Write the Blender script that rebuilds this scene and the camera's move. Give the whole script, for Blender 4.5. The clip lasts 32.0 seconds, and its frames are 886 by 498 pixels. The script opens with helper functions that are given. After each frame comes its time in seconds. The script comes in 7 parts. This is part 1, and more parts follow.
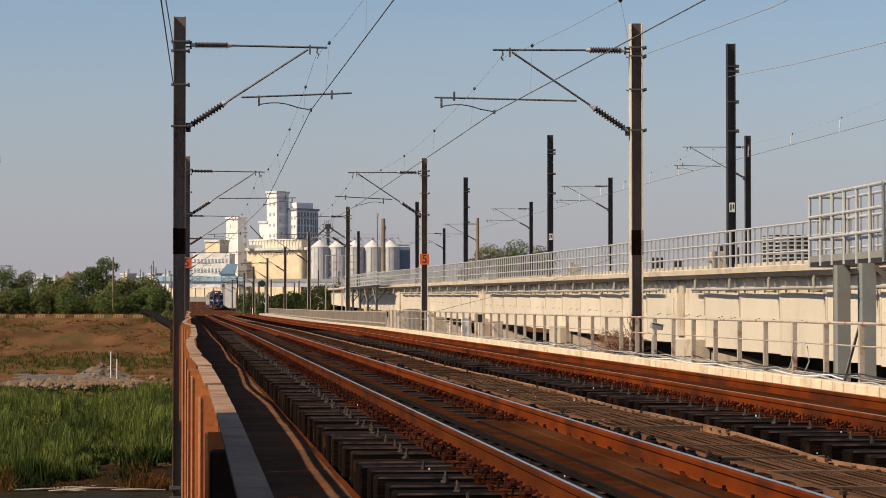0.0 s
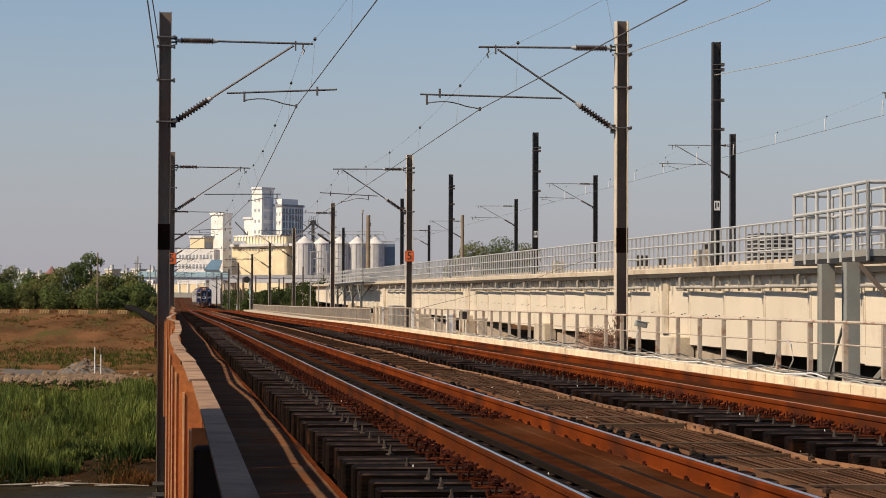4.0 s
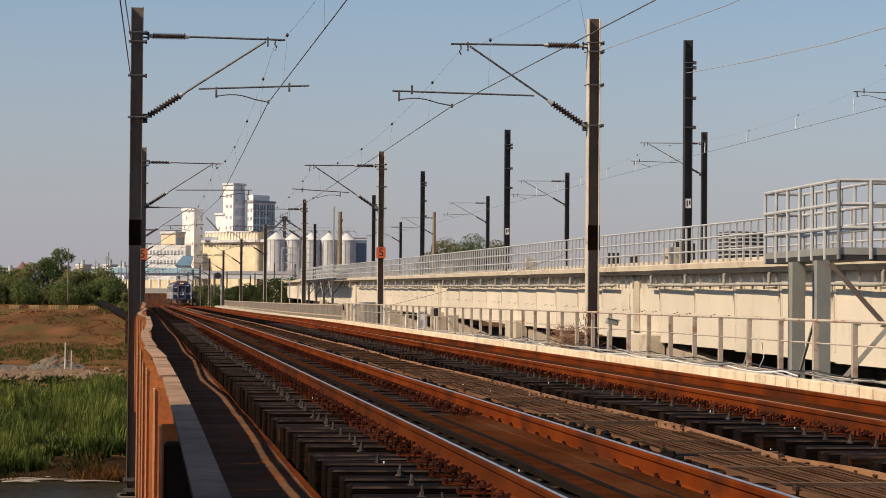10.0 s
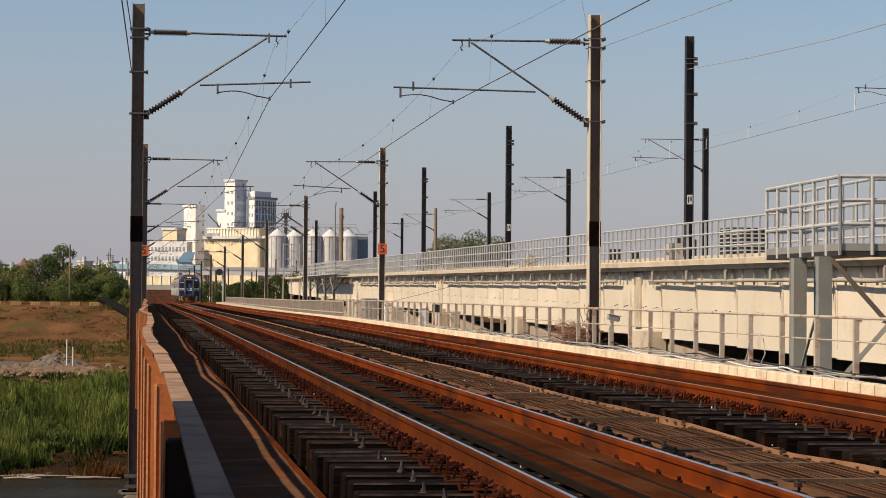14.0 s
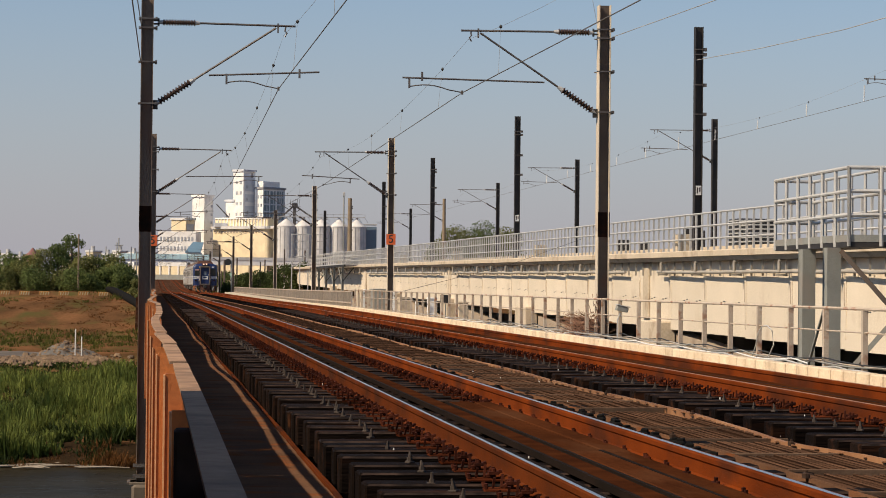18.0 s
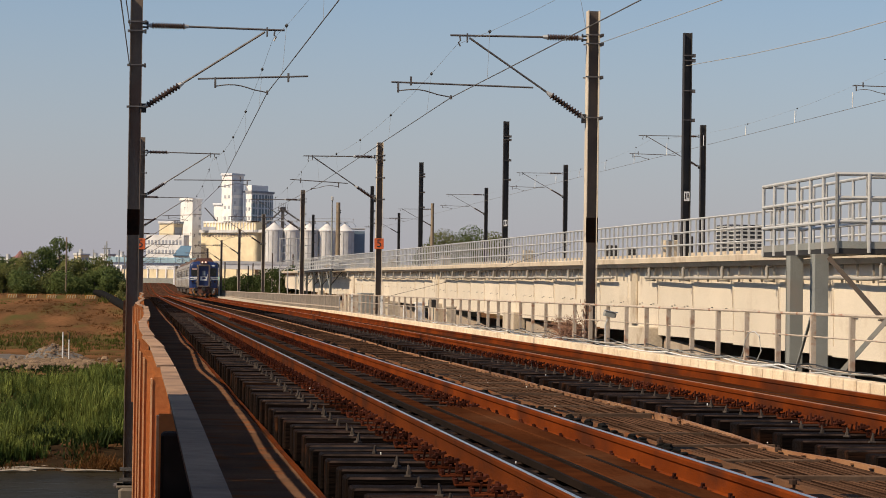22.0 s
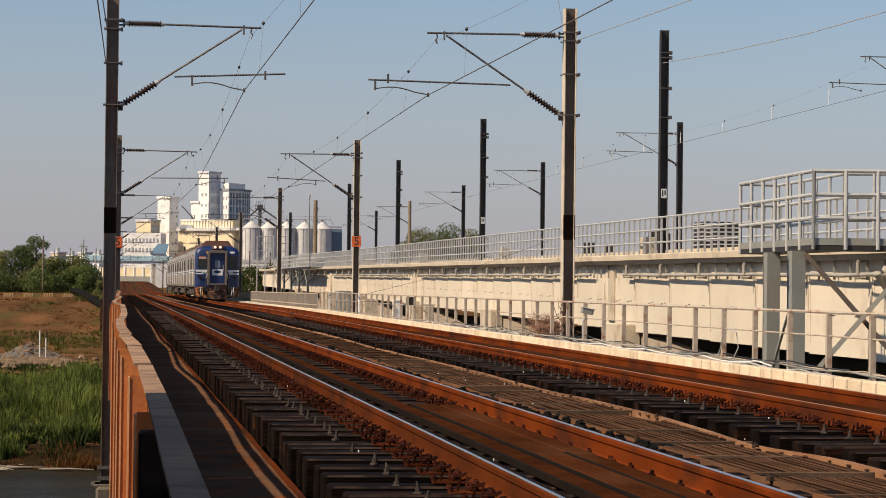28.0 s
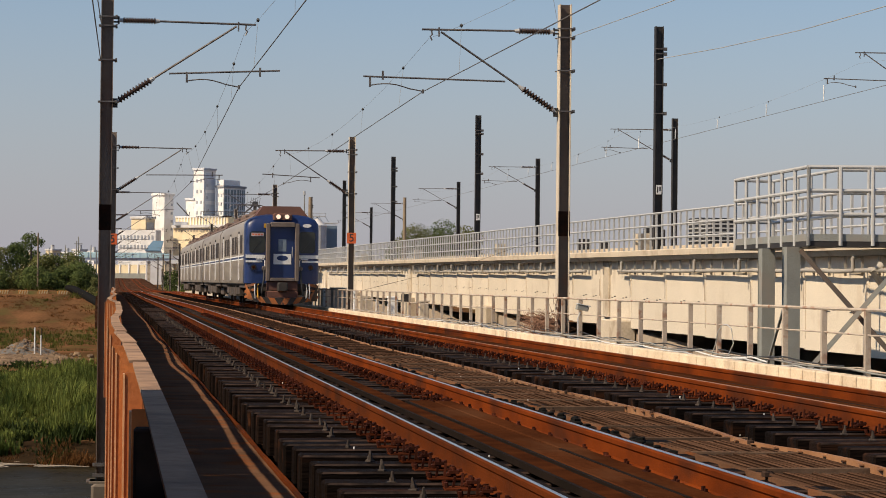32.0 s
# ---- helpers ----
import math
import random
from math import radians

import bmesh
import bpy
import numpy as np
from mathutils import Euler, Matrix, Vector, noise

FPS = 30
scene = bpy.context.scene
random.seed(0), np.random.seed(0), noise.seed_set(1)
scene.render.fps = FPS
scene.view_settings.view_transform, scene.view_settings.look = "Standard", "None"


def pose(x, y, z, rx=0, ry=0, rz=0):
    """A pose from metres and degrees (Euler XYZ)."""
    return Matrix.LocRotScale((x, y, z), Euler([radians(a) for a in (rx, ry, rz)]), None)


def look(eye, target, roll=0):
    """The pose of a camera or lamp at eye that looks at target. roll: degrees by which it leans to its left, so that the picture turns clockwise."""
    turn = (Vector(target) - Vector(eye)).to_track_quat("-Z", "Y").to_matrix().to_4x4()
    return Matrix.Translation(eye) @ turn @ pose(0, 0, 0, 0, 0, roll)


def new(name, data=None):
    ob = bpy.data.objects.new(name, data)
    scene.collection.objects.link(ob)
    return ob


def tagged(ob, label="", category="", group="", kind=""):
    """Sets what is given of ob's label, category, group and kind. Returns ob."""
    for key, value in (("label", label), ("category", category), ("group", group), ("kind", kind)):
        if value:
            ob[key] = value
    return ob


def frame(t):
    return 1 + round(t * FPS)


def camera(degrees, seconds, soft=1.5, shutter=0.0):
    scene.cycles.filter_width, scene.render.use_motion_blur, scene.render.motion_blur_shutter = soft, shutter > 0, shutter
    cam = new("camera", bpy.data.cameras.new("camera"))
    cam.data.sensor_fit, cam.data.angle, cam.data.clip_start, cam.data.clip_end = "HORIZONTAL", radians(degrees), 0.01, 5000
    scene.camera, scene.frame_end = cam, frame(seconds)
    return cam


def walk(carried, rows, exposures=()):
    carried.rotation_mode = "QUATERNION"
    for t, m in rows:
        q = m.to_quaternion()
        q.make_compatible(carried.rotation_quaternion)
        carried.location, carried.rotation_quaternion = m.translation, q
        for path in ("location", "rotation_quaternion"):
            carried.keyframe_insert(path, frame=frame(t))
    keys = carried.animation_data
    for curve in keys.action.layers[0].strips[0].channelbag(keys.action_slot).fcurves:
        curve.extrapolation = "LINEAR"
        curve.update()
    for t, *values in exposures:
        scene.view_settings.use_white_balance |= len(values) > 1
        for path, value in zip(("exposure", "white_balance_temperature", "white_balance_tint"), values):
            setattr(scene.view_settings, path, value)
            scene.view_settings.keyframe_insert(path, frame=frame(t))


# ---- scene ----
# ---------------------------------------------------------------- camera
LENS = 22.4
PAN = [  # seconds, degrees to the right of the track, degrees up, lean
    (0, 6.583, 1.38, 0), (0.5, 6.582, 1.317, -0.043), (1, 6.59, 1.272, 0.09), (1.5, 6.718, 1.234, 0.214), (2, 6.846, 1.284, 0.419),
    (2.5, 6.959, 1.312, 0.308), (3, 6.981, 1.27, 0.231), (3.5, 6.942, 1.279, 0.233), (5.5, 7.165, 1.368, 0.34), (6, 7.189, 1.368, 0.336),
    (6.5, 7.3, 1.352, 0.501), (7, 7.412, 1.393, 0.525), (7.5, 7.527, 1.403, 0.629), (8, 7.586, 1.375, 0.583), (8.5, 7.566, 1.373, 0.518),
    (9, 7.598, 1.351, 0.468), (9.5, 7.665, 1.264, 0.428), (10, 7.699, 1.224, 0.461), (10.5, 7.695, 1.112, 0.473), (11, 7.675, 0.953, 0.4),
    (11.5, 7.662, 0.921, 0.252), (12, 7.718, 1.01, 0.341), (12.5, 7.733, 1.096, 0.352), (13, 7.679, 1.176, 0.435), (13.5, 7.637, 1.209, 0.381),
    (14, 7.664, 1.128, 0.429), (14.5, 7.693, 1.011, 0.305), (16.5, 7.489, 0.828, 0.247), (17, 7.456, 0.813, 0.253), (17.5, 7.431, 0.843, 0.452),
    (18, 7.447, 0.882, 0.541), (18.5, 7.505, 0.861, 0.57), (19, 7.572, 0.795, 0.565), (19.5, 7.549, 0.797, 0.542), (20, 7.506, 0.839, 0.571),
    (20.5, 7.503, 0.902, 0.711), (21, 7.564, 0.981, 0.799), (21.5, 7.658, 1.021, 0.883), (22, 7.75, 1.005, 0.797), (22.5, 7.771, 0.972, 0.703),
    (23, 7.798, 0.972, 0.694), (23.5, 7.834, 0.98, 0.772), (24, 7.845, 0.956, 0.871), (24.5, 7.893, 0.941, 0.783), (25, 8.031, 0.902, 0.634),
    (25.5, 8.235, 0.801, 0.544), (27.5, 8.312, 0.991, 0.692), (28, 8.329, 0.95, 0.662), (28.5, 8.305, 0.909, 0.551), (29, 8.234, 0.925, 0.601),
    (29.5, 8.187, 0.935, 0.629), (30, 8.193, 0.951, 0.639), (30.5, 8.252, 0.961, 0.642), (31, 8.313, 0.931, 0.571), (31.5, 8.371, 0.896, 0.589),
    (32, 8.457, 0.863, 0.58),
]
EYE = (0.0, 0.0, 0.975)


def aim(yaw, up, lean):
    y, p = radians(yaw), radians(up)
    way = Vector((math.sin(y) * math.cos(p), math.cos(y) * math.cos(p), math.sin(p)))
    return look(EYE, Vector(EYE) + way, lean)


cam = camera(LENS, 32.0, soft=0.9)
walk(cam, [(t, aim(a, b, c)) for t, a, b, c in PAN], exposures=[(0.0, 0.0), (32.0, 0.0)])

# ---------------------------------------------------------------- world and sun
SUN_UP, SUN_FROM = 43.0, Vector((-0.94, -0.34, 0)).normalized()
world = bpy.data.worlds.new("world")
scene.world = world
world.use_nodes = True
wn, wl = world.node_tree.nodes, world.node_tree.links
sky = wn.new("ShaderNodeTexSky")
sky.sky_type, sky.sun_disc = "NISHITA", False
sky.sun_elevation, sky.sun_rotation = radians(SUN_UP), math.atan2(SUN_FROM.x, SUN_FROM.y)
sky.air_density, sky.dust_density, sky.ozone_density = 1.0, 0.6, 3.6
# a grey-lilac haze that thins out upwards, the same all round the horizon
way = wn.new("ShaderNodeTexCoord")
split = wn.new("ShaderNodeSeparateXYZ")
thin = wn.new("ShaderNodeMapRange")
thin.interpolation_type = "SMOOTHSTEP"
thin.inputs["From Min"].default_value, thin.inputs["From Max"].default_value = -0.05, 0.20
thin.inputs["To Min"].default_value, thin.inputs["To Max"].default_value = 1.0, 0.0
haze = wn.new("ShaderNodeMix")
haze.data_type = "RGBA"
haze.inputs["B"].default_value = (3.92, 3.74, 4.26, 1)
wl.new(way.outputs["Generated"], split.inputs[0])
wl.new(split.outputs["Z"], thin.inputs["Value"])
wl.new(thin.outputs["Result"], haze.inputs["Factor"])
wl.new(sky.outputs[0], haze.inputs["A"])
wl.new(haze.outputs["Result"], wn["Background"].inputs["Color"])
wn["Background"].inputs["Strength"].default_value = 0.1005

sun = new("sun", bpy.data.lights.new("sun", "SUN"))
sun.data.energy, sun.data.angle, sun.data.color = 5.8, radians(0.6), (1.0, 0.82, 0.60)
sun.matrix_basis = look(Vector(SUN_FROM) * 40 * math.cos(radians(SUN_UP)) + Vector((0, 0, 40 * math.sin(radians(SUN_UP)))), (0, 0, 0))


# ---------------------------------------------------------------- materials
def surf(name, a, b, scale=4.0, rough=0.7, metal=0.0, bump=0.15, grain=60.0, vary=0.0, stretch=(1, 1, 1), island=False, stain=None, stain_at=(0.52, 0.66), stain_scale=1.3, spec=0.5):
    """Two colours mixed by noise at two scales, optional stains, bump and a change from piece to piece."""
    m = bpy.data.materials.new(name)
    m.use_nodes = True
    nt = m.node_tree
    n, ln = nt.nodes, nt.links
    bsdf = n["Principled BSDF"]
    geo = n.new("ShaderNodeNewGeometry")
    mp = n.new("ShaderNodeVectorMath")
    mp.operation = "MULTIPLY"
    mp.inputs[1].default_value = stretch
    ln.new(geo.outputs["Position"], mp.inputs[0])

    def noise_at(sc, detail=4.0):
        t = n.new("ShaderNodeTexNoise")
        t.inputs["Scale"].default_value, t.inputs["Detail"].default_value = sc, detail
        ln.new(mp.outputs[0], t.inputs["Vector"])
        return t

    def mix(kind, f, x, y):
        k = n.new("ShaderNodeMix")
        k.data_type, k.blend_type = "RGBA", kind
        for sock, v in ((k.inputs["Factor"], f), (k.inputs["A"], x), (k.inputs["B"], y)):
            if isinstance(v, bpy.types.NodeSocket):
                ln.new(v, sock)
            else:
                sock.default_value = v if isinstance(v, float) else (*v, 1.0)
        return k.outputs["Result"]

    def ramp(v, lo, hi):
        r = n.new("ShaderNodeMapRange")
        r.inputs["From Min"].default_value, r.inputs["From Max"].default_value = lo, hi
        ln.new(v, r.inputs["Value"])
        return r.outputs["Result"]

    big, small = noise_at(scale), noise_at(grain, 6.0)
    col = mix("MIX", ramp(big.outputs["Fac"], 0.35, 0.65), tuple(a), tuple(b))
    col = mix("MULTIPLY", 0.55, col, mix("MIX", ramp(small.outputs["Fac"], 0.3, 0.7), (0.62, 0.6, 0.58), (1.0, 1.0, 1.0)))
    if stain:
        col = mix("MIX", ramp(noise_at(stain_scale, 7.0).outputs["Fac"], *stain_at), col, tuple(stain))
    if vary:
        src = geo.outputs["Random Per Island"] if island else n.new("ShaderNodeObjectInfo").outputs["Random"]
        hsv = n.new("ShaderNodeHueSaturation")
        r = n.new("ShaderNodeMapRange")
        r.inputs["To Min"].default_value, r.inputs["To Max"].default_value = 1 - vary, 1 + vary
        ln.new(src, r.inputs["Value"])
        ln.new(r.outputs["Result"], hsv.inputs["Value"])
        ln.new(col, hsv.inputs["Color"])
        col = hsv.outputs["Color"]
    ln.new(col, bsdf.inputs["Base Color"])
    rr = n.new("ShaderNodeMapRange")
    rr.inputs["To Min"].default_value, rr.inputs["To Max"].default_value = max(0.03, rough - 0.12), min(1.0, rough + 0.12)
    ln.new(small.outputs["Fac"], rr.inputs["Value"])
    ln.new(rr.outputs["Result"], bsdf.inputs["Roughness"])
    bsdf.inputs["Metallic"].default_value = metal
    bsdf.inputs["Specular IOR Level"].default_value = spec
    if bump:
        bp = n.new("ShaderNodeBump")
        bp.inputs["Strength"].default_value, bp.inputs["Distance"].default_value = bump, 0.02
        ln.new(small.outputs["Fac"], bp.inputs["Height"])
        ln.new(bp.outputs["Normal"], bsdf.inputs["Normal"])
    return m


def glow(name, colour, strength):
    m = surf(name, colour, colour, bump=0, rough=0.3)
    b = m.node_tree.nodes["Principled BSDF"]
    b.inputs["Emission Color"].default_value, b.inputs["Emission Strength"].default_value = (*colour, 1), strength
    return m


M_RAIL = surf("rusty_rail_steel", (0.178, 0.036, 0.0055), (0.098, 0.020, 0.004), 2.2, 0.85, 0.0, 0.2, 90, stain=(0.06, 0.017, 0.007), stain_scale=1.6, stretch=(1, 0.5, 1), spec=0.03)
M_OLDRAIL = surf("brown_rusted_rail_steel", (0.112, 0.027, 0.006), (0.066, 0.017, 0.005), 2.2, 0.85, 0.0, 0.25, 70, stain=(0.045, 0.015, 0.007), stain_scale=2.2, stretch=(1, 0.5, 1), spec=0.03)
M_RAILTOP = surf("polished_rail_head", (0.72, 0.70, 0.68), (0.62, 0.60, 0.58), 8, 0.30, 0.95, 0.02, 200)
M_GUARD = surf("dark_rusted_guard_rail", (0.066, 0.021, 0.008), (0.036, 0.012, 0.0055), 3, 0.9, 0.0, 0.25, 80, spec=0.0)
M_FLATBLACK = surf("flat_black", (0.012, 0.009, 0.007), (0.018, 0.012, 0.009), 4, 0.9, 0, 0.1, 40, spec=0.03)
M_EDGELIGHT = surf("worn_sleeper_edge", (0.052, 0.032, 0.024), (0.008, 0.005, 0.004), 7.0, 0.8, 0, 0.1, 60, spec=0.15)
M_CLIP = surf("rusty_fastening", (0.070, 0.019, 0.010), (0.028, 0.009, 0.006), 6, 0.85, 0.0, 0.2, 90, vary=0.45, spec=0.05)
M_RUSTPLATE = surf("red_rust_base_plate", (0.080, 0.020, 0.008), (0.040, 0.012, 0.006), 6, 0.9, 0, 0.2, 60, vary=0.5, spec=0.0)
M_BOLT = surf("weathered_bolt_steel", (0.060, 0.043, 0.032), (0.034, 0.024, 0.018), 9, 0.85, 0.0, 0.1, 90)
M_SLEEPER = surf("tarred_sleeper_wood", (0.0105, 0.0056, 0.0036), (0.0050, 0.0030, 0.0022), 2.5, 0.85, 0, 0.5, 28, vary=0.5, stretch=(0.25, 2, 2), stain=(0.05, 0.019, 0.008), stain_at=(0.56, 0.78), stain_scale=3, spec=0.06)
M_WALK = surf("rust_stained_walkway_plate", (0.175, 0.090, 0.051), (0.12, 0.066, 0.041), 1.5, 0.95, 0, 0.3, 45, vary=0.15, stain=(0.17, 0.060, 0.024), stain_scale=2.5, spec=0.0)
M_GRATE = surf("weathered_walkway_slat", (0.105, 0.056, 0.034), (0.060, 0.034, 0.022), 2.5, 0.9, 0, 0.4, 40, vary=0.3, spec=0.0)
M_SLATSIDE = surf("gap_dark_slat_side", (0.034, 0.018, 0.011), (0.020, 0.011, 0.008), 3, 0.95, 0, 0.2, 40, spec=0.0)
M_ENDBAR = surf("pale_lit_end_bar", (0.15, 0.095, 0.062), (0.09, 0.055, 0.036), 3.0, 0.8, 0, 0.2, 50, vary=0.25, spec=0.05)
M_FARSLAT = surf("far_walkway_slat", (0.074, 0.040, 0.025), (0.042, 0.024, 0.016), 2.5, 0.9, 0, 0.4, 40, vary=0.3, island=True, spec=0.0)
M_BOARD = surf("rust_dusted_board", (0.078, 0.025, 0.0095), (0.044, 0.015, 0.0065), 2.0, 0.95, 0, 0.3, 40, vary=0.15, stretch=(1, 0.3, 1), stain=(0.07, 0.028, 0.013), stain_scale=2.2, spec=0.0)
M_EDGE = surf("rusty_edge_angle", (0.36, 0.18, 0.078), (0.24, 0.105, 0.042), 2.5, 0.8, 0, 0.2, 60)
M_STRAND = surf("pale_thin_wire", (0.30, 0.30, 0.30), (0.24, 0.24, 0.24), 3, 0.6, 0.2, 0.0, 80)
M_ORANGE = surf("orange_painted_steel", (0.62, 0.20, 0.045), (0.50, 0.15, 0.035), 2.0, 0.65, 0, 0.15, 45, stain=(0.30, 0.11, 0.045), stain_at=(0.55, 0.72), stain_scale=3.0, vary=0.1)
M_LIP = surf("pale_sunlit_lip", (0.72, 0.40, 0.20), (0.60, 0.30, 0.13), 3.0, 0.7, 0, 0.1, 45)
M_SHEET = surf("darkened_brown_sheet", (0.30, 0.10, 0.03), (0.20, 0.065, 0.022), 2.0, 0.75, 0, 0.2, 45, spec=0.3)
M_PLANK = surf("faded_brown_top_bar", (0.40, 0.255, 0.165), (0.30, 0.195, 0.13), 2.0, 0.9, 0, 0.3, 22, vary=0.08, stain=(0.20, 0.13, 0.092), stain_scale=4, spec=0.05)
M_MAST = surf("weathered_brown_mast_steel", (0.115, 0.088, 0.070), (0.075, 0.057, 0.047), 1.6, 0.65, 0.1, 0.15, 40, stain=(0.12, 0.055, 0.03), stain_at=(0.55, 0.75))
M_MASTEDGE = surf("pale_sunlit_mast_flange", (0.66, 0.58, 0.46), (0.55, 0.47, 0.37), 1.6, 0.7, 0, 0.15, 40, stain=(0.3, 0.2, 0.13), stain_at=(0.60, 0.8))
M_LEFTMAST = surf("grey_brown_mast_steel", (0.215, 0.165, 0.125), (0.150, 0.113, 0.086), 1.6, 0.6, 0.1, 0.15, 40, stain=(0.14, 0.065, 0.035), stain_at=(0.55, 0.75), stretch=(1, 1, 0.35))
M_BURN = surf("blackened_mast_band", (0.012, 0.010, 0.009), (0.03, 0.014, 0.009), 5, 0.9, 0, 0.2, 40, spec=0.05)
M_DARKMAST = surf("near_black_mast_steel", (0.022, 0.020, 0.019), (0.035, 0.030, 0.027), 1.6, 0.6, 0.1, 0.1, 40)
M_BROWNMAST = surf("tan_concrete_mast", (0.26, 0.20, 0.13), (0.2, 0.15, 0.1), 1.6, 0.8, 0, 0.1, 40)
M_ARM = surf("galvanised_arm_tube", (0.22, 0.20, 0.18), (0.15, 0.13, 0.12), 6, 0.5, 0.6, 0.05, 80)
M_INSUL = surf("brown_porcelain_insulator", (0.075, 0.048, 0.038), (0.055, 0.035, 0.028), 8, 0.25, 0, 0.0, 80)
M_WIRE = surf("dull_copper_wire", (0.19, 0.17, 0.15), (0.14, 0.125, 0.11), 3, 0.55, 0.5, 0.0, 80)
M_CONC = surf("cream_weathered_concrete", (0.60, 0.51, 0.39), (0.50, 0.42, 0.31), 0.5, 0.85, 0, 0.1, 12, stain=(0.30, 0.22, 0.15), stain_at=(0.54, 0.74), stain_scale=1.1)
M_GIRDER = surf("pale_painted_girder_concrete", (0.71, 0.62, 0.49), (0.65, 0.57, 0.45), 0.4, 0.85, 0, 0.02, 30, vary=0.06, stain=(0.48, 0.39, 0.29), stain_at=(0.57, 0.80), stain_scale=1.1)
M_CURB = surf("cream_kerb_block", (0.70, 0.58, 0.42), (0.60, 0.48, 0.34), 3, 0.85, 0, 0.25, 30, vary=0.10, stain=(0.36, 0.26, 0.17), stain_at=(0.62, 0.82), stain_scale=3)
M_GALV = surf("galvanised_railing", (0.53, 0.53, 0.515), (0.44, 0.44, 0.43), 3, 0.55, 0.1, 0.05, 60)
M_GALVD = surf("grey_painted_column", (0.29, 0.30, 0.275), (0.24, 0.245, 0.225), 1.5, 0.65, 0.1, 0.1, 40, stain=(0.26, 0.24, 0.21))
M_PIPE = surf("grey_drain_pipe", (0.40, 0.37, 0.32), (0.33, 0.30, 0.26), 2, 0.6, 0, 0.05, 50)
M_RUSTPOST = surf("rust_speckled_fence_steel", (0.48, 0.41, 0.33), (0.40, 0.33, 0.26), 4, 0.75, 0.05, 0.15, 60, stain=(0.26, 0.13, 0.075), stain_at=(0.55, 0.68), stain_scale=5, vary=0.12)
M_PICKET = surf("dull_grey_picket", (0.36, 0.31, 0.25), (0.28, 0.235, 0.19), 4, 0.8, 0, 0.1, 60, vary=0.15)
M_BEAM = surf("dark_bridge_girder_steel", (0.06, 0.035, 0.025), (0.04, 0.028, 0.022), 1, 0.9, 0, 0.1, 20, spec=0.03)
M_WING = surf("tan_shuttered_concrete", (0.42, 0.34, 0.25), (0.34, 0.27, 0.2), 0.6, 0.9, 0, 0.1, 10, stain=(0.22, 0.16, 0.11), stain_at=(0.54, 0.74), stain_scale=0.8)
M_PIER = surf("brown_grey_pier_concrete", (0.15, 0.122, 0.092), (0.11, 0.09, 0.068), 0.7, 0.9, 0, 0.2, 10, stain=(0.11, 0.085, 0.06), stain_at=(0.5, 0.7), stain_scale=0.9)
M_CLAMP = surf("matt_black_clamp", (0.008, 0.008, 0.008), (0.012, 0.011, 0.010), 4, 0.9, 0, 0.02, 40, spec=0.05)
M_BALLAST = surf("rusty_ballast", (0.105, 0.050, 0.031), (0.034, 0.017, 0.011), 2.2, 0.95, 0, 0.8, 14, spec=0.0, stretch=(1, 0.06, 1), stain=(0.13, 0.085, 0.06), stain_at=(0.58, 0.7), stain_scale=3.0)
M_WHITE = surf("white_plant_render", (0.90, 0.88, 0.85), (0.85, 0.83, 0.80), 0.08, 0.8, 0, 0, 0.4)
M_CREAM = surf("cream_plant_wall", (0.80, 0.68, 0.45), (0.74, 0.62, 0.41), 0.08, 0.8, 0, 0, 0.4)
M_GREYWALL = surf("grey_blue_recessed_wall", (0.66, 0.68, 0.71), (0.60, 0.62, 0.65), 0.08, 0.7, 0, 0, 0.4)
M_BAY = surf("grey_green_bay_glazing", (0.21, 0.27, 0.28), (0.17, 0.215, 0.23), 0.08, 0.5, 0, 0, 0.4)
M_ROOFGREY = surf("dark_grey_roof_slab", (0.33, 0.33, 0.34), (0.28, 0.28, 0.29), 0.2, 0.7, 0, 0, 0.5)
M_SILO = surf("galvanised_silo_sheet", (0.66, 0.65, 0.63), (0.58, 0.57, 0.56), 0.2, 0.55, 0.0, 0, 0.5)
M_BLUEWALL = surf("dark_blue_sheet_wall", (0.19, 0.26, 0.33), (0.16, 0.225, 0.29), 0.2, 0.5, 0.0, 0.03, 3)
M_TEAL = surf("pale_cyan_bridge_paint", (0.62, 0.84, 0.88), (0.55, 0.77, 0.82), 0.3, 0.6, 0, 0, 0.6)
M_DARK = surf("shaded_opening", (0.03, 0.03, 0.032), (0.02, 0.02, 0.022), 1, 0.5, 0, 0, 5)
M_GLASS = surf("dark_window_glass", (0.018, 0.02, 0.022), (0.012, 0.013, 0.015), 1, 0.12, 0, 0, 5)
M_TRAINGLASS = surf("grimy_side_window", (0.05, 0.038, 0.03), (0.035, 0.028, 0.023), 1, 0.5, 0, 0, 5, spec=0.08)
M_MORTAR = surf("brown_mortar", (0.10, 0.06, 0.036), (0.07, 0.043, 0.028), 3, 0.9, 0, 0.1, 30)
M_SIGN = surf("orange_red_sign_enamel", (0.80, 0.16, 0.04), (0.72, 0.13, 0.03), 4, 0.5, 0, 0.02, 40)
M_BLACK = surf("black_paint", (0.02, 0.02, 0.02), (0.03, 0.03, 0.03), 4, 0.6, 0, 0.02, 40)
M_WPAINT = surf("white_paint", (0.80, 0.80, 0.78), (0.72, 0.72, 0.70), 4, 0.6, 0, 0.02, 40)


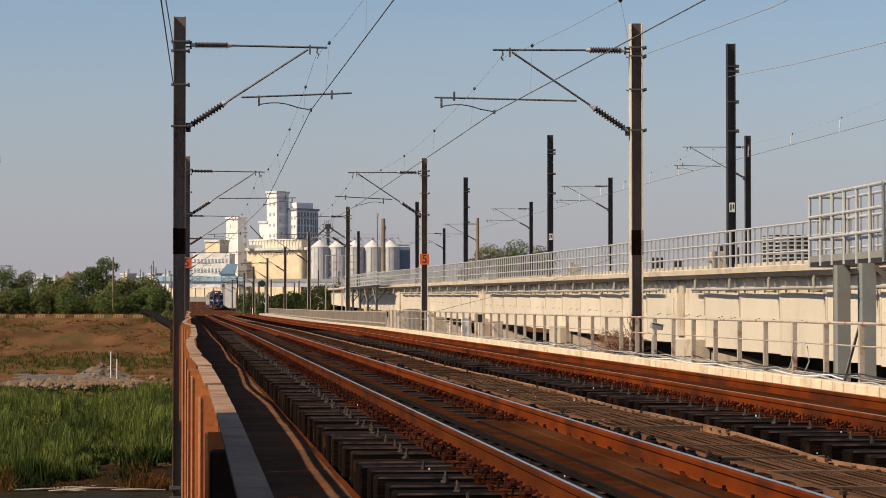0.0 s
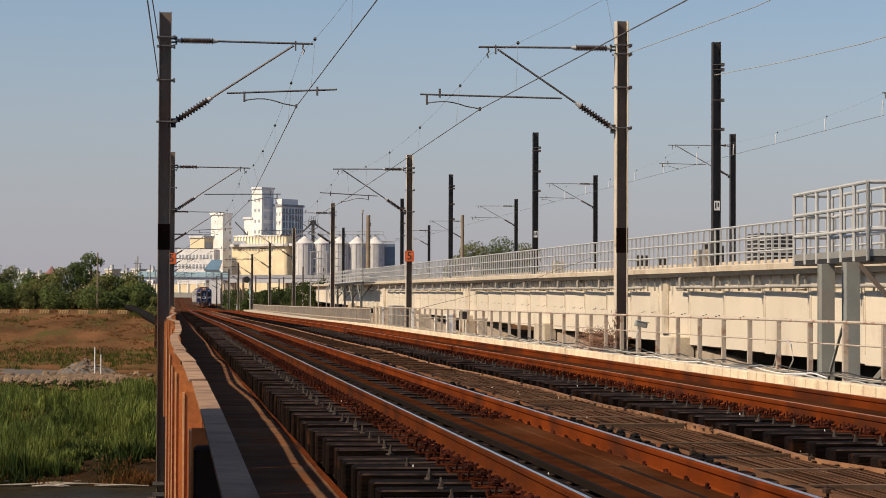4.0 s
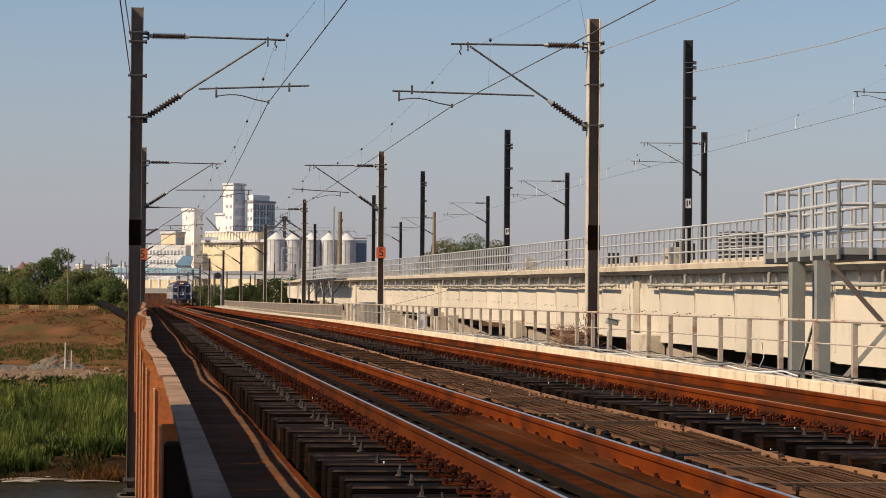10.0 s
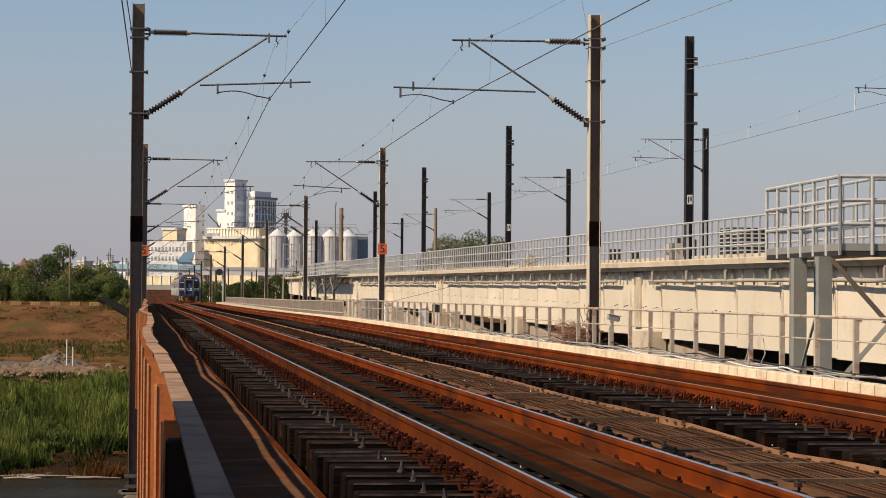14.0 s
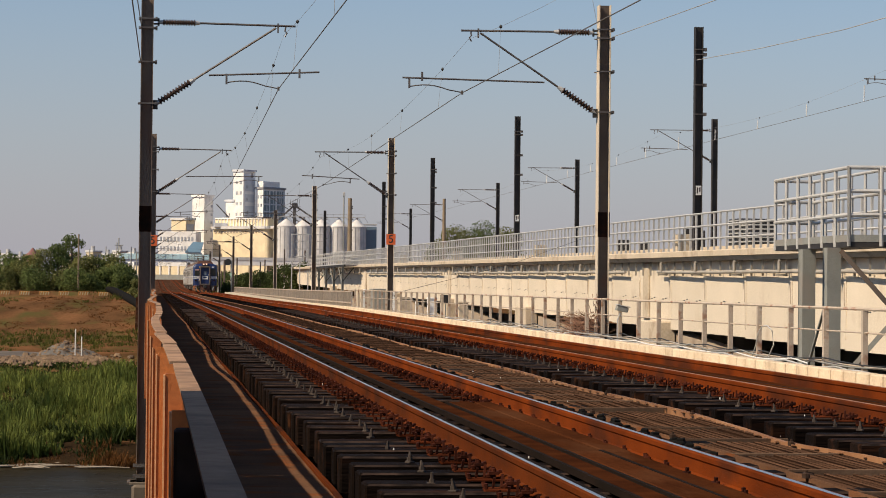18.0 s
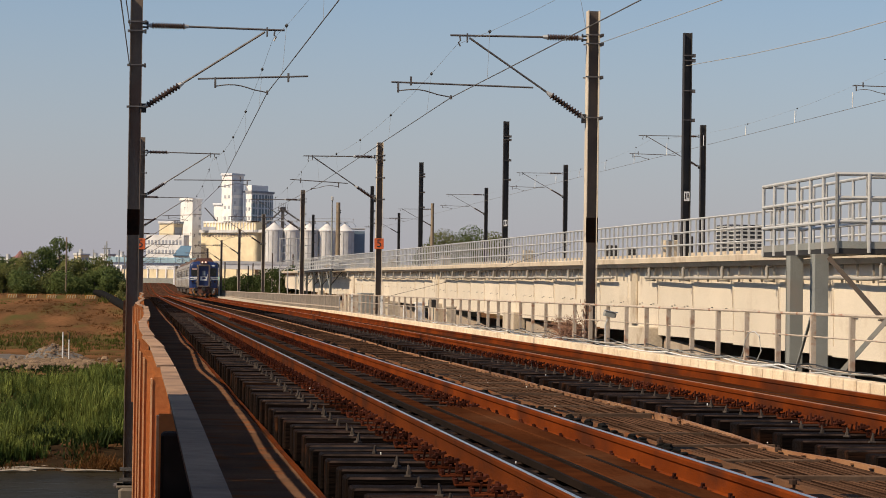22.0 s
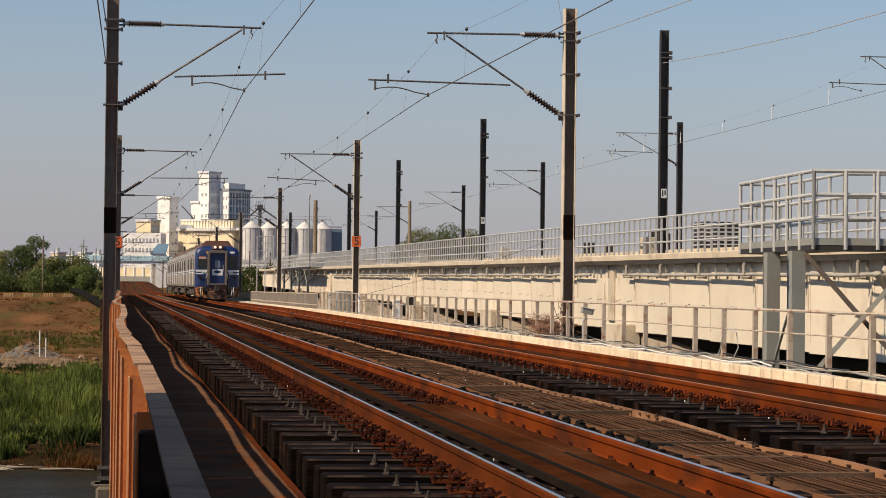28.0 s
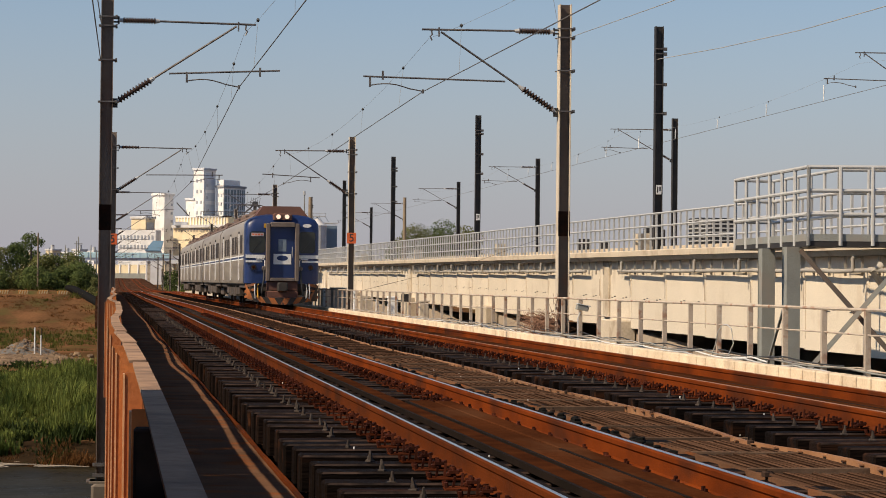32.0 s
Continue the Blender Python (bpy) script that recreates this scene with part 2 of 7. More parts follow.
# ---------------------------------------------------------------- mesh tools
class Shape:
    """Gathers faces for one mesh."""

    def __init__(self):
        self.v, self.f = [], []

    def add(self, vs, fs):
        k = len(self.v)
        self.v += [tuple(p) for p in vs]
        self.f += [tuple(i + k for i in q) for q in fs]
        return self

    def box(self, x0, x1, y0, y1, z0, z1):
        vs = [(x, y, z) for z in (z0, z1) for y in (y0, y1) for x in (x0, x1)]
        return self.add(vs, [(0, 2, 3, 1), (4, 5, 7, 6), (0, 1, 5, 4), (1, 3, 7, 5), (3, 2, 6, 7), (2, 0, 4, 6)])

    def cham(self, x0, x1, y0, y1, z0, z1, c=0.01):
        """A box with its upper and upright edges chamfered."""
        def ring(d, z):
            e = c
            return [(x0 + d + e, y0 + d, z), (x1 - d - e, y0 + d, z), (x1 - d, y0 + d + e, z), (x1 - d, y1 - d - e, z), (x1 - d - e, y1 - d, z), (x0 + d + e, y1 - d, z), (x0 + d, y1 - d - e, z), (x0 + d, y0 + d + e, z)]
        vs = ring(0, z0) + ring(0, z1 - c) + ring(c, z1)
        fs = [tuple(reversed(range(8))), tuple(range(16, 24))]
        for r in (0, 8):
            fs += [(r + i, r + (i + 1) % 8, r + 8 + (i + 1) % 8, r + 8 + i) for i in range(8)]
        return self.add(vs, fs)

    def sweep(self, profile, path, axis=1, closed=True):
        """A profile of (across, up) pairs carried along stations (along, across, up)."""
        n = len(profile)
        vs = []
        for s, dx, dz in path:
            for a, b in profile:
                vs.append((a + dx, s, b + dz) if axis == 1 else (a + dx, b + dz, s) if axis == 2 else (s, a + dx, b + dz))
        fs = []
        for k in range(len(path) - 1):
            for i in range(n if closed else n - 1):
                j = (i + 1) % n
                q = (k * n + i, k * n + j, (k + 1) * n + j, (k + 1) * n + i)
                fs.append(q if axis == 1 else tuple(reversed(q)))
        if closed:
            fs.append(tuple(range(n)) if axis == 1 else tuple(reversed(range(n))))
            last = tuple((len(path) - 1) * n + i for i in range(n))
            fs.append(tuple(reversed(last)) if axis == 1 else last)
        return self.add(vs, fs)

    def tube(self, pts, r, n=8, ends=True):
        pts = [Vector(p) for p in pts]
        rs = r if isinstance(r, (list, tuple)) else [r] * len(pts)
        vs = []
        side = None
        for i, p in enumerate(pts):
            d = (pts[min(i + 1, len(pts) - 1)] - pts[max(i - 1, 0)]).normalized()
            ref = Vector((0, 0, 1)) if abs(d.z) < 0.9 else Vector((0, 1, 0))
            side = d.cross(ref).normalized()
            up = side.cross(d)
            vs += [p + (side * math.cos(2 * math.pi * k / n) + up * math.sin(2 * math.pi * k / n)) * rs[i] for k in range(n)]
        fs = [(i * n + k, i * n + (k + 1) % n, (i + 1) * n + (k + 1) % n, (i + 1) * n + k) for i in range(len(pts) - 1) for k in range(n)]
        if ends:
            fs += [tuple(reversed(range(n))), tuple((len(pts) - 1) * n + k for k in range(n))]
        return self.add(vs, fs)

    def bar(self, p, q, w, h):
        """A square-cut bar from p to q, w across and h in its other direction."""
        p, q = Vector(p), Vector(q)
        d = (q - p).normalized()
        ref = Vector((0, 0, 1)) if abs(d.z) < 0.95 else Vector((0, 1, 0))
        s = d.cross(ref).normalized() * w / 2
        u = s.normalized().cross(d) * h / 2
        vs = [e + a * s + b * u for e in (p, q) for a, b in ((-1, -1), (1, -1), (1, 1), (-1, 1))]
        return self.add(vs, [(0, 1, 2, 3), (7, 6, 5, 4), (0, 4, 5, 1), (1, 5, 6, 2), (2, 6, 7, 3), (3, 7, 4, 0)])

    def hbeam(self, x, y, z0, z1, w, d, t=0.016):
        """An upright H section whose flanges face along x."""
        self.box(x - w / 2, x - w / 2 + t, y - d / 2, y + d / 2, z0, z1)
        self.box(x + w / 2 - t, x + w / 2, y - d / 2, y + d / 2, z0, z1)
        return self.box(x - w / 2 + t, x + w / 2 - t, y - t / 2, y + t / 2, z0, z1)

    def mesh(self, name="m", smooth=False):
        me = bpy.data.meshes.new(name)
        me.from_pydata(self.v, [], self.f)
        if smooth:
            me.polygons.foreach_set("use_smooth", [True] * len(me.polygons))
            me.set_sharp_from_angle(angle=radians(40))
        me.update()
        return me


def fixed(me):
    bm = bmesh.new()
    bm.from_mesh(me)
    bmesh.ops.recalc_face_normals(bm, faces=bm.faces)
    bm.to_mesh(me)
    bm.free()
    return me


def part(name, shape, material, parent=None, label="", smooth=False, at=None):
    me = fixed(shape.mesh(name, smooth)) if isinstance(shape, Shape) else shape
    if not me.materials:
        me.materials.append(material)
    ob = new(name, me)
    ob.parent = parent
    if at:
        ob.location = at
    if label:
        ob["label"] = label
    return ob


def thing(name, at, label, category, group="", kind=""):
    ob = new(name)
    ob.empty_display_size = 0.2
    ob.location = at
    return tagged(ob, label, category, group, kind)


def solid(name, shape, material, label, category="", group="", kind="", smooth=False, at=None):
    return tagged(part(name, shape, material, None, "", smooth, at), label, category, group, kind)


def wob(s, seed=0.0, k=1.0):
    """A smooth wobble between about -1 and 1."""
    return noise.noise(Vector((s * k, seed * 7.31, 0.5)))

# ---------------------------------------------------------------- plan
BRIDGE_END = 243.0
BACK = -30.0            # the bridge goes on behind the camera
TRACK = (2.65, 6.55)      # centre lines of the two tracks
GAUGE = 0.566             # half the distance of the rail centres
MAST_X = (-0.112, 9.15)
MAST_Y = [44.9, 85.6, 126.2, 165.9, 205.6, 250.0, 300.0, 348.0, 394.0, 436.0]


def climb(y):
    """The line sags towards the far end of the bridge, dips behind it and climbs again far off."""
    return float(np.interp(y, (90, 131, 189, 243, 275, 315, 360, 410, 450, 500, 560, 664), (0.0, -0.10, -0.17, -0.22, -0.44, -0.60, -0.69, -0.68, -0.52, -0.15, 0.45, 1.5)))


def rise(y):
    """How far the overhead line lies below its level at the first mast."""
    return -0.0034 * (y - 45)


# ---------------------------------------------------------------- ground
def land(x, y):
    y += 1.3 * noise.noise(Vector((x * 0.25, 1.0, 0))) if 80 < y < 110 else 0.0
    if y < 80:
        z = -8.2
    elif y < 87:
        z = -8.2 + 1.5 * ((y - 80) / 7)
    elif y < 93:
        z = -6.7 + 0.9 * ((y - 87) / 6)
    elif y < 235:
        z = -5.8 + 1.0 * (y - 93) / 142
    elif y < 283:
        s = (y - 235) / 48
        z = -4.8 + 4.35 * (0.35 * s + 0.65 * s * s * (3 - 2 * s))
    else:
        z = -0.45
    z += 0.25 * noise.noise(Vector((x * 0.06, y * 0.06, 0))) * (1 if 90 < y < 280 else 0.2)
    if 84 < y < 283:
        z += 0.10 * noise.noise(Vector((x * 0.35, y * 0.35, 3)))
    if y > 262 and -2.6 < x < 17:
        z = min(z, climb(y) - 0.55)
    return z


def ground():
    xs = [-1600, -700, -350, -200, -130] + [-90 + 2.5 * i for i in range(61)] + [75, 95, 130, 200, 350, 700, 1600]
    ys = [-400, -120, -30, 20, 60, 78] + [82 + 2.5 * i for i in range(84)] + [300, 340, 400, 520, 700, 1000, 1600, 3200]
    s = Shape()
    s.v = [(x, y, land(x, y)) for y in ys for x in xs]
    n = len(xs)
    s.f = [(j * n + i, j * n + i + 1, (j + 1) * n + i + 1, (j + 1) * n + i) for j in range(len(ys) - 1) for i in range(n - 1)]
    m = surf("dry_earth_and_grass", (0.185, 0.092, 0.044), (0.090, 0.050, 0.025), 0.22, 0.97, 0, 0.6, 3.0, spec=0.0, stain=(0.078, 0.072, 0.026), stain_at=(0.50, 0.72), stain_scale=0.30, stretch=(1, 0.45, 1))
    solid("ground", s, m, "dry brown earth with patches of grass", kind="structure", smooth=True)
    w = Shape()
    w.add([(-1600, -400, -6.35), (1600, -400, -6.35), (1600, 96, -6.35), (-1600, 96, -6.35)], [(0, 1, 2, 3)])
    mw = surf("murky_river_water", (0.030, 0.025, 0.015), (0.020, 0.017, 0.011), 0.5, 0.30, 0, 0.25, 2.2, spec=0.002, stretch=(0.35, 1, 1))
    solid("water", w, mw, "murky green-grey river water", kind="structure")


ground()

mud = Shape()
mx, my = [-60 + 1.0 * i for i in range(86)], [85.5 + 0.5 * i for i in range(18)]
mud.v = [(x, y, land(x, y) + 0.05 + 0.12 * noise.noise(Vector((x * 0.9, y * 1.3, 4))) - 0.3 * max(0, abs(y - 89.5 - 0.8 * noise.noise(Vector((x * 0.3, 0, 0)))) - 3.2)) for y in my for x in mx]
mud.f = [(j * 86 + i, j * 86 + i + 1, (j + 1) * 86 + i + 1, (j + 1) * 86 + i) for j in range(17) for i in range(85)]
solid("mud_bank", mud, surf("dark_river_mud", (0.045, 0.028, 0.016), (0.022, 0.015, 0.009), 0.9, 0.95, 0, 0.6, 8, stain=(0.15, 0.095, 0.05), stain_at=(0.60, 0.72), stain_scale=0.5, spec=0.0), "dark muddy river bank with sandy patches", kind="structure", smooth=True)

# ---------------------------------------------------------------- tracks
RAIL = [(-0.0635, -0.153), (0.0635, -0.153), (0.0635, -0.142), (0.026, -0.122), (0.022, -0.05), (0.0325, -0.038), (0.0325, -0.012), (0.026, -0.001), (-0.026, -0.001), (-0.0325, -0.012), (-0.0325, -0.038), (-0.022, -0.05), (-0.026, -0.122), (-0.0635, -0.142)]


def stations(y0, y1, step):
    n = max(1, round((y1 - y0) / step))
    return [y0 + (y1 - y0) * i / n for i in range(n + 1)]


def track(cx, shiny):
    t = thing("railway_track", (0, 0, 0), "rusty railway track on dark timber sleepers across the bridge", "railway track", "railway tracks")
    for sx in (-1, 1):
        x = cx + sx * GAUGE
        rail = part("rail", Shape().sweep(RAIL, [(y, x + 0.006 * wob(y, sx + cx, 0.12), climb(y)) for y in stations(BACK, 660.0, 5.0)]), M_OLDRAIL if shiny and sx < 0 else M_RAIL, t, "rusty orange-brown steel rail")
        a, b = (-0.026, -0.006) if cx < 4 and sx < 0 else (-0.017, 0.008)
        if b < 0:
            part("unworn_face", Shape().sweep([(b + 0.002, -0.001), (0.026, -0.001), (0.024, 0.002), (b + 0.002, 0.002)], [(y, x + 0.006 * wob(y, sx + cx, 0.12), climb(y)) for y in stations(BACK, 240.0, 5.0)]), M_FLATBLACK, rail, "black unworn side of the rail head")
        part("running_face", Shape().sweep([(a, -0.001), (b, -0.001), (b - 0.002, 0.003), (a + 0.002, 0.003)], [(y, x + 0.006 * wob(y, sx + cx, 0.12), climb(y)) for y in stations(BACK, 240.0, 5.0)]), M_RAILTOP if shiny else M_RUSTTOP, rail, "worn running face of the rail")
        g, w = (cx - 0.065, 0.085) if sx > 0 else (cx - 0.235, 0.055)
        if shiny and sx < 0:
            continue
        part("guard_strip", Shape().sweep([(-w, -0.155), (w, -0.155), (w, -0.122), (w - 0.006, -0.115), (0.006 - w, -0.115), (-w, -0.122)], [(y, g + 0.008 * wob(y, sx + cx + 4, 0.2), 0.006 * wob(y, 3 + sx, 0.3) + climb(y)) for y in stations(BACK, BRIDGE_END, 2.0)]), M_GUARD, t, "flat rust-brown guard strip between the rails")
    # thin dark strips draw the gap lines between guard strips and boards
    for x, y1 in ((-0.145, BRIDGE_END), (0.060, BRIDGE_END if not shiny else 20.4), (0.3025, 14.5 if shiny else 62.0)):
        part("tar_joint", Shape().sweep([(-0.013, -0.155), (0.013, -0.155), (0.013, -0.112), (-0.013, -0.112)], [(y, cx + x + 0.008 * wob(y, cx + 5, 0.2), 0.006 * wob(y, 4, 0.3) + climb(y)) for y in stations(BACK, y1, 2.0)]), M_FLATBLACK, t, "black joint between the boards")
    # boards beside the right rail
    y = -24.0
    last = 20.4 if shiny else 62.0
    while y < last - 0.5:
        e = min(y + 3.2, last)
        for x0, x1 in ((0.08, 0.285), (0.320, 0.485)):
            part("board", Shape().cham(cx + x0, cx + x1, y + 0.01, e - 0.01, -0.155, -0.112 + 0.008 * wob(y, x0 * 9 + cx, 0.7), 0.006), M_BOARD, t, "rust-dusted timber board between the rails")
        y = e
    # sleepers
    sl = Shape().cham(-1.415, 1.38, -0.125, 0.125, -0.235, 0, 0.012)
    me = fixed(sl.mesh("sleeper"))
    me.materials.append(M_SLEEPER)
    # front chamfer takes a paler colour that paints its highlight line
    me.materials.append(M_EDGELIGHT)
    me.polygons[10].material_index = 1
    rng = random.Random(int(cx * 100))
    y = BACK + 0.5
    far = Shape()
    while y < BRIDGE_END:
        if 3 < y < 92:
            o = part("sleeper", me, M_SLEEPER, t)
            o.location = (cx + rng.uniform(-0.02, 0.02), y, -0.155 - 0.022 * rng.random() ** 2)
            o.rotation_euler = (0, rng.uniform(-0.006, 0.006), rng.uniform(-0.012, 0.012))
        else:
            far.box(cx - 1.40, cx + 1.38, y - 0.125, y + 0.125, -0.365 + climb(y), -0.156 + climb(y) - 0.02 * rng.random())
        y += 0.60 + rng.uniform(-0.05, 0.05)
    tagged(part("far_sleeper", far, M_SLEEPER, t, "tarred timber sleepers of the far bridge"), kind="stuff")
    return t


M_RUSTTOP = surf("brown_rail_head", (0.40, 0.20, 0.10), (0.30, 0.14, 0.07), 6, 0.5, 0.4, 0.05, 120)
track(TRACK[0], True)
track(TRACK[1], False)


def bridge():
    b = thing("bridge_deck", (0, 0, 0), "open steel girder railway bridge deck", "bridge deck", kind="structure")
    for cx in TRACK:
        for sx in (-0.9, 0.9):
            x = cx + sx
            part("girder", Shape().sweep([(-0.2, -0.38), (0.2, -0.38), (0.2, -0.42), (0.02, -0.42), (0.02, -2.2), (0.2, -2.2), (0.2, -2.25), (-0.2, -2.25), (-0.2, -2.2), (-0.02, -2.2), (-0.02, -0.42), (-0.2, -0.42)], [(BACK, x, 0), (BRIDGE_END, x, 0)]), M_BEAM, b)
    part("lower_deck", Shape().box(0.16, 9.9, BACK, BRIDGE_END, -2.6, -2.3), M_BEAM, b)
    part("kerb_slab", Shape().box(8.0, 9.6, BACK, BRIDGE_END, -0.5, -0.17), M_CONC, b, "cream concrete edge slab")
    part("side_girder", Shape().box(0.16, 0.22, BACK, BRIDGE_END, -2.3, -0.45), M_BEAM, b)
    for y in MAST_Y[:5]:
        lx = -0.32 if y < 50 else 0.02
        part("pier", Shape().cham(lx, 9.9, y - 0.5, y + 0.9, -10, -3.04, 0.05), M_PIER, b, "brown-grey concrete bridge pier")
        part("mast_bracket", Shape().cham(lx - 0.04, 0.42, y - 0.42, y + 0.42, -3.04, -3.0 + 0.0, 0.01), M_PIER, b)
        for dz in (-2.93, -2.72):
            part("clamp_bar", Shape().box(lx + 0.02, 0.30, y - 0.155, y - 0.132, dz, dz + 0.07), M_ARM, b)
    blk = fixed(Shape().cham(8.40, 8.56, 0.034, 0.466, -0.40, -0.045, 0.016).mesh("kerb_block"))
    blk.materials.append(M_CURB)
    y = 22.0
    while y < 160:
        part("kerb_block", blk, M_CURB, b, at=(0, y, 0.006 * wob(y, 2, 0.2) + climb(y)))
        y += 0.5
    part("near_kerb", Shape().cham(8.40, 8.56, BACK, 21.98, -0.40, -0.045, 0.012), M_CURB, b)
    part("mortar_bed", Shape().sweep([(8.475, -0.40), (8.53, -0.40), (8.53, -0.064), (8.475, -0.064)], [(y, 0, climb(y)) for y in stations(22, 160, 6)]), M_MORTAR, b)
    part("far_kerb", Shape().sweep([(8.40, -0.40), (8.56, -0.40), (8.56, -0.062), (8.548, -0.05), (8.412, -0.05), (8.40, -0.062)], [(y, 0, climb(y)) for y in stations(160, BRIDGE_END - 8, 6)]), M_CURB, b)
    return b


bridge()

# ballast beyond the bridge
bs = Shape()
bs.sweep([(-1.6, -5.6), (-1.5, -0.62), (-0.6, -0.17), (9.2, -0.17), (10.6, -0.62), (10.7, -5.6)], [(y, 0, climb(y)) for y in stations(BRIDGE_END + 0.2, 664, 8)])
solid("ballast_bed", bs, M_BALLAST, "rust-stained stone ballast under both tracks", "ballast", kind="structure")


# fastenings on the sleepers beside the rails and the hook bolts near their ends
def fastenings(cx, t):
    c = Shape().cham(-0.20, 0.0, -0.075, 0.075, -0.155, -0.142, 0.005)
    for dy in (-0.05, 0.05):
        c.tube([(-0.05, dy, -0.138), (-0.05, dy, -0.082)], 0.012, 6)
        c.box(-0.08, -0.022, dy - 0.024, dy + 0.024, -0.118, -0.100)
        c.tube([(-0.19, dy * 1.2, -0.14), (-0.195, dy * 1.25, -0.112)], 0.014, 6)
    c.bar((-0.09, 0.0, -0.13), (0.0, 0.0, -0.10), 0.05, 0.018)
    c.bar((-0.10, 0.03, -0.14), (-0.092, 0.045, -0.068), 0.014, 0.014)
    c.bar((-0.15, -0.02, -0.14), (-0.142, -0.035, -0.082), 0.014, 0.014)
    clip = fixed(c.mesh("clip"))
    clip.materials.append(M_CLIP)
    clip.materials.append(M_RUSTPLATE)
    for k in range(18):
        clip.polygons[k].material_index = 1
    spike = fixed(Shape().cham(-0.022, 0.022, -0.05, 0.05, -0.155, -0.118, 0.006).tube([(0, 0.02, -0.12), (0, 0.02, -0.092)], 0.012, 6).tube([(0, -0.03, -0.12), (0, -0.03, -0.10)], 0.011, 6).mesh("spike"))
    spike.materials.append(M_CLIP)
    h = Shape().tube([(0, 0, -0.16), (0, 0, -0.11), (0.003, 0.005, -0.084)], [0.012, 0.011, 0.006], 6)
    h.cham(-0.022, 0.03, -0.022, 0.022, -0.157, -0.143, 0.004).tube([(0, 0, -0.143), (0, 0, -0.122)], 0.018, 6)
    bolt = fixed(h.mesh("hook_bolt"))
    bolt.materials.append(M_BOLT)
    for o in [o for o in t.children if o.name.startswith("sleeper") and 3 < o.location.y < 74]:
        rng = random.Random(int(o.location.y * 977))
        for k, sx in enumerate((-1, 1)):
            if sx > 0 and cx > 4:
                continue
            if sx > 0 and o.location.y < 20.4:
                q = part("spike", spike, M_CLIP, t, at=(cx + GAUGE - 0.085, o.location.y + rng.uniform(-0.02, 0.02), 0))
                q.rotation_euler = (rng.uniform(-0.2, 0.2), rng.uniform(-0.1, 0.1), 0)
                continue
            q = part("clip", clip, M_CLIP, t, at=(cx + sx * GAUGE - 0.065, o.location.y + rng.uniform(-0.02, 0.02), 0))
            q.rotation_euler = (0, 0, rng.uniform(-0.12, 0.12))
        if rng.random() < 0.93:
            q = part("hook_bolt", bolt, M_BOLT, t, at=(cx - 1.02 + rng.uniform(-0.02, 0.02), o.location.y - 0.04, rng.uniform(-0.02, 0.015)))
            q.rotation_euler = (rng.uniform(-0.1, 0.1), rng.uniform(-0.12, 0.12), rng.uniform(0, 6))


for cx, t in zip(TRACK, [o for o in scene.collection.objects if o.name.startswith("railway_track")]):
    fastenings(cx, t)


# walkway and its orange side fence
def side_walkway():
    w = thing("side_walkway", (0, 0, 0), "rust-stained steel walkway beside the track", "walkway", kind="structure")
    me = fixed(Shape().cham(0.02, 1.19, 0.004, 0.996, -0.44, -0.40, 0.006).mesh("plate"))
    me.materials.append(M_WALK)
    y = 2.0
    while y < 110:
        part("plate", me, M_WALK, w, at=(0.02 * wob(y, 5, 0.1), y, 0.008 * wob(y, 6, 0.9)))
        y += 1.0
    part("near_plate", Shape().box(0.02, 1.19, BACK, 1.99, -0.44, -0.40), M_WALK, w)
    part("far_plate", Shape().sweep([(0.02, -0.44), (1.19, -0.44), (1.19, -0.40), (0.02, -0.40)], [(y, 0, climb(y)) for y in stations(110, BRIDGE_END, 6)]), M_WALK, w)
    part("edge_angle", Shape().sweep([(1.19, -0.47), (1.225, -0.47), (1.225, -0.385), (1.19, -0.385)], [(y, 0.015 * wob(y, 8, 0.4), 0.006 * wob(y, 7, 0.8) + climb(y)) for y in stations(BACK, BRIDGE_END, 1.0)]), M_OLDRAIL, w, "rusty edge angle of the walkway")


side_walkway()

FENCE_TOP = 0.675


def fence_x(y):
    """The bent fence: straight beside the camera, then swinging from side to side."""
    return float(np.interp(y, (8.5, 10.5, 13, 17.6, 22, 30, 36.5, 47, 54, 72, 90), (0.109, 0.098, 0.068, 0.036, 0.094, 0.108, -0.012, 0.122, 0.06, 0.16, 0.10))) + 0.004 * wob(y, 1, 0.5)


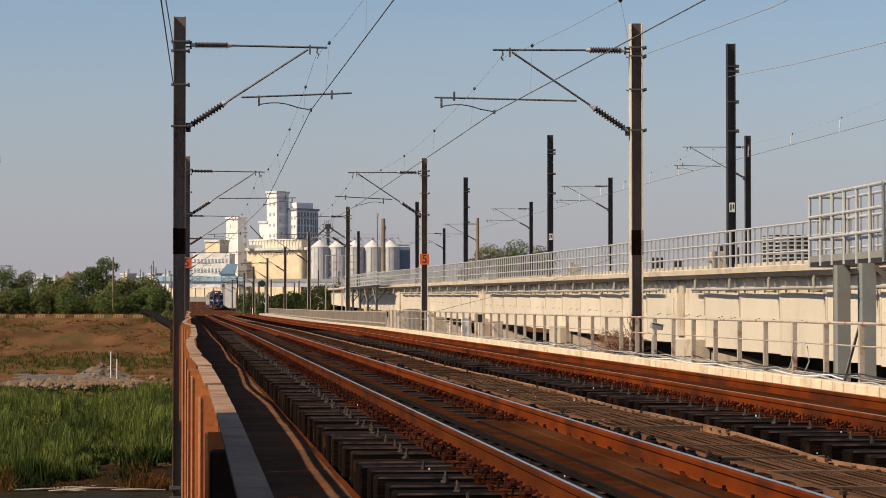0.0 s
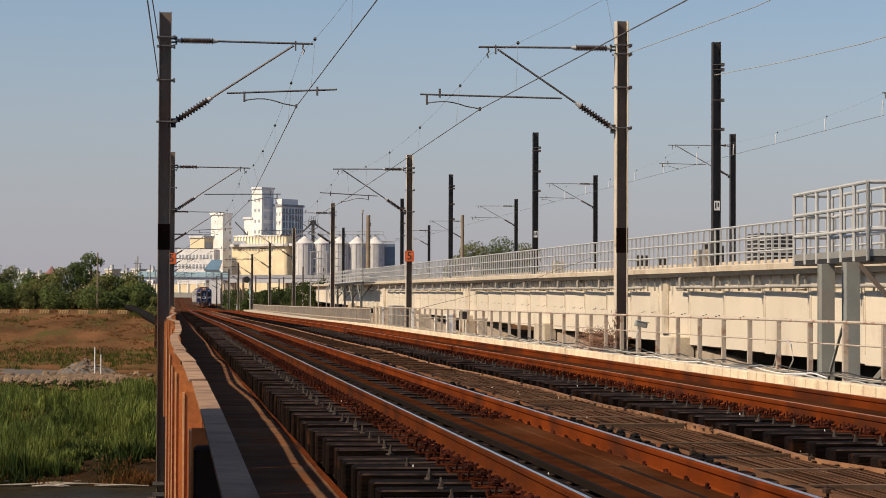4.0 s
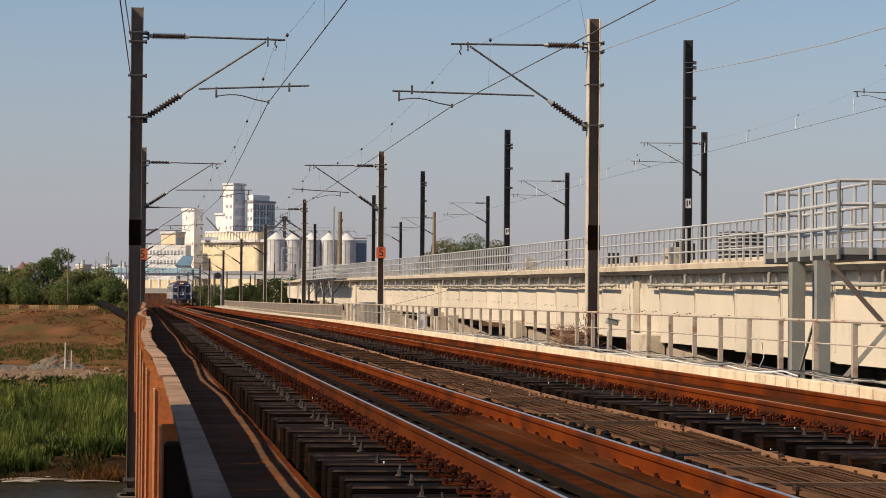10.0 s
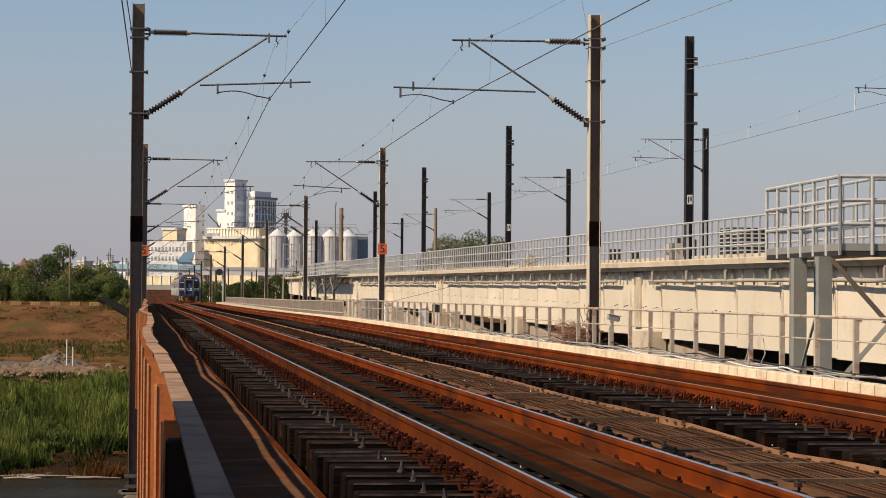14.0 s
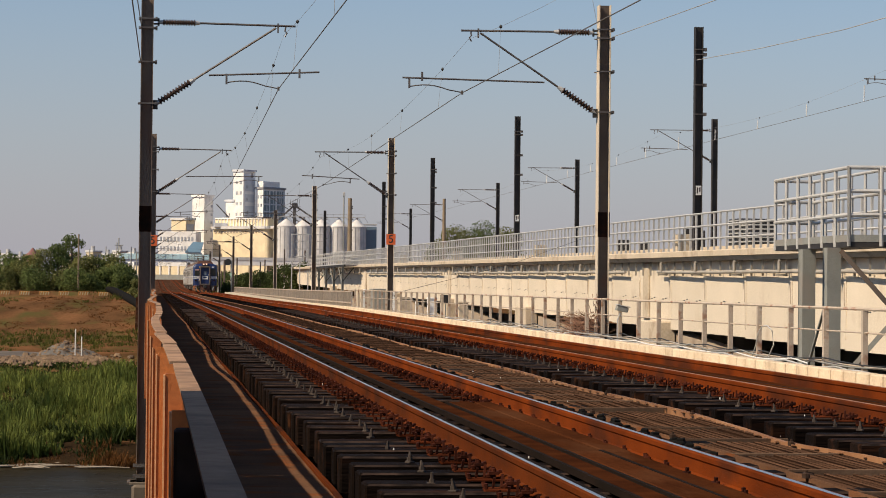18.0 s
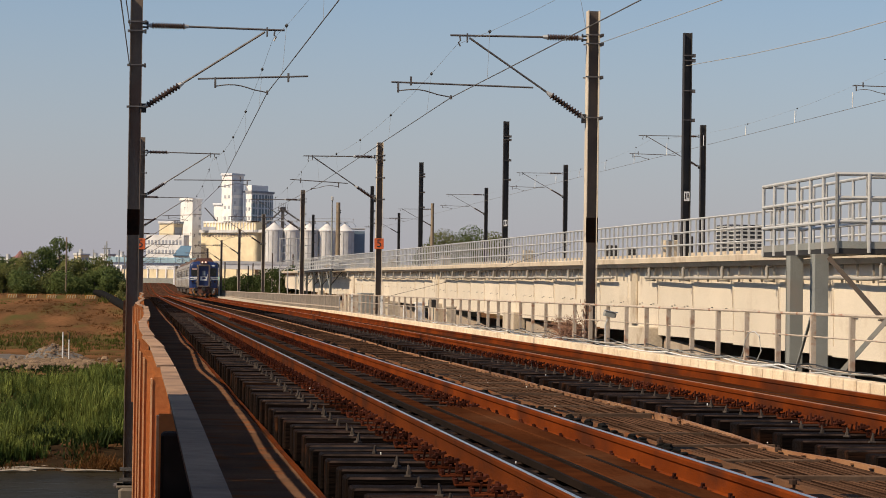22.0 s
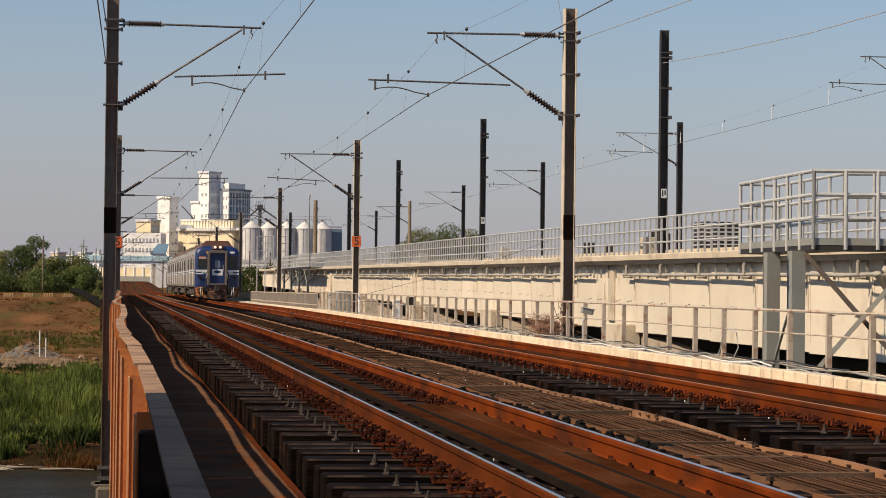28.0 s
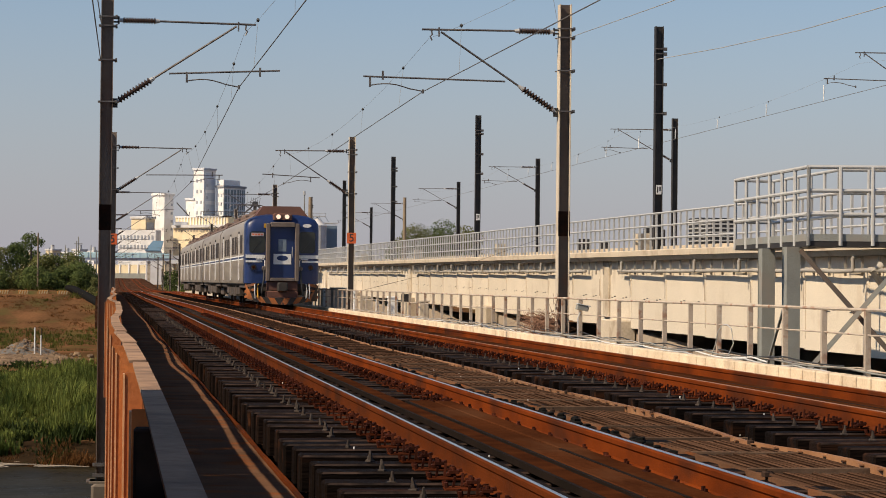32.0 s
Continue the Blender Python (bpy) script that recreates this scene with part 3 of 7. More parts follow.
def side_fence():
    f = thing("side_fence", (0, 0, 0), "orange painted sheet-steel fence with a flat faded top bar", "fence")
    rng = random.Random(4)
    edges = [BACK, -22.0, -14.0, -6.0, 1.2, 8.45] + [8.45 + 2.4 * k for k in range(1, 100)]
    for k, (a, b) in enumerate(zip(edges[:-1], edges[1:])):
        if b > BRIDGE_END:
            break
        wl = 0.024 if k < 5 else 0.032
        dx, dz = rng.uniform(-0.008, 0.008), rng.uniform(-0.008, 0.004)
        st = [(a + 0.005 + (b - a - 0.01) * i / 8, fence_x(a + (b - a) * i / 8) + dx * (i - 4) / 4, dz * i / 8 + 0.006 * wob(a + i * (b - a) / 8, 2, 0.4)) for i in range(9)]
        part("top_bar", Shape().sweep([(-wl, FENCE_TOP - 0.010), (0.032, FENCE_TOP - 0.010), (0.032, FENCE_TOP), (-wl, FENCE_TOP)], st), M_PLANK, f, "flat faded brown top bar")
        # sheet colour darkened in place of shade, so the lit plates stand out
        part("panel", Shape().sweep([(-0.004, -1.0), (0.004, -1.0), (0.004, FENCE_TOP - 0.13), (-0.004, FENCE_TOP - 0.13)], [(y, x + 0.022, 0) for y, x, z in st]), M_SHEET, f, "brown sheet of the fence, darkened as if shaded")
    y = 6.13
    k = 0
    while y < BRIDGE_END:
        w = 0.055 + rng.uniform(-0.008, 0.012)
        top = -0.014 - rng.uniform(0, 0.045)
        post = part("post", Shape().box(-w, 0.015, 0.0, 0.008, -1.6, top), M_ORANGE, f, "orange painted upright plate", at=(fence_x(y), y, FENCE_TOP))
        # lip coloured pale to paint the sunlit edge of the plate
        part("lip", Shape().box(-w - 0.007, -w - 0.0005, -0.004, 0.055, -1.6, top - 0.006), M_LIP, post)
        y += 2.03 + rng.uniform(-0.12, 0.12)
        if y > 120:
            y += 2.0


side_fence()
# dark block fills the dark area beside the near top bar
solid("fence_clamp", Shape().cham(0.055, 0.125, 4.85, 4.93, -1.2, 0.655, 0.006), M_BEAM, "dark block under the fence's top bar", "clamp")


# unseen sheet-steel screen outside the fence, added to shade the near top bar
def add_shade_screen():
    r = thing("unseen_shade_screen", (0, 0, 0), "unseen brown sheet-steel screen added to shade the near fence bar", "platform")
    part("floor_plate", Shape().cham(-0.66, 0.015, -2.0, 1.6, -0.72, -0.68, 0.006), M_SHEET, r)
    part("outer_panel", Shape().box(-0.67, -0.661, -2.0, 5.95, -0.72, 1.62), M_SHEET, r)
    for y in (-1.9, 0.6, 3.2, 5.8):
        part("stanchion", Shape().box(-0.655, -0.60, y, y + 0.05, -0.68, 1.6), M_SHEET, r)
    for y in (-1.5, 1.3):
        part("bracket", Shape().bar((-0.62, y, -0.76), (0.19, y, -1.5), 0.06, 0.06), M_SHEET, r)


add_shade_screen()


# middle walkway of gratings between the tracks
MID = 3.86                # its straight edge; the other one is bent


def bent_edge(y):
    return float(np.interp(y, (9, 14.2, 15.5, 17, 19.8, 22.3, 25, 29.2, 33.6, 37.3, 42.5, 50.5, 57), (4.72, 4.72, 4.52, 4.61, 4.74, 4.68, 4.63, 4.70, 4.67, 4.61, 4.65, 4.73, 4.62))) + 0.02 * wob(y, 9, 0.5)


def middle_walkway():
    w = thing("middle_walkway", (0, 0, 0), "weathered brown grating walkway between the two tracks", "walkway", kind="structure")
    s = Shape()
    for y in (0.40, 0.83):
        s.box(0.03, 0.79, y, y + 0.03, -0.205, -0.186)
    frame_me = fixed(s.mesh("grating"))
    frame_me.materials.append(M_GRATE)
    # end bars coloured paler for the light their tops catch
    ends = fixed(Shape().cham(0.02, 0.80, 0.0, 0.028, -0.205, -0.146, 0.004).mesh("end_bar"))
    ends.materials.append(M_ENDBAR)
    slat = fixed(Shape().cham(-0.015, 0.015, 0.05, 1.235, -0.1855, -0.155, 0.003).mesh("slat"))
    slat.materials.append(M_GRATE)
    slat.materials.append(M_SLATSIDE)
    # sides coloured dark to stand in for shaded gaps between slats
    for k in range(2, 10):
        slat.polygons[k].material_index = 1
    rng = random.Random(8)
    rest = Shape()
    y = 13.30 - 28 * 1.335
    while y < 150:
        if 9.0 < y < 34:
            o = part("grating", frame_me, M_GRATE, w, at=(MID, y, rng.uniform(-0.006, 0.006)))
            o.rotation_euler = (rng.uniform(-0.004, 0.004), rng.uniform(-0.012, 0.012), 0)
            part("end_bar", ends, M_ENDBAR, o, at=(0, rng.uniform(-0.01, 0.01), rng.uniform(-0.008, 0.006)))
            for i in range(13):
                q = part("slat", slat, M_GRATE, o, at=(0.06 + 0.058 * i + rng.uniform(-0.006, 0.006), rng.uniform(-0.01, 0.01), rng.uniform(-0.007, 0.004)))
                q.rotation_euler = (0, 0, rng.uniform(-0.006, 0.006))
        else:
            for i in range(13):
                dx = MID + 0.06 + 0.058 * i
                rest.box(dx - 0.015, dx + 0.015, y + 0.05, y + 1.235, -0.1855 + climb(y), -0.155 + climb(y) + rng.uniform(-0.007, 0.004))
            rest.box(MID + 0.02, MID + 0.80, y, y + 0.03, -0.205 + climb(y), -0.146 + climb(y))
        y += 1.335
    tagged(part("far_slat", rest, M_FARSLAT, w), kind="stuff")
    part("far_grating", Shape().sweep([(MID + 0.02, -0.2), (MID + 0.80, -0.2), (MID + 0.80, -0.155), (MID + 0.02, -0.155)], [(y, 0, climb(y)) for y in stations(150, BRIDGE_END, 6)]), M_GRATE, w)
    for side in (0, 1):
        y = -24.0
        while y < BRIDGE_END:
            prof = [(-0.03, -0.23), (0.024, -0.23), (0.024, -0.138), (-0.03, -0.133)] if side else [(-0.016, -0.22), (0.016, -0.22), (0.016, -0.15), (-0.016, -0.15)]
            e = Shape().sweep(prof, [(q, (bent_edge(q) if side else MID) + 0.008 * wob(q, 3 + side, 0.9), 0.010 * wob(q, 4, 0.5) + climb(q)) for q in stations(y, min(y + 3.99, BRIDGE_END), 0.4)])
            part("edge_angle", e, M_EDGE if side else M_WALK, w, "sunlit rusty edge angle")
            y += 4.0
    cl = fixed(Shape().cham(-0.02, 0.015, -0.03, 0.03, -0.15, -0.118, 0.006).tube([(0, 0, -0.12), (0, 0, -0.104)], 0.009, 6).mesh("cleat"))
    cl.materials.append(M_BEAM)
    for q in stations(9, 70, 3.4):
        for side in (0, 1):
            d = q + rng.uniform(-0.5, 0.5)
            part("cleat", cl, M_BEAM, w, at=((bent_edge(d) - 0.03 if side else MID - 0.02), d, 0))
    # black clips on the outside of the rail beside the walkway, in loose groups
    lump = fixed(Shape().cham(-0.04, 0.04, -0.06, 0.06, -0.16, -0.128, 0.012).cham(-0.025, 0.03, -0.02, 0.03, -0.128, -0.108, 0.006).mesh("rail_clip"))
    lump.materials.append(M_CLAMP)
    y = 9.0
    while y < 60:
        if wob(y, 14, 0.5) > 0.08:
            o = part("rail_clip", lump, M_CLAMP, w, at=(MID - 0.16 + rng.uniform(-0.03, 0.03), y, rng.uniform(-0.02, 0.012)))
            o.rotation_euler = (rng.uniform(-0.2, 0.2), rng.uniform(-0.2, 0.2), rng.uniform(-0.5, 0.5))
        y += rng.uniform(0.24, 0.5)
    # teeth of bent strip along the inside of the crooked edge
    tooth = fixed(Shape().add([(-0.03, 0, -0.15), (0, 0, -0.15), (0, 0.12, -0.15), (-0.03, 0, -0.141), (0, 0, -0.141), (0, 0.12, -0.141)], [(0, 2, 1), (3, 4, 5), (0, 1, 4, 3), (1, 2, 5, 4), (2, 0, 3, 5)]).mesh("tooth"))
    tooth.materials.append(M_EDGE)
    y = 11.0
    while y < 34:
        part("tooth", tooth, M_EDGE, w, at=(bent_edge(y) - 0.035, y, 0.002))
        y += 0.36


middle_walkway()


# ---------------------------------------------------------------- overhead line masts
def cantilever(t, sgn, z, push=False, k=1.0):
    """Arms on a mast at the origin; sgn +1: to the right. z: level of the top tube."""
    def X(v):
        return sgn * v * k
    top = thing_part("top_arm", t)
    part("tube", Shape().tube([(X(0.96), 0, z), (X(2.95), 0, z - 0.02)], 0.021), M_ARM, top, smooth=True)
    part("insulator", insulator((X(0.30), 0, z), (X(0.96), 0, z), 12, 0.068), M_INSUL, top, "brown ribbed porcelain insulator", smooth=True)
    part("bracket", Shape().box(min(X(0.1), X(0.24)), max(X(0.1), X(0.24)), -0.03, 0.03, z - 0.05, z - 0.02).box(min(X(0.1), X(0.24)), max(X(0.1), X(0.24)), -0.03, 0.03, z + 0.02, z + 0.05).tube([(X(0.22), 0, z - 0.08), (X(0.22), 0, z + 0.08)], 0.02, 6), M_BLACK, top)
    for p, q, ra, rb in ((0.22, 0.33, 0.03, 0.05), (0.92, 1.04, 0.055, 0.03)):
        part("end_cap", Shape().tube([(X(p), 0, z), (X(q), 0, z)], [ra, rb], 8), M_GALV, top, smooth=True)
    part("suspension_clamp", Shape().tube([(X(2.76), 0, z), (X(2.74), 0, z - 0.12), (X(2.78), 0, z - 0.16), (X(2.74), 0, z - 0.24)], 0.016, 6), M_ARM, top)
    dia = thing_part("diagonal_arm", t)
    a, b = Vector((X(0.14), 0, z - 1.66)), Vector((X(2.56), 0, z - 0.06))
    d = b - a
    part("tube", Shape().tube([a + d * 0.30, b], 0.021), M_ARM, dia, smooth=True)
    part("insulator", insulator(a + d * 0.04, a + d * 0.30), M_INSUL, dia, "brown ribbed porcelain insulator", smooth=True)
    part("bracket", Shape().box(min(X(0.08), X(0.22)), max(X(0.08), X(0.22)), -0.03, 0.03, z - 1.74, z - 1.56), M_BLACK, dia)
    for p, q, ra, rb in ((0.0, 0.05, 0.03, 0.05), (0.29, 0.335, 0.055, 0.03)):
        part("end_cap", Shape().tube([a + d * p, a + d * q], [ra, rb], 8), M_GALV, dia, smooth=True)
    reg = thing_part("registration_arm", t)
    r0 = a + d * 0.45 + Vector((0, 0, -0.07))
    far, drop, foot = (3.36, 3.2, 2.5) if k > 1 else (4.14, 4.00, 2.92) if push else (3.44, 1.58, 2.62)
    part("tube", Shape().tube([r0 - Vector((0, 0, 0.03)), (X(far), 0, z - (1.00 if push else 0.93))], 0.018), M_ARM, reg, smooth=True)
    part("drop_bracket", Shape().box(X(drop) - 0.02, X(drop) + 0.02, -0.02, 0.02, z - 1.21, z - 1.0), M_ARM, reg)
    st = [(X(drop + (foot - drop) * q), 0, z - 1.18 + 0.05 * math.sin(math.pi * min(1, q * 1.35)) - 0.10 * q ** 2.2) for q in [i / 8 for i in range(9)]]
    part("steady_arm", Shape().tube(st, 0.013, 6), M_ARM, reg, smooth=True)
    part("clamp", Shape().box(X(foot) - 0.02, X(foot) + 0.02, -0.03, 0.03, z - 1.32, z - 1.24), M_ARM, reg)
    part("end_clamp", Shape().box(X(far - 0.4) - 0.02, X(far - 0.4) + 0.02, -0.02, 0.02, z - 1.06, z - 0.88), M_ARM, reg)
    part("clip", Shape().box(X(2.60) - 0.015, X(2.60) + 0.015, -0.02, 0.02, z - 0.16, z + 0.03), M_ARM, top)


def thing_part(name, t):
    ob = new(name)
    ob.empty_display_size = 0.1
    ob.parent = t
    return ob


def insulator(p, q, ribs=11, r=0.075):
    p, q = Vector(p), Vector(q)
    pts, rs = [], []
    for i in range(ribs):
        for s, rad in ((0.05, 0.034), (0.45, r), (0.6, r), (0.95, 0.034)):
            pts.append(p + (q - p) * ((i + s) / ribs))
            rs.append(rad)
    return Shape().tube([p] + pts + [q], [0.03] + rs + [0.03], 10)


def mast(x, y, sgn, z0, first=False, push=False):
    d = rise(y)
    zt = 6.69 + d
    t = thing("line_mast", (x, y, 0), "tall weathered brown steel H-section mast with catenary arms", "mast", "line masts")
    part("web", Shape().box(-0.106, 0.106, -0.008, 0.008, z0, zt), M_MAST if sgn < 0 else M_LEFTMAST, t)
    # right masts: pale flange colour imitates sunlight beside the dark web
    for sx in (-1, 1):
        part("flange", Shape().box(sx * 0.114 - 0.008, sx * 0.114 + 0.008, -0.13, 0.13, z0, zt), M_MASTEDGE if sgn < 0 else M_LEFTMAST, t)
    if first:
        part("scorched_band", Shape().box(-0.105, 0.105, -0.0125, -0.0085, 1.95, 2.46).box(-0.1235, -0.1045, -0.1335, -0.1305, 1.95, 2.46).box(0.1045, 0.1235, -0.1335, -0.1305, 1.95, 2.46), M_BURN, t, "blackened band on the mast")
    for zz in (zt - 0.50, zt - 0.68, zt - 1.36, zt - 2.19):
        part("clamp", Shape().box(-0.17, 0.19, -0.145, -0.118, zz - 0.012, zz + 0.012).box(-0.17, 0.19, 0.118, 0.145, zz - 0.012, zz + 0.012).box(0.16, 0.2, -0.13, 0.13, zz - 0.03, zz + 0.03), M_ARM, t)
    cantilever(t, sgn, zt - 0.56, push)
    part("base_plate", Shape().cham(-0.3, 0.3, -0.3, 0.3, z0 - 0.04, z0, 0.01), M_MAST, t)
    return t


def number_sign(x, y, z, parent):
    p = part("sign_plate", Shape().cham(-0.18, 0.18, -0.004, 0.004, -0.205, 0.205, 0.003), M_SIGN, parent, "orange plate with a black figure 5", at=(x, y, z))
    t = bpy.data.curves.new("figure", "FONT")
    t.body, t.size, t.align_x, t.align_y, t.extrude = "5", 0.43, "CENTER", "CENTER", 0.002
    ob = new("figure", t)
    deps = bpy.context.evaluated_depsgraph_get()
    me = bpy.data.meshes.new_from_object(ob.evaluated_get(deps))
    bpy.data.objects.remove(ob)
    me.materials.clear()
    o = part("figure", me, M_BLACK, p, at=(0, -0.008, 0.0))
    o.rotation_euler = (radians(90), 0, 0)


for i, y in enumerate(MAST_Y):
    z_left = -3.0 if y < BRIDGE_END else -1.3
    for m in (mast(MAST_X[0] + (0.18 if i else 0.0), y, 1, z_left, i == 0, i % 2 == 1), mast(MAST_X[1], y, -1, -0.17 if y < 90 else -0.35 if y < BRIDGE_END else -1.3, i == 0, i % 2 == 0)):
        if i == 1:
            number_sign(0, -0.135, 2.50 if m.location.x < 5 else 2.65, m)

# ---------------------------------------------------------------- wires
def wire(name, pts, r, label, group="overhead wires", m=None):
    return solid(name, Shape().tube(pts, r, 5), m or M_WIRE, label, "wire", group, smooth=True)


def overhead(mx, sgn, ys, base, reach, drop=True, cover=None):
    """reach: the contact wire's distance from the mast line at each of ys."""
    for a, b, ra, rb in zip(ys[:-1], ys[1:], reach[:-1], reach[1:]):
        n = 10
        cat, con = [], []
        for i in range(n + 1):
            q = i / n
            y = a + (b - a) * q
            cat.append((mx + sgn * (2.74 + 0.3 * (ra + (rb - ra) * q - 2.7)), y, base(y) - 0.20 - 2.3 * q * (1 - q)))
            con.append((mx + sgn * (ra + (rb - ra) * q), y, base(y) - 1.285))
        wire("messenger_wire", cat, 0.0032, "thin pale overhead messenger wire", m=M_STRAND)
        wire("contact_wire", con, 0.0095, "thin dark overhead contact wire")
        if drop and a < 130:
            for i in (1, 3, 5, 7, 9):
                d = thing("dropper", con[i], "thin dropper with a round clamp between overhead wires", "wire", "droppers")
                h = cat[i][2] - con[i][2]
                part("strand", Shape().tube([(0, 0, 0), (cat[i][0] - con[i][0], 0, h)], 0.003, 4), M_STRAND, d)
                part("clamp", Shape().tube([(cat[i][0] - con[i][0], 0, h - 0.035), (cat[i][0] - con[i][0], 0, h), (cat[i][0] - con[i][0], 0, h + 0.035)], [0.012, 0.035, 0.012], 8), M_BLACK, d, "black round clamp")
                if cover:
                    part("sleeve", Shape().tube([(0, 0, 0.0), (0.01, 0, min(0.62, h - 0.1))], 0.016, 6), cover, d, "white plastic sleeve")


overhead(MAST_X[0], 1, [4.4] + MAST_Y, lambda y: 6.13 + rise(y), [3.05] + [2.62, 3.12] * 5)
overhead(MAST_X[1], -1, [4.4] + MAST_Y, lambda y: 6.13 + rise(y), [1.81] + [2.92, 2.62] * 5)
for x0, x1, z0, z1 in ((-0.23, -0.42, 6.05, 5.95), (-0.24, -0.34, 5.35, 5.2)):
    wire("feeder_wire", [(x0, 44.9, z0), (x1 * 1.0, 24, z1 - 0.45), (x1, 3, z1)], 0.010, "dark feeder wire beside the masts")
for z0 in (6.05,):
    wire("feeder_wire", [(9.33, y, z0 + rise(y) - 2.0 * q * (1 - q)) for y, q in ((44.9, 0), (35, 0.25), (25, 0.5), (15, 0.75), (4.4, 1))], 0.007, "pale feeder wire beside the masts", m=M_PIPE)
wire("stay_wire", [(9.0, 85.4, 0.5), (14.0, 86.5, 1.75), (17.9, 92.0, 2.9)], 0.007, "black slack cable to the viaduct", m=M_BLACK)


# ---------------------------------------------------------------- viaduct beside the bridge
VX = 18.0
WALL = 0.46


def vtop(y):
    return 2.12 + 0.0032 * (y - 63)


def vbot(y):
    return -0.663 + 0.00635 * (y - 64)


PIERS = [-36.3, -7.3, 21.7, 47.2, 79.7, 108.4, 137.3, 166.3, 195.3, 224.3]
JOINTS = [-28.0, 27.0, 82.0, 137.5, 192.0, 247.0]


def viaduct():
    v = thing("viaduct", (0, 0, 0), "pale concrete railway viaduct with a railed edge", "viaduct", kind="structure")
    part("slab", Shape().sweep([(0, -0.20), (14, -0.20), (14, 0), (0.03, 0), (0, -0.03)], [(y, VX, vtop(y) + 0.008 * wob(y, 3, 0.2)) for y in stations(-30, 330, 2.5)]), M_CONC, v, "weathered concrete slab edge")
    part("soffit", Shape().sweep([(0.16, -0.34), (13, -0.34), (13, -0.204), (0.05, -0.204)], [(y, VX, vtop(y)) for y in stations(-30, 330, 10)]), M_CONC, v)
    hook = Shape().tube([(0.15, 0, 0.0), (0.15, 0, 0.33)], 0.055, 10).tube([(0.14, 0, 0.32), (0.40, 0, 0.40)], 0.055, 10)
    hook.box(0.06, 0.40, -0.03, 0.03, -0.11, -0.06)
    hook = fixed(hook.mesh("downpipe", True))
    hook.materials.append(M_PIPE)
    # panels, each set a little askew so that its far end stands proud of the next
    ribs = [57.9 + 5.06 * k for k in range(-17, 54)]
    for p, q in zip(ribs[:-1], ribs[1:]):
        zt0, zb0 = vtop(p) - 0.344, vbot((p + q) / 2)
        n, f = VX + WALL + 0.035, VX + WALL - 0.035
        vs = [(n, p + 0.012, 0), (VX + 1.0, p + 0.012, 0), (VX + 1.0, q - 0.012, 0), (f, q - 0.012, 0)]
        part("girder_panel", Shape().add([(x, y, z) for z in (zb0, zt0) for x, y, _ in vs], [(0, 3, 2, 1), (4, 5, 6, 7), (0, 1, 5, 4), (1, 2, 6, 5), (2, 3, 7, 6), (3, 0, 4, 7)]), M_GIRDER, v)
        part("rib", Shape().box(f - 0.02, VX + WALL + 0.2, q - 0.10, q + 0.06, zb0 + 0.30, zt0 - 0.55), M_GIRDER, v)
        for dy, dz in ((0.9, 0.0), (1.3, -0.03), (2.6, 0.02), (3.0, -0.02)):
            x = n + (f - n) * dy / 5.06
            part("tie_hole", Shape().box(x - 0.012, x + 0.02, p + dy, p + dy + 0.2, zb0 + 1.06 + dz, zb0 + 1.09 + dz), M_DARK, v)
        if not any(abs(q + 0.3 - j) < 2.6 for j in JOINTS) and -20 < q < 240:
            part("downpipe", hook, M_PIPE, v, at=(VX, q + 0.35, vtop(q) - 0.72))
    part("girder_core", Shape().sweep([(1.0, -0.1), (11, -0.1), (11, 2.0), (1.0, 2.0)], [(-28, VX, vbot(-28) + 0.15), (325, VX, vbot(325) + 0.15)]), M_GIRDER, v)
    for a, b in zip(JOINTS[:-1], JOINTS[1:]):
        part("drain_pipe", Shape().tube([(VX + 0.22, y, vtop(y) - 0.72 + 0.035 * wob(y, 4, 0.5)) for y in stations(a + 2.9, b - 2.7, 1.3)], 0.056, 10), M_PIPE, v, "grey plastic drain pipe under the slab", smooth=True)
        part("end_block", Shape().cham(VX + 0.36, VX + 1.6, b - 0.46, b + 0.46, vbot(b) + 0.3, vtop(b) - 0.36, 0.04), M_CONC, v)
    for y in PIERS:
        part("pier", Shape().cham(VX, VX + 0.62, y - 1.55, y + 1.55, -9, vbot(y) + 0.25, 0.04), M_CONC, v)
        part("pier", Shape().cham(VX + 5.2, VX + 7.4, y - 1.1, y + 1.1, -9, vbot(y) + 0.1, 0.08), M_CONC, v)
        z0 = vbot(y) + 0.02
        vs = [(x, q, z) for x in (VX + 0.63, VX + 1.2) for q, z in ((y - 1.6, -9), (y - 26.0, -9), (y - 26.0, z0 - 1.55), (y - 1.6, z0 - 0.16))]
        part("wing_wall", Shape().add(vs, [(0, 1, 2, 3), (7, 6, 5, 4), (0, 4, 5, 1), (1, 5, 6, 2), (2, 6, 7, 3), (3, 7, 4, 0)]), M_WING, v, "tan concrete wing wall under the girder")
        part("parapet_block", Shape().cham(VX + 0.25, VX + 0.75, y - 3.2, y - 2.5, vtop(y), vtop(y) + 0.60, 0.03), M_CONC, v)
    # wall added to hide sunlit ground, so the gap under the girder stays dark
    part("inner_wall", Shape().box(VX + 4.2, VX + 4.5, -30, 325, -9, -0.9), M_PIER, v, "brown-grey concrete wall added to keep the gap under the viaduct dark")
    # short hangers between slab and pipe, and rust-streaked anchor bars on the panels
    hang = fixed(Shape().box(0.30, 0.36, -0.02, 0.02, -0.84, -0.345).mesh("hanger"))
    hang.materials.append(M_PIPE)
    streak = fixed(Shape().box(WALL - 0.062, WALL - 0.048, -0.03, 0.03, -0.62, 0.0).mesh("anchor_bar"))
    streak.materials.append(M_WING)
    y = 20.0
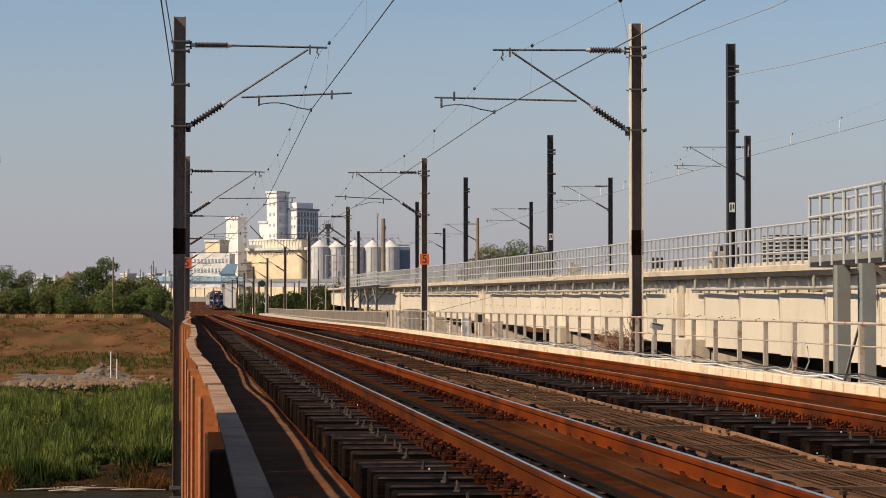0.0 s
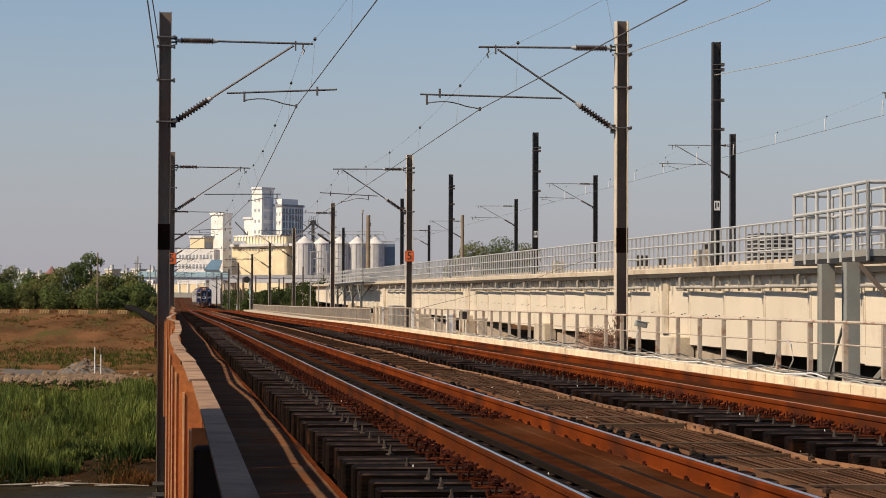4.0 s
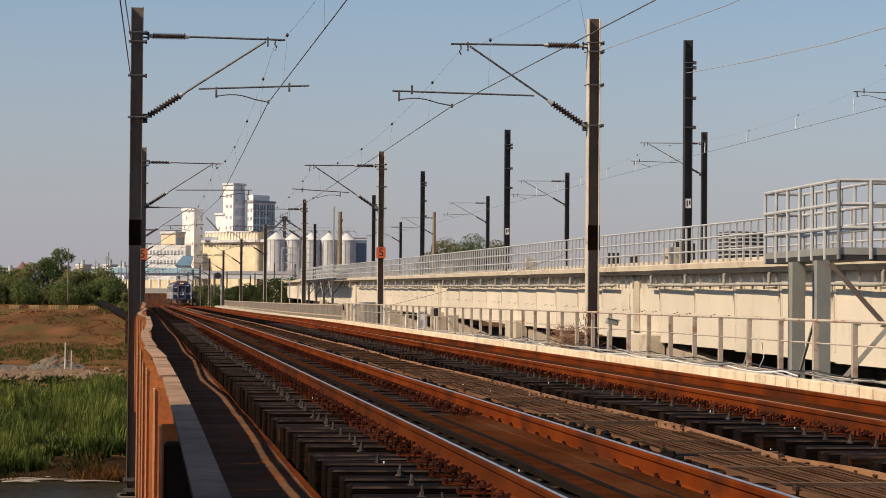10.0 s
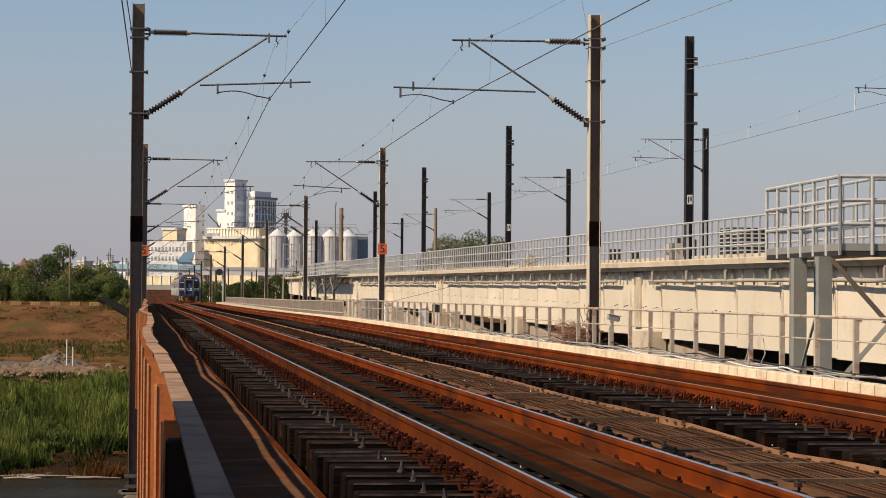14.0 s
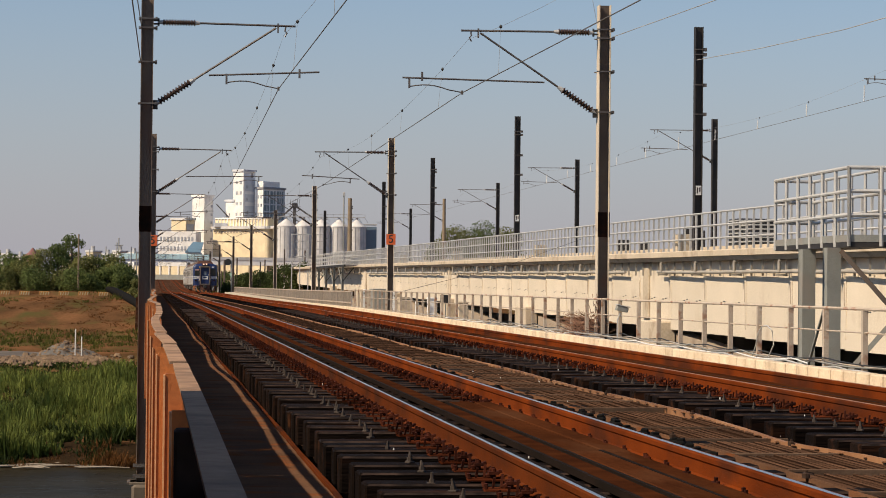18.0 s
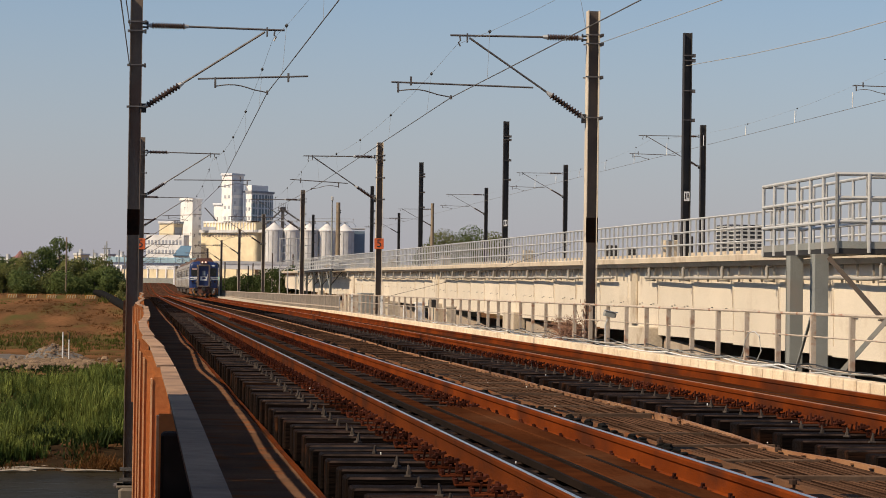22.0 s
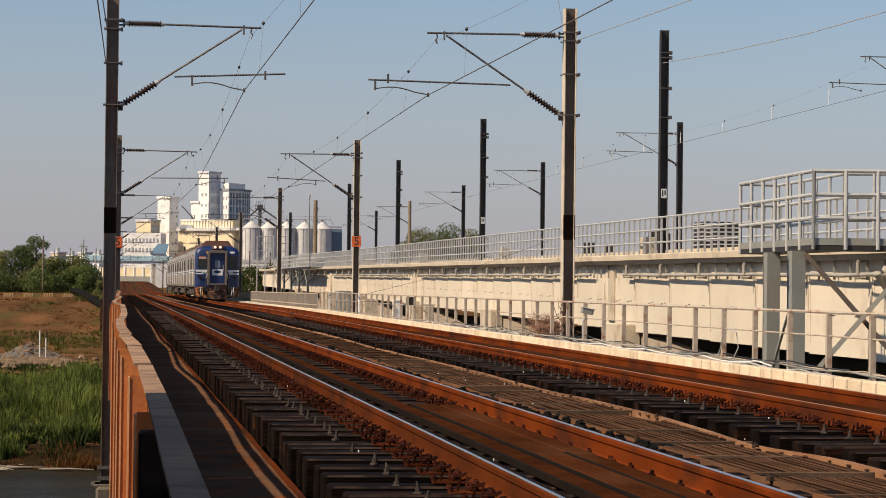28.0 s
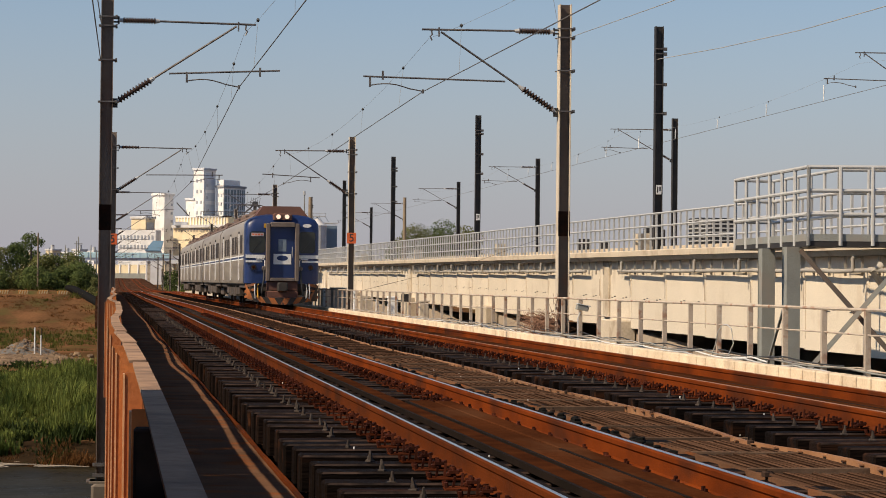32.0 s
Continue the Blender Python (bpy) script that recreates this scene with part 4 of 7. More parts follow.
    while y < 150:
        part("hanger", hang, M_PIPE, v, at=(VX, y, vtop(y)))
        y += 1.27
    for q in ribs:
        if 20 < q < 150:
            part("anchor_bar", streak, M_WING, v, at=(VX, q + 0.02, vtop(q) - 1.02))
    part("inner_kerb", Shape().sweep([(1.6, 0), (1.9, 0), (1.9, 0.2), (1.6, 0.2)], [(y, VX, vtop(y)) for y in stations(-30, 330, 10)]), M_CONC, v)


viaduct()


def viaduct_railing():
    f = thing("viaduct_railing", (0, 0, 0), "galvanised steel railing with upright bars along the viaduct edge", "railing")
    for h in (1.22, 0.80, 0.38):
        part("rail", Shape().tube([(VX + 0.12, y, vtop(y) + h) for y in stations(-28, 209, 4)], 0.036, 6), M_GALV, f, smooth=True)
    me = fixed(Shape().box(-0.03, 0.03, -0.034, 0.034, 0, 1.22).box(-0.05, 0.05, -0.05, 0.05, 0, 0.015).mesh("post"))
    me.materials.append(M_GALV)
    y = -27.6
    while y < 209:
        part("post", me, M_GALV, f, at=(VX + 0.12, y, vtop(y)))
        y += 0.8


viaduct_railing()


FAR_ROW = [79.2, 117.3, 156.3, 192.9, 228.9, 258.8]


def viaduct_masts():
    for i, y in enumerate((78.6, 119.0, 155.5, 188.6, 221.0, 253.0)):
        steel = M_BROWNMAST if i == 4 else M_DARKMAST
        t = thing("viaduct_mast", (19.55 if i else 19.49, y, 0), "tan concrete mast on the viaduct edge" if i == 4 else "tall near-black steel mast on the viaduct edge", "mast", "viaduct masts")
        zt = 10.3 - 0.0068 * (y - 78)
        z0 = vtop(y)
        if i == 4:
            part("post", Shape().tube([(0, 0, z0), (0, 0, zt)], [0.24, 0.20], 12), steel, t, smooth=True)
        else:
            part("web", Shape().box(-0.125, 0.125, -0.008, 0.008, z0, zt), steel, t)
            for sx in (-1, 1):
                part("flange", Shape().box(sx * 0.135 - 0.01, sx * 0.135 + 0.01, -0.14, 0.14, z0, zt), steel, t)
        for dz in (0.82, 1.0, 2.1, 3.15):
            part("clamp", Shape().box(-0.2, 0.22, -0.17, -0.142, zt - dz - 0.015, zt - dz + 0.015).box(0.16, 0.28, -0.12, 0.0, zt - dz - 0.06, zt - dz + 0.06), M_ARM, t)
        if i in (2, 3, 5):
            continue
        p = part("number_plate", Shape().box(-0.10, 0.10, -0.155, -0.143, z0 + 2.06, z0 + 2.40), M_WPAINT, t, "small white plate with dark marks")
        part("mark", Shape().box(-0.07, -0.02, -0.16, -0.156, z0 + 2.12, z0 + 2.34).box(0.02, 0.07, -0.16, -0.156, z0 + 2.18, z0 + 2.34), M_BLACK, p)
    tan = (4,)
    for i, y in enumerate(FAR_ROW):
        t = thing("viaduct_mast", (30.0, y, 0), "tan concrete mast with catenary arms on the viaduct" if i in tan else "near-black steel mast with catenary arms on the viaduct", "mast", "viaduct masts")
        zt = 9.95 - 0.002 * (y - 117)
        z0 = vtop(y)
        if i in tan:
            part("post", Shape().tube([(0, 0, z0), (0, 0, zt)], [0.2, 0.16], 12), M_BROWNMAST, t, smooth=True)
        else:
            part("web", Shape().box(-0.125, 0.125, -0.008, 0.008, z0, zt), M_DARKMAST, t)
            for sx in (-1, 1):
                part("flange", Shape().box(sx * 0.135 - 0.01, sx * 0.135 + 0.01, -0.14, 0.14, z0, zt), M_DARKMAST, t)
        cantilever(t, -1, zt - (0.62 if i else 0.40), True, 1.2 if i else 1.0)
    overhead(30.0, -1, [42.0] + FAR_ROW, lambda y: 9.33 - 0.002 * (y - 117), [2.9] * 7, cover=M_WPAINT)
    wire("feeder_wire", [(19.4, y, z) for y, z in ((78.6, 9.10), (70, 8.64), (61.3, 8.27), (52, 8.05), (43, 7.98), (34, 8.08))], 0.012, "pale feeder wire along the viaduct masts", m=M_PIPE)


viaduct_masts()


def equipment():
    # louvred cabinets and boxes behind the viaduct railing
    for x, y, w, d, h in ((20.45, 76.6, 0.9, 1.5, 1.25), (20.45, 74.9, 0.9, 1.3, 1.2)):
        c = thing("louvred_cabinet", (x, y, vtop(y)), "grey louvred equipment cabinet on the viaduct", "cabinet", "viaduct cabinets")
        part("body", Shape().cham(0.05, w - 0.05, 0.05, d - 0.05, 0, h - 0.05, 0.02), M_DARK, c)
        for k in range(8):
            part("louvre", Shape().box(0, w, 0, d, 0.06 + k * h / 8.4, 0.06 + k * h / 8.4 + 0.045), M_GALV, c)
    for x, y, w, h in ((20.4, 83.0, 0.5, 0.9), (20.6, 85.0, 0.35, 1.0), (20.5, 97.0, 0.5, 0.75), (20.4, 92.0, 0.3, 0.6)):
        c = thing("equipment_box", (x, y, vtop(y)), "dark equipment box on the viaduct", "box", "viaduct boxes")
        part("body", Shape().cham(0, w, 0, w, 0.12, h, 0.02), M_DARKMAST, c)
        for dx in (0.02, w - 0.08):
            part("leg", Shape().box(dx, dx + 0.06, 0.05, w - 0.05, 0, 0.12), M_GALVD, c)


equipment()


# ---------------------------------------------------------------- service platform
def platform():
    p = thing("service_platform", (0, 0, 0), "grey steel service platform on columns with open railings", "platform")
    A, B, C = Vector((14.80, 52.0, 0)), Vector((14.57, 45.6, 0)), Vector((20.6, 44.6, 0))
    off = 1.0
    A2, B2, C2 = A + Vector((off, 0.2, 0)), B + Vector((off, off, 0)), C + Vector((0, off, 0))
    zf, zt = 1.94, 3.50
    deck = Shape()
    for P, Q, R, S in ((A, B, B2, A2), (B, C, C2, B2)):
        vs = [(v.x, v.y, z) for z in (zf - 0.12, zf) for v in (P, Q, R, S)]
        deck.add(vs, [(0, 3, 2, 1), (4, 5, 6, 7), (0, 1, 5, 4), (1, 2, 6, 5), (2, 3, 7, 6), (3, 0, 4, 7)])
    part("deck", deck, M_DARKMAST, p, "dark steel deck underside")
    for P, Q, gaps, r in ((A, B, 6, 0.043), (B, C, 9, 0.043), (A2, B2, 5, 0.036), (B2, C2, 8, 0.036), (A, A2, 1, 0.04)):
        d = Q - P
        part("toe_board", Shape().bar(P + Vector((0, 0, zf + 0.07)), Q + Vector((0, 0, zf + 0.07)), 0.02, 0.15), M_GALVD, p)
        for h in (zt, zt - 0.50, zt - 1.0):
            part("railing_bar", Shape().tube([P + Vector((0, 0, h)), Q + Vector((0, 0, h))], r, 8), M_GALV, p, smooth=True)
        for i in range(gaps + 1):
            e = P + d * (i / gaps)
            part("railing_post", Shape().tube([e + Vector((0, -0.03, zf - 0.1)), e + Vector((0, -0.03, zt))], r, 8), M_GALV, p, smooth=True)
    for x, y in ((14.69, 49.0), (14.49, 46.5), (16.75, 45.2)):
        part("column", Shape().sweep([(-0.15, -0.17), (0.15, -0.17), (0.15, -0.155), (0.13, -0.155), (0.13, 0.155), (0.15, 0.155), (0.15, 0.17), (-0.15, 0.17), (-0.15, 0.155), (-0.13, 0.155), (-0.13, -0.155), (-0.15, -0.155)], [(-8, x, y), (zf - 0.12, x, y)], axis=2), M_GALVD, p, "grey painted steel column")
    # first brace gets the dark mast colour to paint its shade
    part("brace", Shape().bar((14.6, 46.2, 1.75), (16.7, 45.3, -0.85), 0.10, 0.10), M_MAST, p, "steel brace darkened as if in shade")
    part("brace", Shape().bar((16.7, 45.1, 1.75), (14.6, 46.0, -0.95), 0.10, 0.10), M_GALVD, p)
    part("brace", Shape().bar((14.62, 49.0, -1.2), (14.5, 46.7, 0.9), 0.05, 0.05), M_GALVD, p)
    part("cable_spout", Shape().tube([(17.9, 50.5, 1.5), (17.65, 50.3, 1.32), (17.9, 50.4, 1.05)], 0.09, 8), M_PIPE, p, smooth=True)


platform()


# ---------------------------------------------------------------- fence along the bridge edge
def edge_fence():
    f = thing("edge_fence", (0, 0, 0), "low rust-speckled steel fence along the bridge edge", "fence")
    me = fixed(Shape().box(-0.033, 0.033, -0.004, 0.004, 0, 0.86).box(-0.033, -0.026, 0.004, 0.065, 0, 0.86).box(-0.05, 0.05, -0.03, 0.05, 0, 0.012).mesh("post"))
    me.materials.append(M_RUSTPOST)
    y = 23.6 - 1.62 * 30
    while y < 98:
        part("post", me, M_RUSTPOST, f, at=(8.8, y, -0.17))
        y += 1.62
    for z, r in ((0.695, 0.022), (0.40, 0.012), (-0.02, 0.012)):
        part("rail", Shape().tube([(8.8, q, z - 0.0007 * (q - 40) + 0.006 * wob(q, 5 + z, 0.6)) for q in stations(-28, 98, 1.62)], r, 6), M_RUSTPOST, f)


edge_fence()


def picket_fence():
    f = thing("picket_fence", (0, 0, 0), "grey picket fence along the far bridge edge", "fence")
    me = fixed(Shape().box(-0.02, 0.02, -0.03, 0.03, 0, 0.80).mesh("picket"))
    me.materials.append(M_PICKET)
    y = 98.5
    while y < 236:
        part("picket", me, M_RUSTPOST, f, at=(8.8, y, -0.17 + climb(y)))
        y += 0.42 if y < 160 else 0.6
    for z in (0.60, 0.1):
        part("rail", Shape().sweep([(8.775, -0.03), (8.825, -0.03), (8.825, 0.03), (8.775, 0.03)], [(y, 0, z + climb(y)) for y in stations(98, 236, 6)]), M_RUSTPOST, f)


picket_fence()


def kerb_clutter():
    rng = random.Random(12)
    for k, (r, x, dz, m, y0, y1) in enumerate(((0.014, 8.72, 0.06, M_GALV, 22, 52), (0.011, 8.75, 0.12, M_GALVD, 24, 60), (0.010, 8.77, 0.16, M_BLACK, 26, 58), (0.011, 8.68, 0.03, M_GALVD, 22, 50), (0.011, 8.73, 0.09, M_WPAINT, 29, 66), (0.010, 8.84, 0.12, M_RUSTPOST, 23, 48), (0.011, 8.80, 0.05, M_GALV, 22, 44), (0.012, 8.68, 0.14, M_PIPE, 36, 80))):
        pts = []
        for y in stations(y0, y1, 0.27):
            q = ((y - 23.6 + 0.9 * k) / 3.24) % 1.0
            pts.append((x + 0.08 * wob(y, 20 + k, 0.3), y, -0.15 + dz + 0.10 * (2 * q - 1) ** 2 * (0.3 + 0.7 * abs(wob(y, 33 + k, 0.16)))))
        solid("cable", Shape().tube(pts, r, 6), m, "loose cable slung along the bridge edge", "cable", "edge cables", smooth=True)
    solid("cable_loop", Shape().tube([(8.74, 31.9, -0.06), (8.76, 31.75, 0.12), (8.75, 31.6, 0.30), (8.74, 31.35, 0.40), (8.73, 31.05, 0.42), (8.73, 30.8, 0.36), (8.74, 30.75, 0.15), (8.74, 31.0, -0.02)], 0.009, 6), M_GALV, "bent cable loop tied to the edge fence", "cable", "edge cables", smooth=True)
    # floodlight on the fence
    l = thing("floodlight", (8.72, 41.3, -0.17), "small grey floodlight on a bent bracket at the fence", "floodlight")
    part("bracket", Shape().tube([(0, 0, 0), (0, 0, 0.50), (0.05, 0, 0.62)], 0.014, 6), M_GALV, l)
    hs = part("housing", Shape().cham(-0.11, 0.11, -0.07, 0.07, -0.05, 0.05, 0.015), M_GALVD, l, at=(0.08, 0, 0.70))
    hs.rotation_euler = (0, radians(12), 0)
    vz = part("visor", Shape().cham(-0.12, 0.14, -0.085, 0.085, 0.052, 0.066, 0.005), M_GALV, l, at=(0.08, 0, 0.70))
    vz.rotation_euler = (0, radians(12), 0)
    lz = part("lens", Shape().box(0.111, 0.118, -0.055, 0.055, -0.04, 0.04), M_GLASS, l, at=(0.08, 0, 0.70))
    lz.rotation_euler = (0, radians(12), 0)
    # dry creeper round the mast foot
    s = Shape()
    for i in range(1100):
        a = Vector((rng.gauss(8.92, 0.13), rng.gauss(45.9, 0.8), -0.12 + 0.46 * rng.random() ** 2))
        d = Vector((rng.gauss(0, 0.12), rng.gauss(0, 0.16), rng.gauss(0.02, 0.07)))
        s.bar(a, a + d, 0.006, 0.006)
    for i in range(26):
        a = Vector((9.0 + rng.gauss(0, 0.08), 44.5 + rng.gauss(0, 0.15), rng.uniform(0, 0.55)))
        s.bar(a, a + Vector((rng.gauss(0, 0.05), rng.gauss(0, 0.05), 0.25)), 0.008, 0.008)
    solid("dry_creeper", s, surf("dry_brown_twig", (0.30, 0.16, 0.10), (0.20, 0.105, 0.065), 5, 0.9, 0, 0, 40, vary=0.3, island=True), "tangle of dry brown creeper round the mast foot", "plant", kind="stuff")
    # concrete boxes and cabinets outside the fence
    for x, y, w, d, h, m in ((9.25, 67, 0.3, 0.5, 0.55, M_CONC), (9.2, 74.0, 0.3, 0.4, 0.62, M_WPAINT), (9.2, 92.5, 0.5, 1.6, 0.85, M_GALVD), (9.2, 97.5, 0.5, 1.0, 0.75, M_CONC), (9.25, 83, 0.4, 0.9, 0.55, M_CONC)):
        c = thing("edge_cabinet", (x, y, -0.17), "concrete or grey metal cable box at the bridge edge", "box", "edge boxes")
        part("body", Shape().cham(0, w, 0, d, 0, h, 0.02), m, c)
        part("lid", Shape().cham(-0.02, w + 0.02, -0.02, d + 0.02, h, h + 0.05, 0.012), m, c)
    # white concrete posts behind the fence, and a dark junction box on it
    for y, w, h in ((75.4, 0.11, 0.55), (82.5, 0.13, 0.82), (94.4, 0.14, 0.86), (100.7, 0.13, 0.7), (108.0, 0.13, 0.7)):
        c = thing("marker_post", (8.93, y, -0.17), "short white painted concrete post behind the edge fence", "post", "white posts")
        part("shaft", Shape().cham(0, w, 0, w, 0, h, 0.015), M_WPAINT, c)
        part("mark", Shape().box(0.03, w - 0.03, -0.004, 0.0, h - 0.2, h - 0.12), M_GALVD, c)
    j = thing("junction_box", (8.90, 67.6, -0.17), "dark junction box on a short stand at the edge fence", "box")
    part("stand", Shape().box(0.02, 0.05, 0, 0.03, 0, 0.55), M_GALVD, j)
    part("case", Shape().cham(-0.12, 0.14, -0.02, 0.08, 0.55, 0.80, 0.015), M_DARKMAST, j)
    # bits of litter on the track
    for i in range(22):
        cx, w = rng.choice([(2.6, 0.15), (1.7, 0.25), (4.36, 0.4), (5.6, 0.3)])
        x, y, q = cx + rng.uniform(-w, w), rng.uniform(9, 30), rng.uniform(0.008, 0.018)
        solid("litter", Shape().cham(x, x + q * 0.7, y, y + q, -0.157, -0.150 + q * rng.random(), 0.002), M_WPAINT, "small pale scrap of litter on the sleepers", "litter", "litter")


kerb_clutter()
# ---------------------------------------------------------------- far plant
def block(name, x, y, wl, wr, z0, z1, m, label, left=(), right=(), cap=None, turn=45.0):
    """A building seen on its corner at (x, y): wl along its sunny face, wr along its shaded face.
    left, right: windows as (along, low, width, height)."""
    b = thing(name, (x, y, 0), label, "building")
    b.rotation_euler = (0, 0, radians(turn))
    part("wall", Shape().box(0, wr, 0, wl, z0, z1), m, b)
    if cap:
        part("roof", Shape().cham(-0.35, wr + 0.35, -0.35, wl + 0.35, z1, z1 + 0.7, 0.1), cap, b)
    for a, z, w, h in left:
        win = part("window", Shape().box(-0.12, 0.05, a, a + w, z, z + h), M_WINDOW, b)
    for a, z, w, h in right:
        win = part("window", Shape().box(a, a + w, -0.12, 0.05, z, z + h), M_WINDOW, b)
    return b


M_WINDOW = surf("grey_far_window", (0.46, 0.48, 0.51), (0.40, 0.42, 0.45), 0.3, 0.35, 0, 0, 5)


def plant():
    Y = 720.0
    t = block("elevator_tower", 29.9, Y + 14, 4.5, 5.7, -0.5, 37.0, M_WHITE, "tall white elevator tower with grey recessed panels", [(a, z, 0.7, 1.0) for a in (0.8, 2.6) for z in (22.5, 26, 29.5, 33)], [(a, z, 0.8, 1.0) for a in (1.2,) for z in (23, 27.5, 31.5)], M_GREYWALL)
    for z, h in ((22.2, 3.6), (27.0, 2.6), (30.6, 5.4)):
        part("panel", Shape().box(0.9, 5.3, -0.06, 0.04, z, z + h), M_GREYWALL, t)
    t = block("process_building", 36.4, Y + 14, 3.4, 10.7, -0.5, 31.4, M_WHITE, "white process building with tall grey-blue glazed bays", [(a, z, 0.6, 1.1) for a in (0.6, 1.9) for z in (22.5, 25.5, 28.3)], [], M_ROOFGREY)
    for a, w in ((0.5, 2.3), (3.5, 2.4), (6.7, 1.8), (9.0, 1.3)):
        part("glazed_bay", Shape().box(a, a + w, -0.10, 0.04, 21.5, 30.8), M_BAY, t)
        for z in (23.8, 26.2, 28.6):
            part("floor_band", Shape().box(a, a + w, -0.16, -0.101, z, z + 0.45), M_GREYWALL, t)
        part("mullion", Shape().box(a + w * 0.48, a + w * 0.48 + 0.22, -0.15, -0.101, 21.5, 30.8), M_WHITE, t)
    part("penthouse", Shape().box(0.2, 8.2, 0.2, 3.0, 32.1, 33.9), M_WHITE, t)
    block("mill_building", 17.3, Y + 16, 5.4, 4.2, -0.5, 28.6, M_WHITE, "white windowless mill block with one column of openings", [], [(3.0, z, 0.8, 0.8) for z in (14.5, 17.2, 19.8, 22.4, 25.2)], M_WHITE)
    block("annex_building", 26.9, Y + 17, 3.6, 3.0, -0.5, 27.2, M_WHITE, "small white stair block beside the tower", [], [], M_GREYWALL)
    # cream hall with rounded end
    h = thing("cream_hall", (36.8, Y - 6, 0), "cream round-ended storage hall with a grey eave", "building")
    h.rotation_euler = (0, 0, radians(45))
    def plan(o):
        return [(-o, 23.6), (-o, 1.2 - o)] + [(1.5 - (1.5 + o) * math.cos(radians(a)), 1.2 - (1.5 + o) * math.sin(radians(a))) for a in (15, 35, 55, 75)] + [(1.5, -0.3 - o), (6, -0.3 - o), (6, 23.6)]

    def ring(o, z0, z1):
        n = len(plan(o))
        return Shape().add([(x, y, z) for z in (z0, z1) for x, y in plan(o)], [tuple(reversed(range(n))), tuple(range(n, 2 * n))] + [(i, (i + 1) % n, n + (i + 1) % n, n + i) for i in range(n)])
    part("wall", ring(0, -0.5, 17.9), M_CREAM, h)
    part("eave", ring(0.9, 17.9, 18.8), M_SILO, h, "grey metal eave")
    part("upper_wall", ring(-1.0, 18.8, 21.2), M_CREAM, h)
    part("parapet", ring(-0.7, 21.2, 21.6), M_WHITE, h)
    for k in range(16):
        part("vent", Shape().box(-0.15, 0.02, 1.8 + 1.35 * k, 2.5 + 1.35 * k, 16.6, 17.3), M_RUSTPOST, h)
        part("pilaster", Shape().box(0.75, 0.99, 1.8 + 1.35 * k, 2.05 + 1.35 * k, 18.8, 21.2), M_WHITE, h)
    part("roof_wing", Shape().box(0, 8, -5, -1.3, 17.9, 18.8), M_SILO, h)
    block("packing_hall", 11.1, Y + 4, 6.4, 4.2, -0.5, 20.6, M_CREAM, "cream packing hall with rows of windows", [(0.4 + 1.15 * i, z, 0.6, 1.3) for i in range(5) for z in (8.2, 12.0, 15.0)], [(0.5, 16.0, 3.2, 3.4)], M_SILO)
    block("white_annex", 2.4, Y - 8, 6.0, 12.2, -0.5, 16.6, M_WHITE, "low white annex with gridded windows", [], [(0.5 + 1.15 * i, z, 0.55, 1.3) for i in range(10) for z in (7.6, 10.6, 13.6)], turn=-18.0)
    r = thing("blue_shed", (10.2, Y - 50, 0), "shed with a sloping faded blue roof", "building")
    part("roof", Shape().add([(0, 0, 9.4), (4.6, 0, 9.4), (5.6, 6, 12.4), (2.4, 6, 12.4), (0, 0, 9.7), (4.6, 0, 9.7), (5.6, 6, 12.7), (2.4, 6, 12.7)], [(0, 3, 2, 1), (4, 5, 6, 7), (0, 1, 5, 4), (1, 2, 6, 5), (2, 3, 7, 6), (3, 0, 4, 7)]), surf("faded_blue_roof", (0.15, 0.25, 0.34), (0.12, 0.21, 0.29), 0.3, 0.6, 0, 0.05, 4), r)
    part("wall", Shape().box(0.3, 5.0, 0.4, 6, -0.5, 9.4), M_WHITE, r)
    # silos
    for i, x in enumerate((43.2, 48.9, 54.5, 60.2, 65.9)):
        z0 = 19.1
        s = thing("silo", (x * 0.984, Y - 12, 0), "galvanised ribbed grain silo with a conical top", "silo", "grain silos")
        rings = [(0, 0, -0.5 + 0.9 * k) for k in range(22)]
        part("shell", Shape().tube(rings, [3.0 + 0.04 * (k % 2) for k in range(22)], 28), M_SILO, s, smooth=True)
        part("cone", Shape().tube([(0, 0, z0 - 0.7), (0, 0, z0 - 0.4), (0, 0, z0 + 1.75), (0, 0, z0 + 1.95)], [3.12, 3.12, 0.5, 0.4], 28), M_SILO, s, smooth=True)
        part("cap", Shape().tube([(0, 0, z0 + 1.95), (0, 0, z0 + 2.35)], 0.3, 8), M_SILO, s)
        for k in range(6):
            a = radians(200 + 28 * k)
            part("stiffener", Shape().box(3.02 * math.cos(a) - 0.09, 3.02 * math.cos(a) + 0.09, 3.02 * math.sin(a) - 0.09, 3.02 * math.sin(a) + 0.09, -0.5, z0 - 0.7), M_GALV, s)
    c = thing("conveyor_gallery", (39.4, Y - 12, 0), "thin steel conveyor gallery over the silo tops", "conveyor")
    part("walkway", Shape().box(0, 28, -0.6, 0.6, 21.5, 21.7), M_GALV, c)
    for k in range(15):
        part("rail_post", Shape().box(2.0 * k - 0.06, 2.0 * k + 0.06, -0.6, -0.5, 21.7, 22.6), M_GALV, c)
        part("stay", Shape().bar((2.0 * k, 0, 21.5), (2.0 * k + 1.0, 0, 20.0), 0.10, 0.10), M_GALV, c)
    part("handrail", Shape().box(0, 28, -0.6, -0.5, 22.5, 22.6), M_GALV, c)
    e = thing("bucket_elevator", (45.3, Y - 8, 0), "dark steel bucket elevator head with stairs", "machine")
    part("leg", Shape().box(-0.5, 0.5, -0.5, 0.5, -0.5, 25), M_ARM, e)
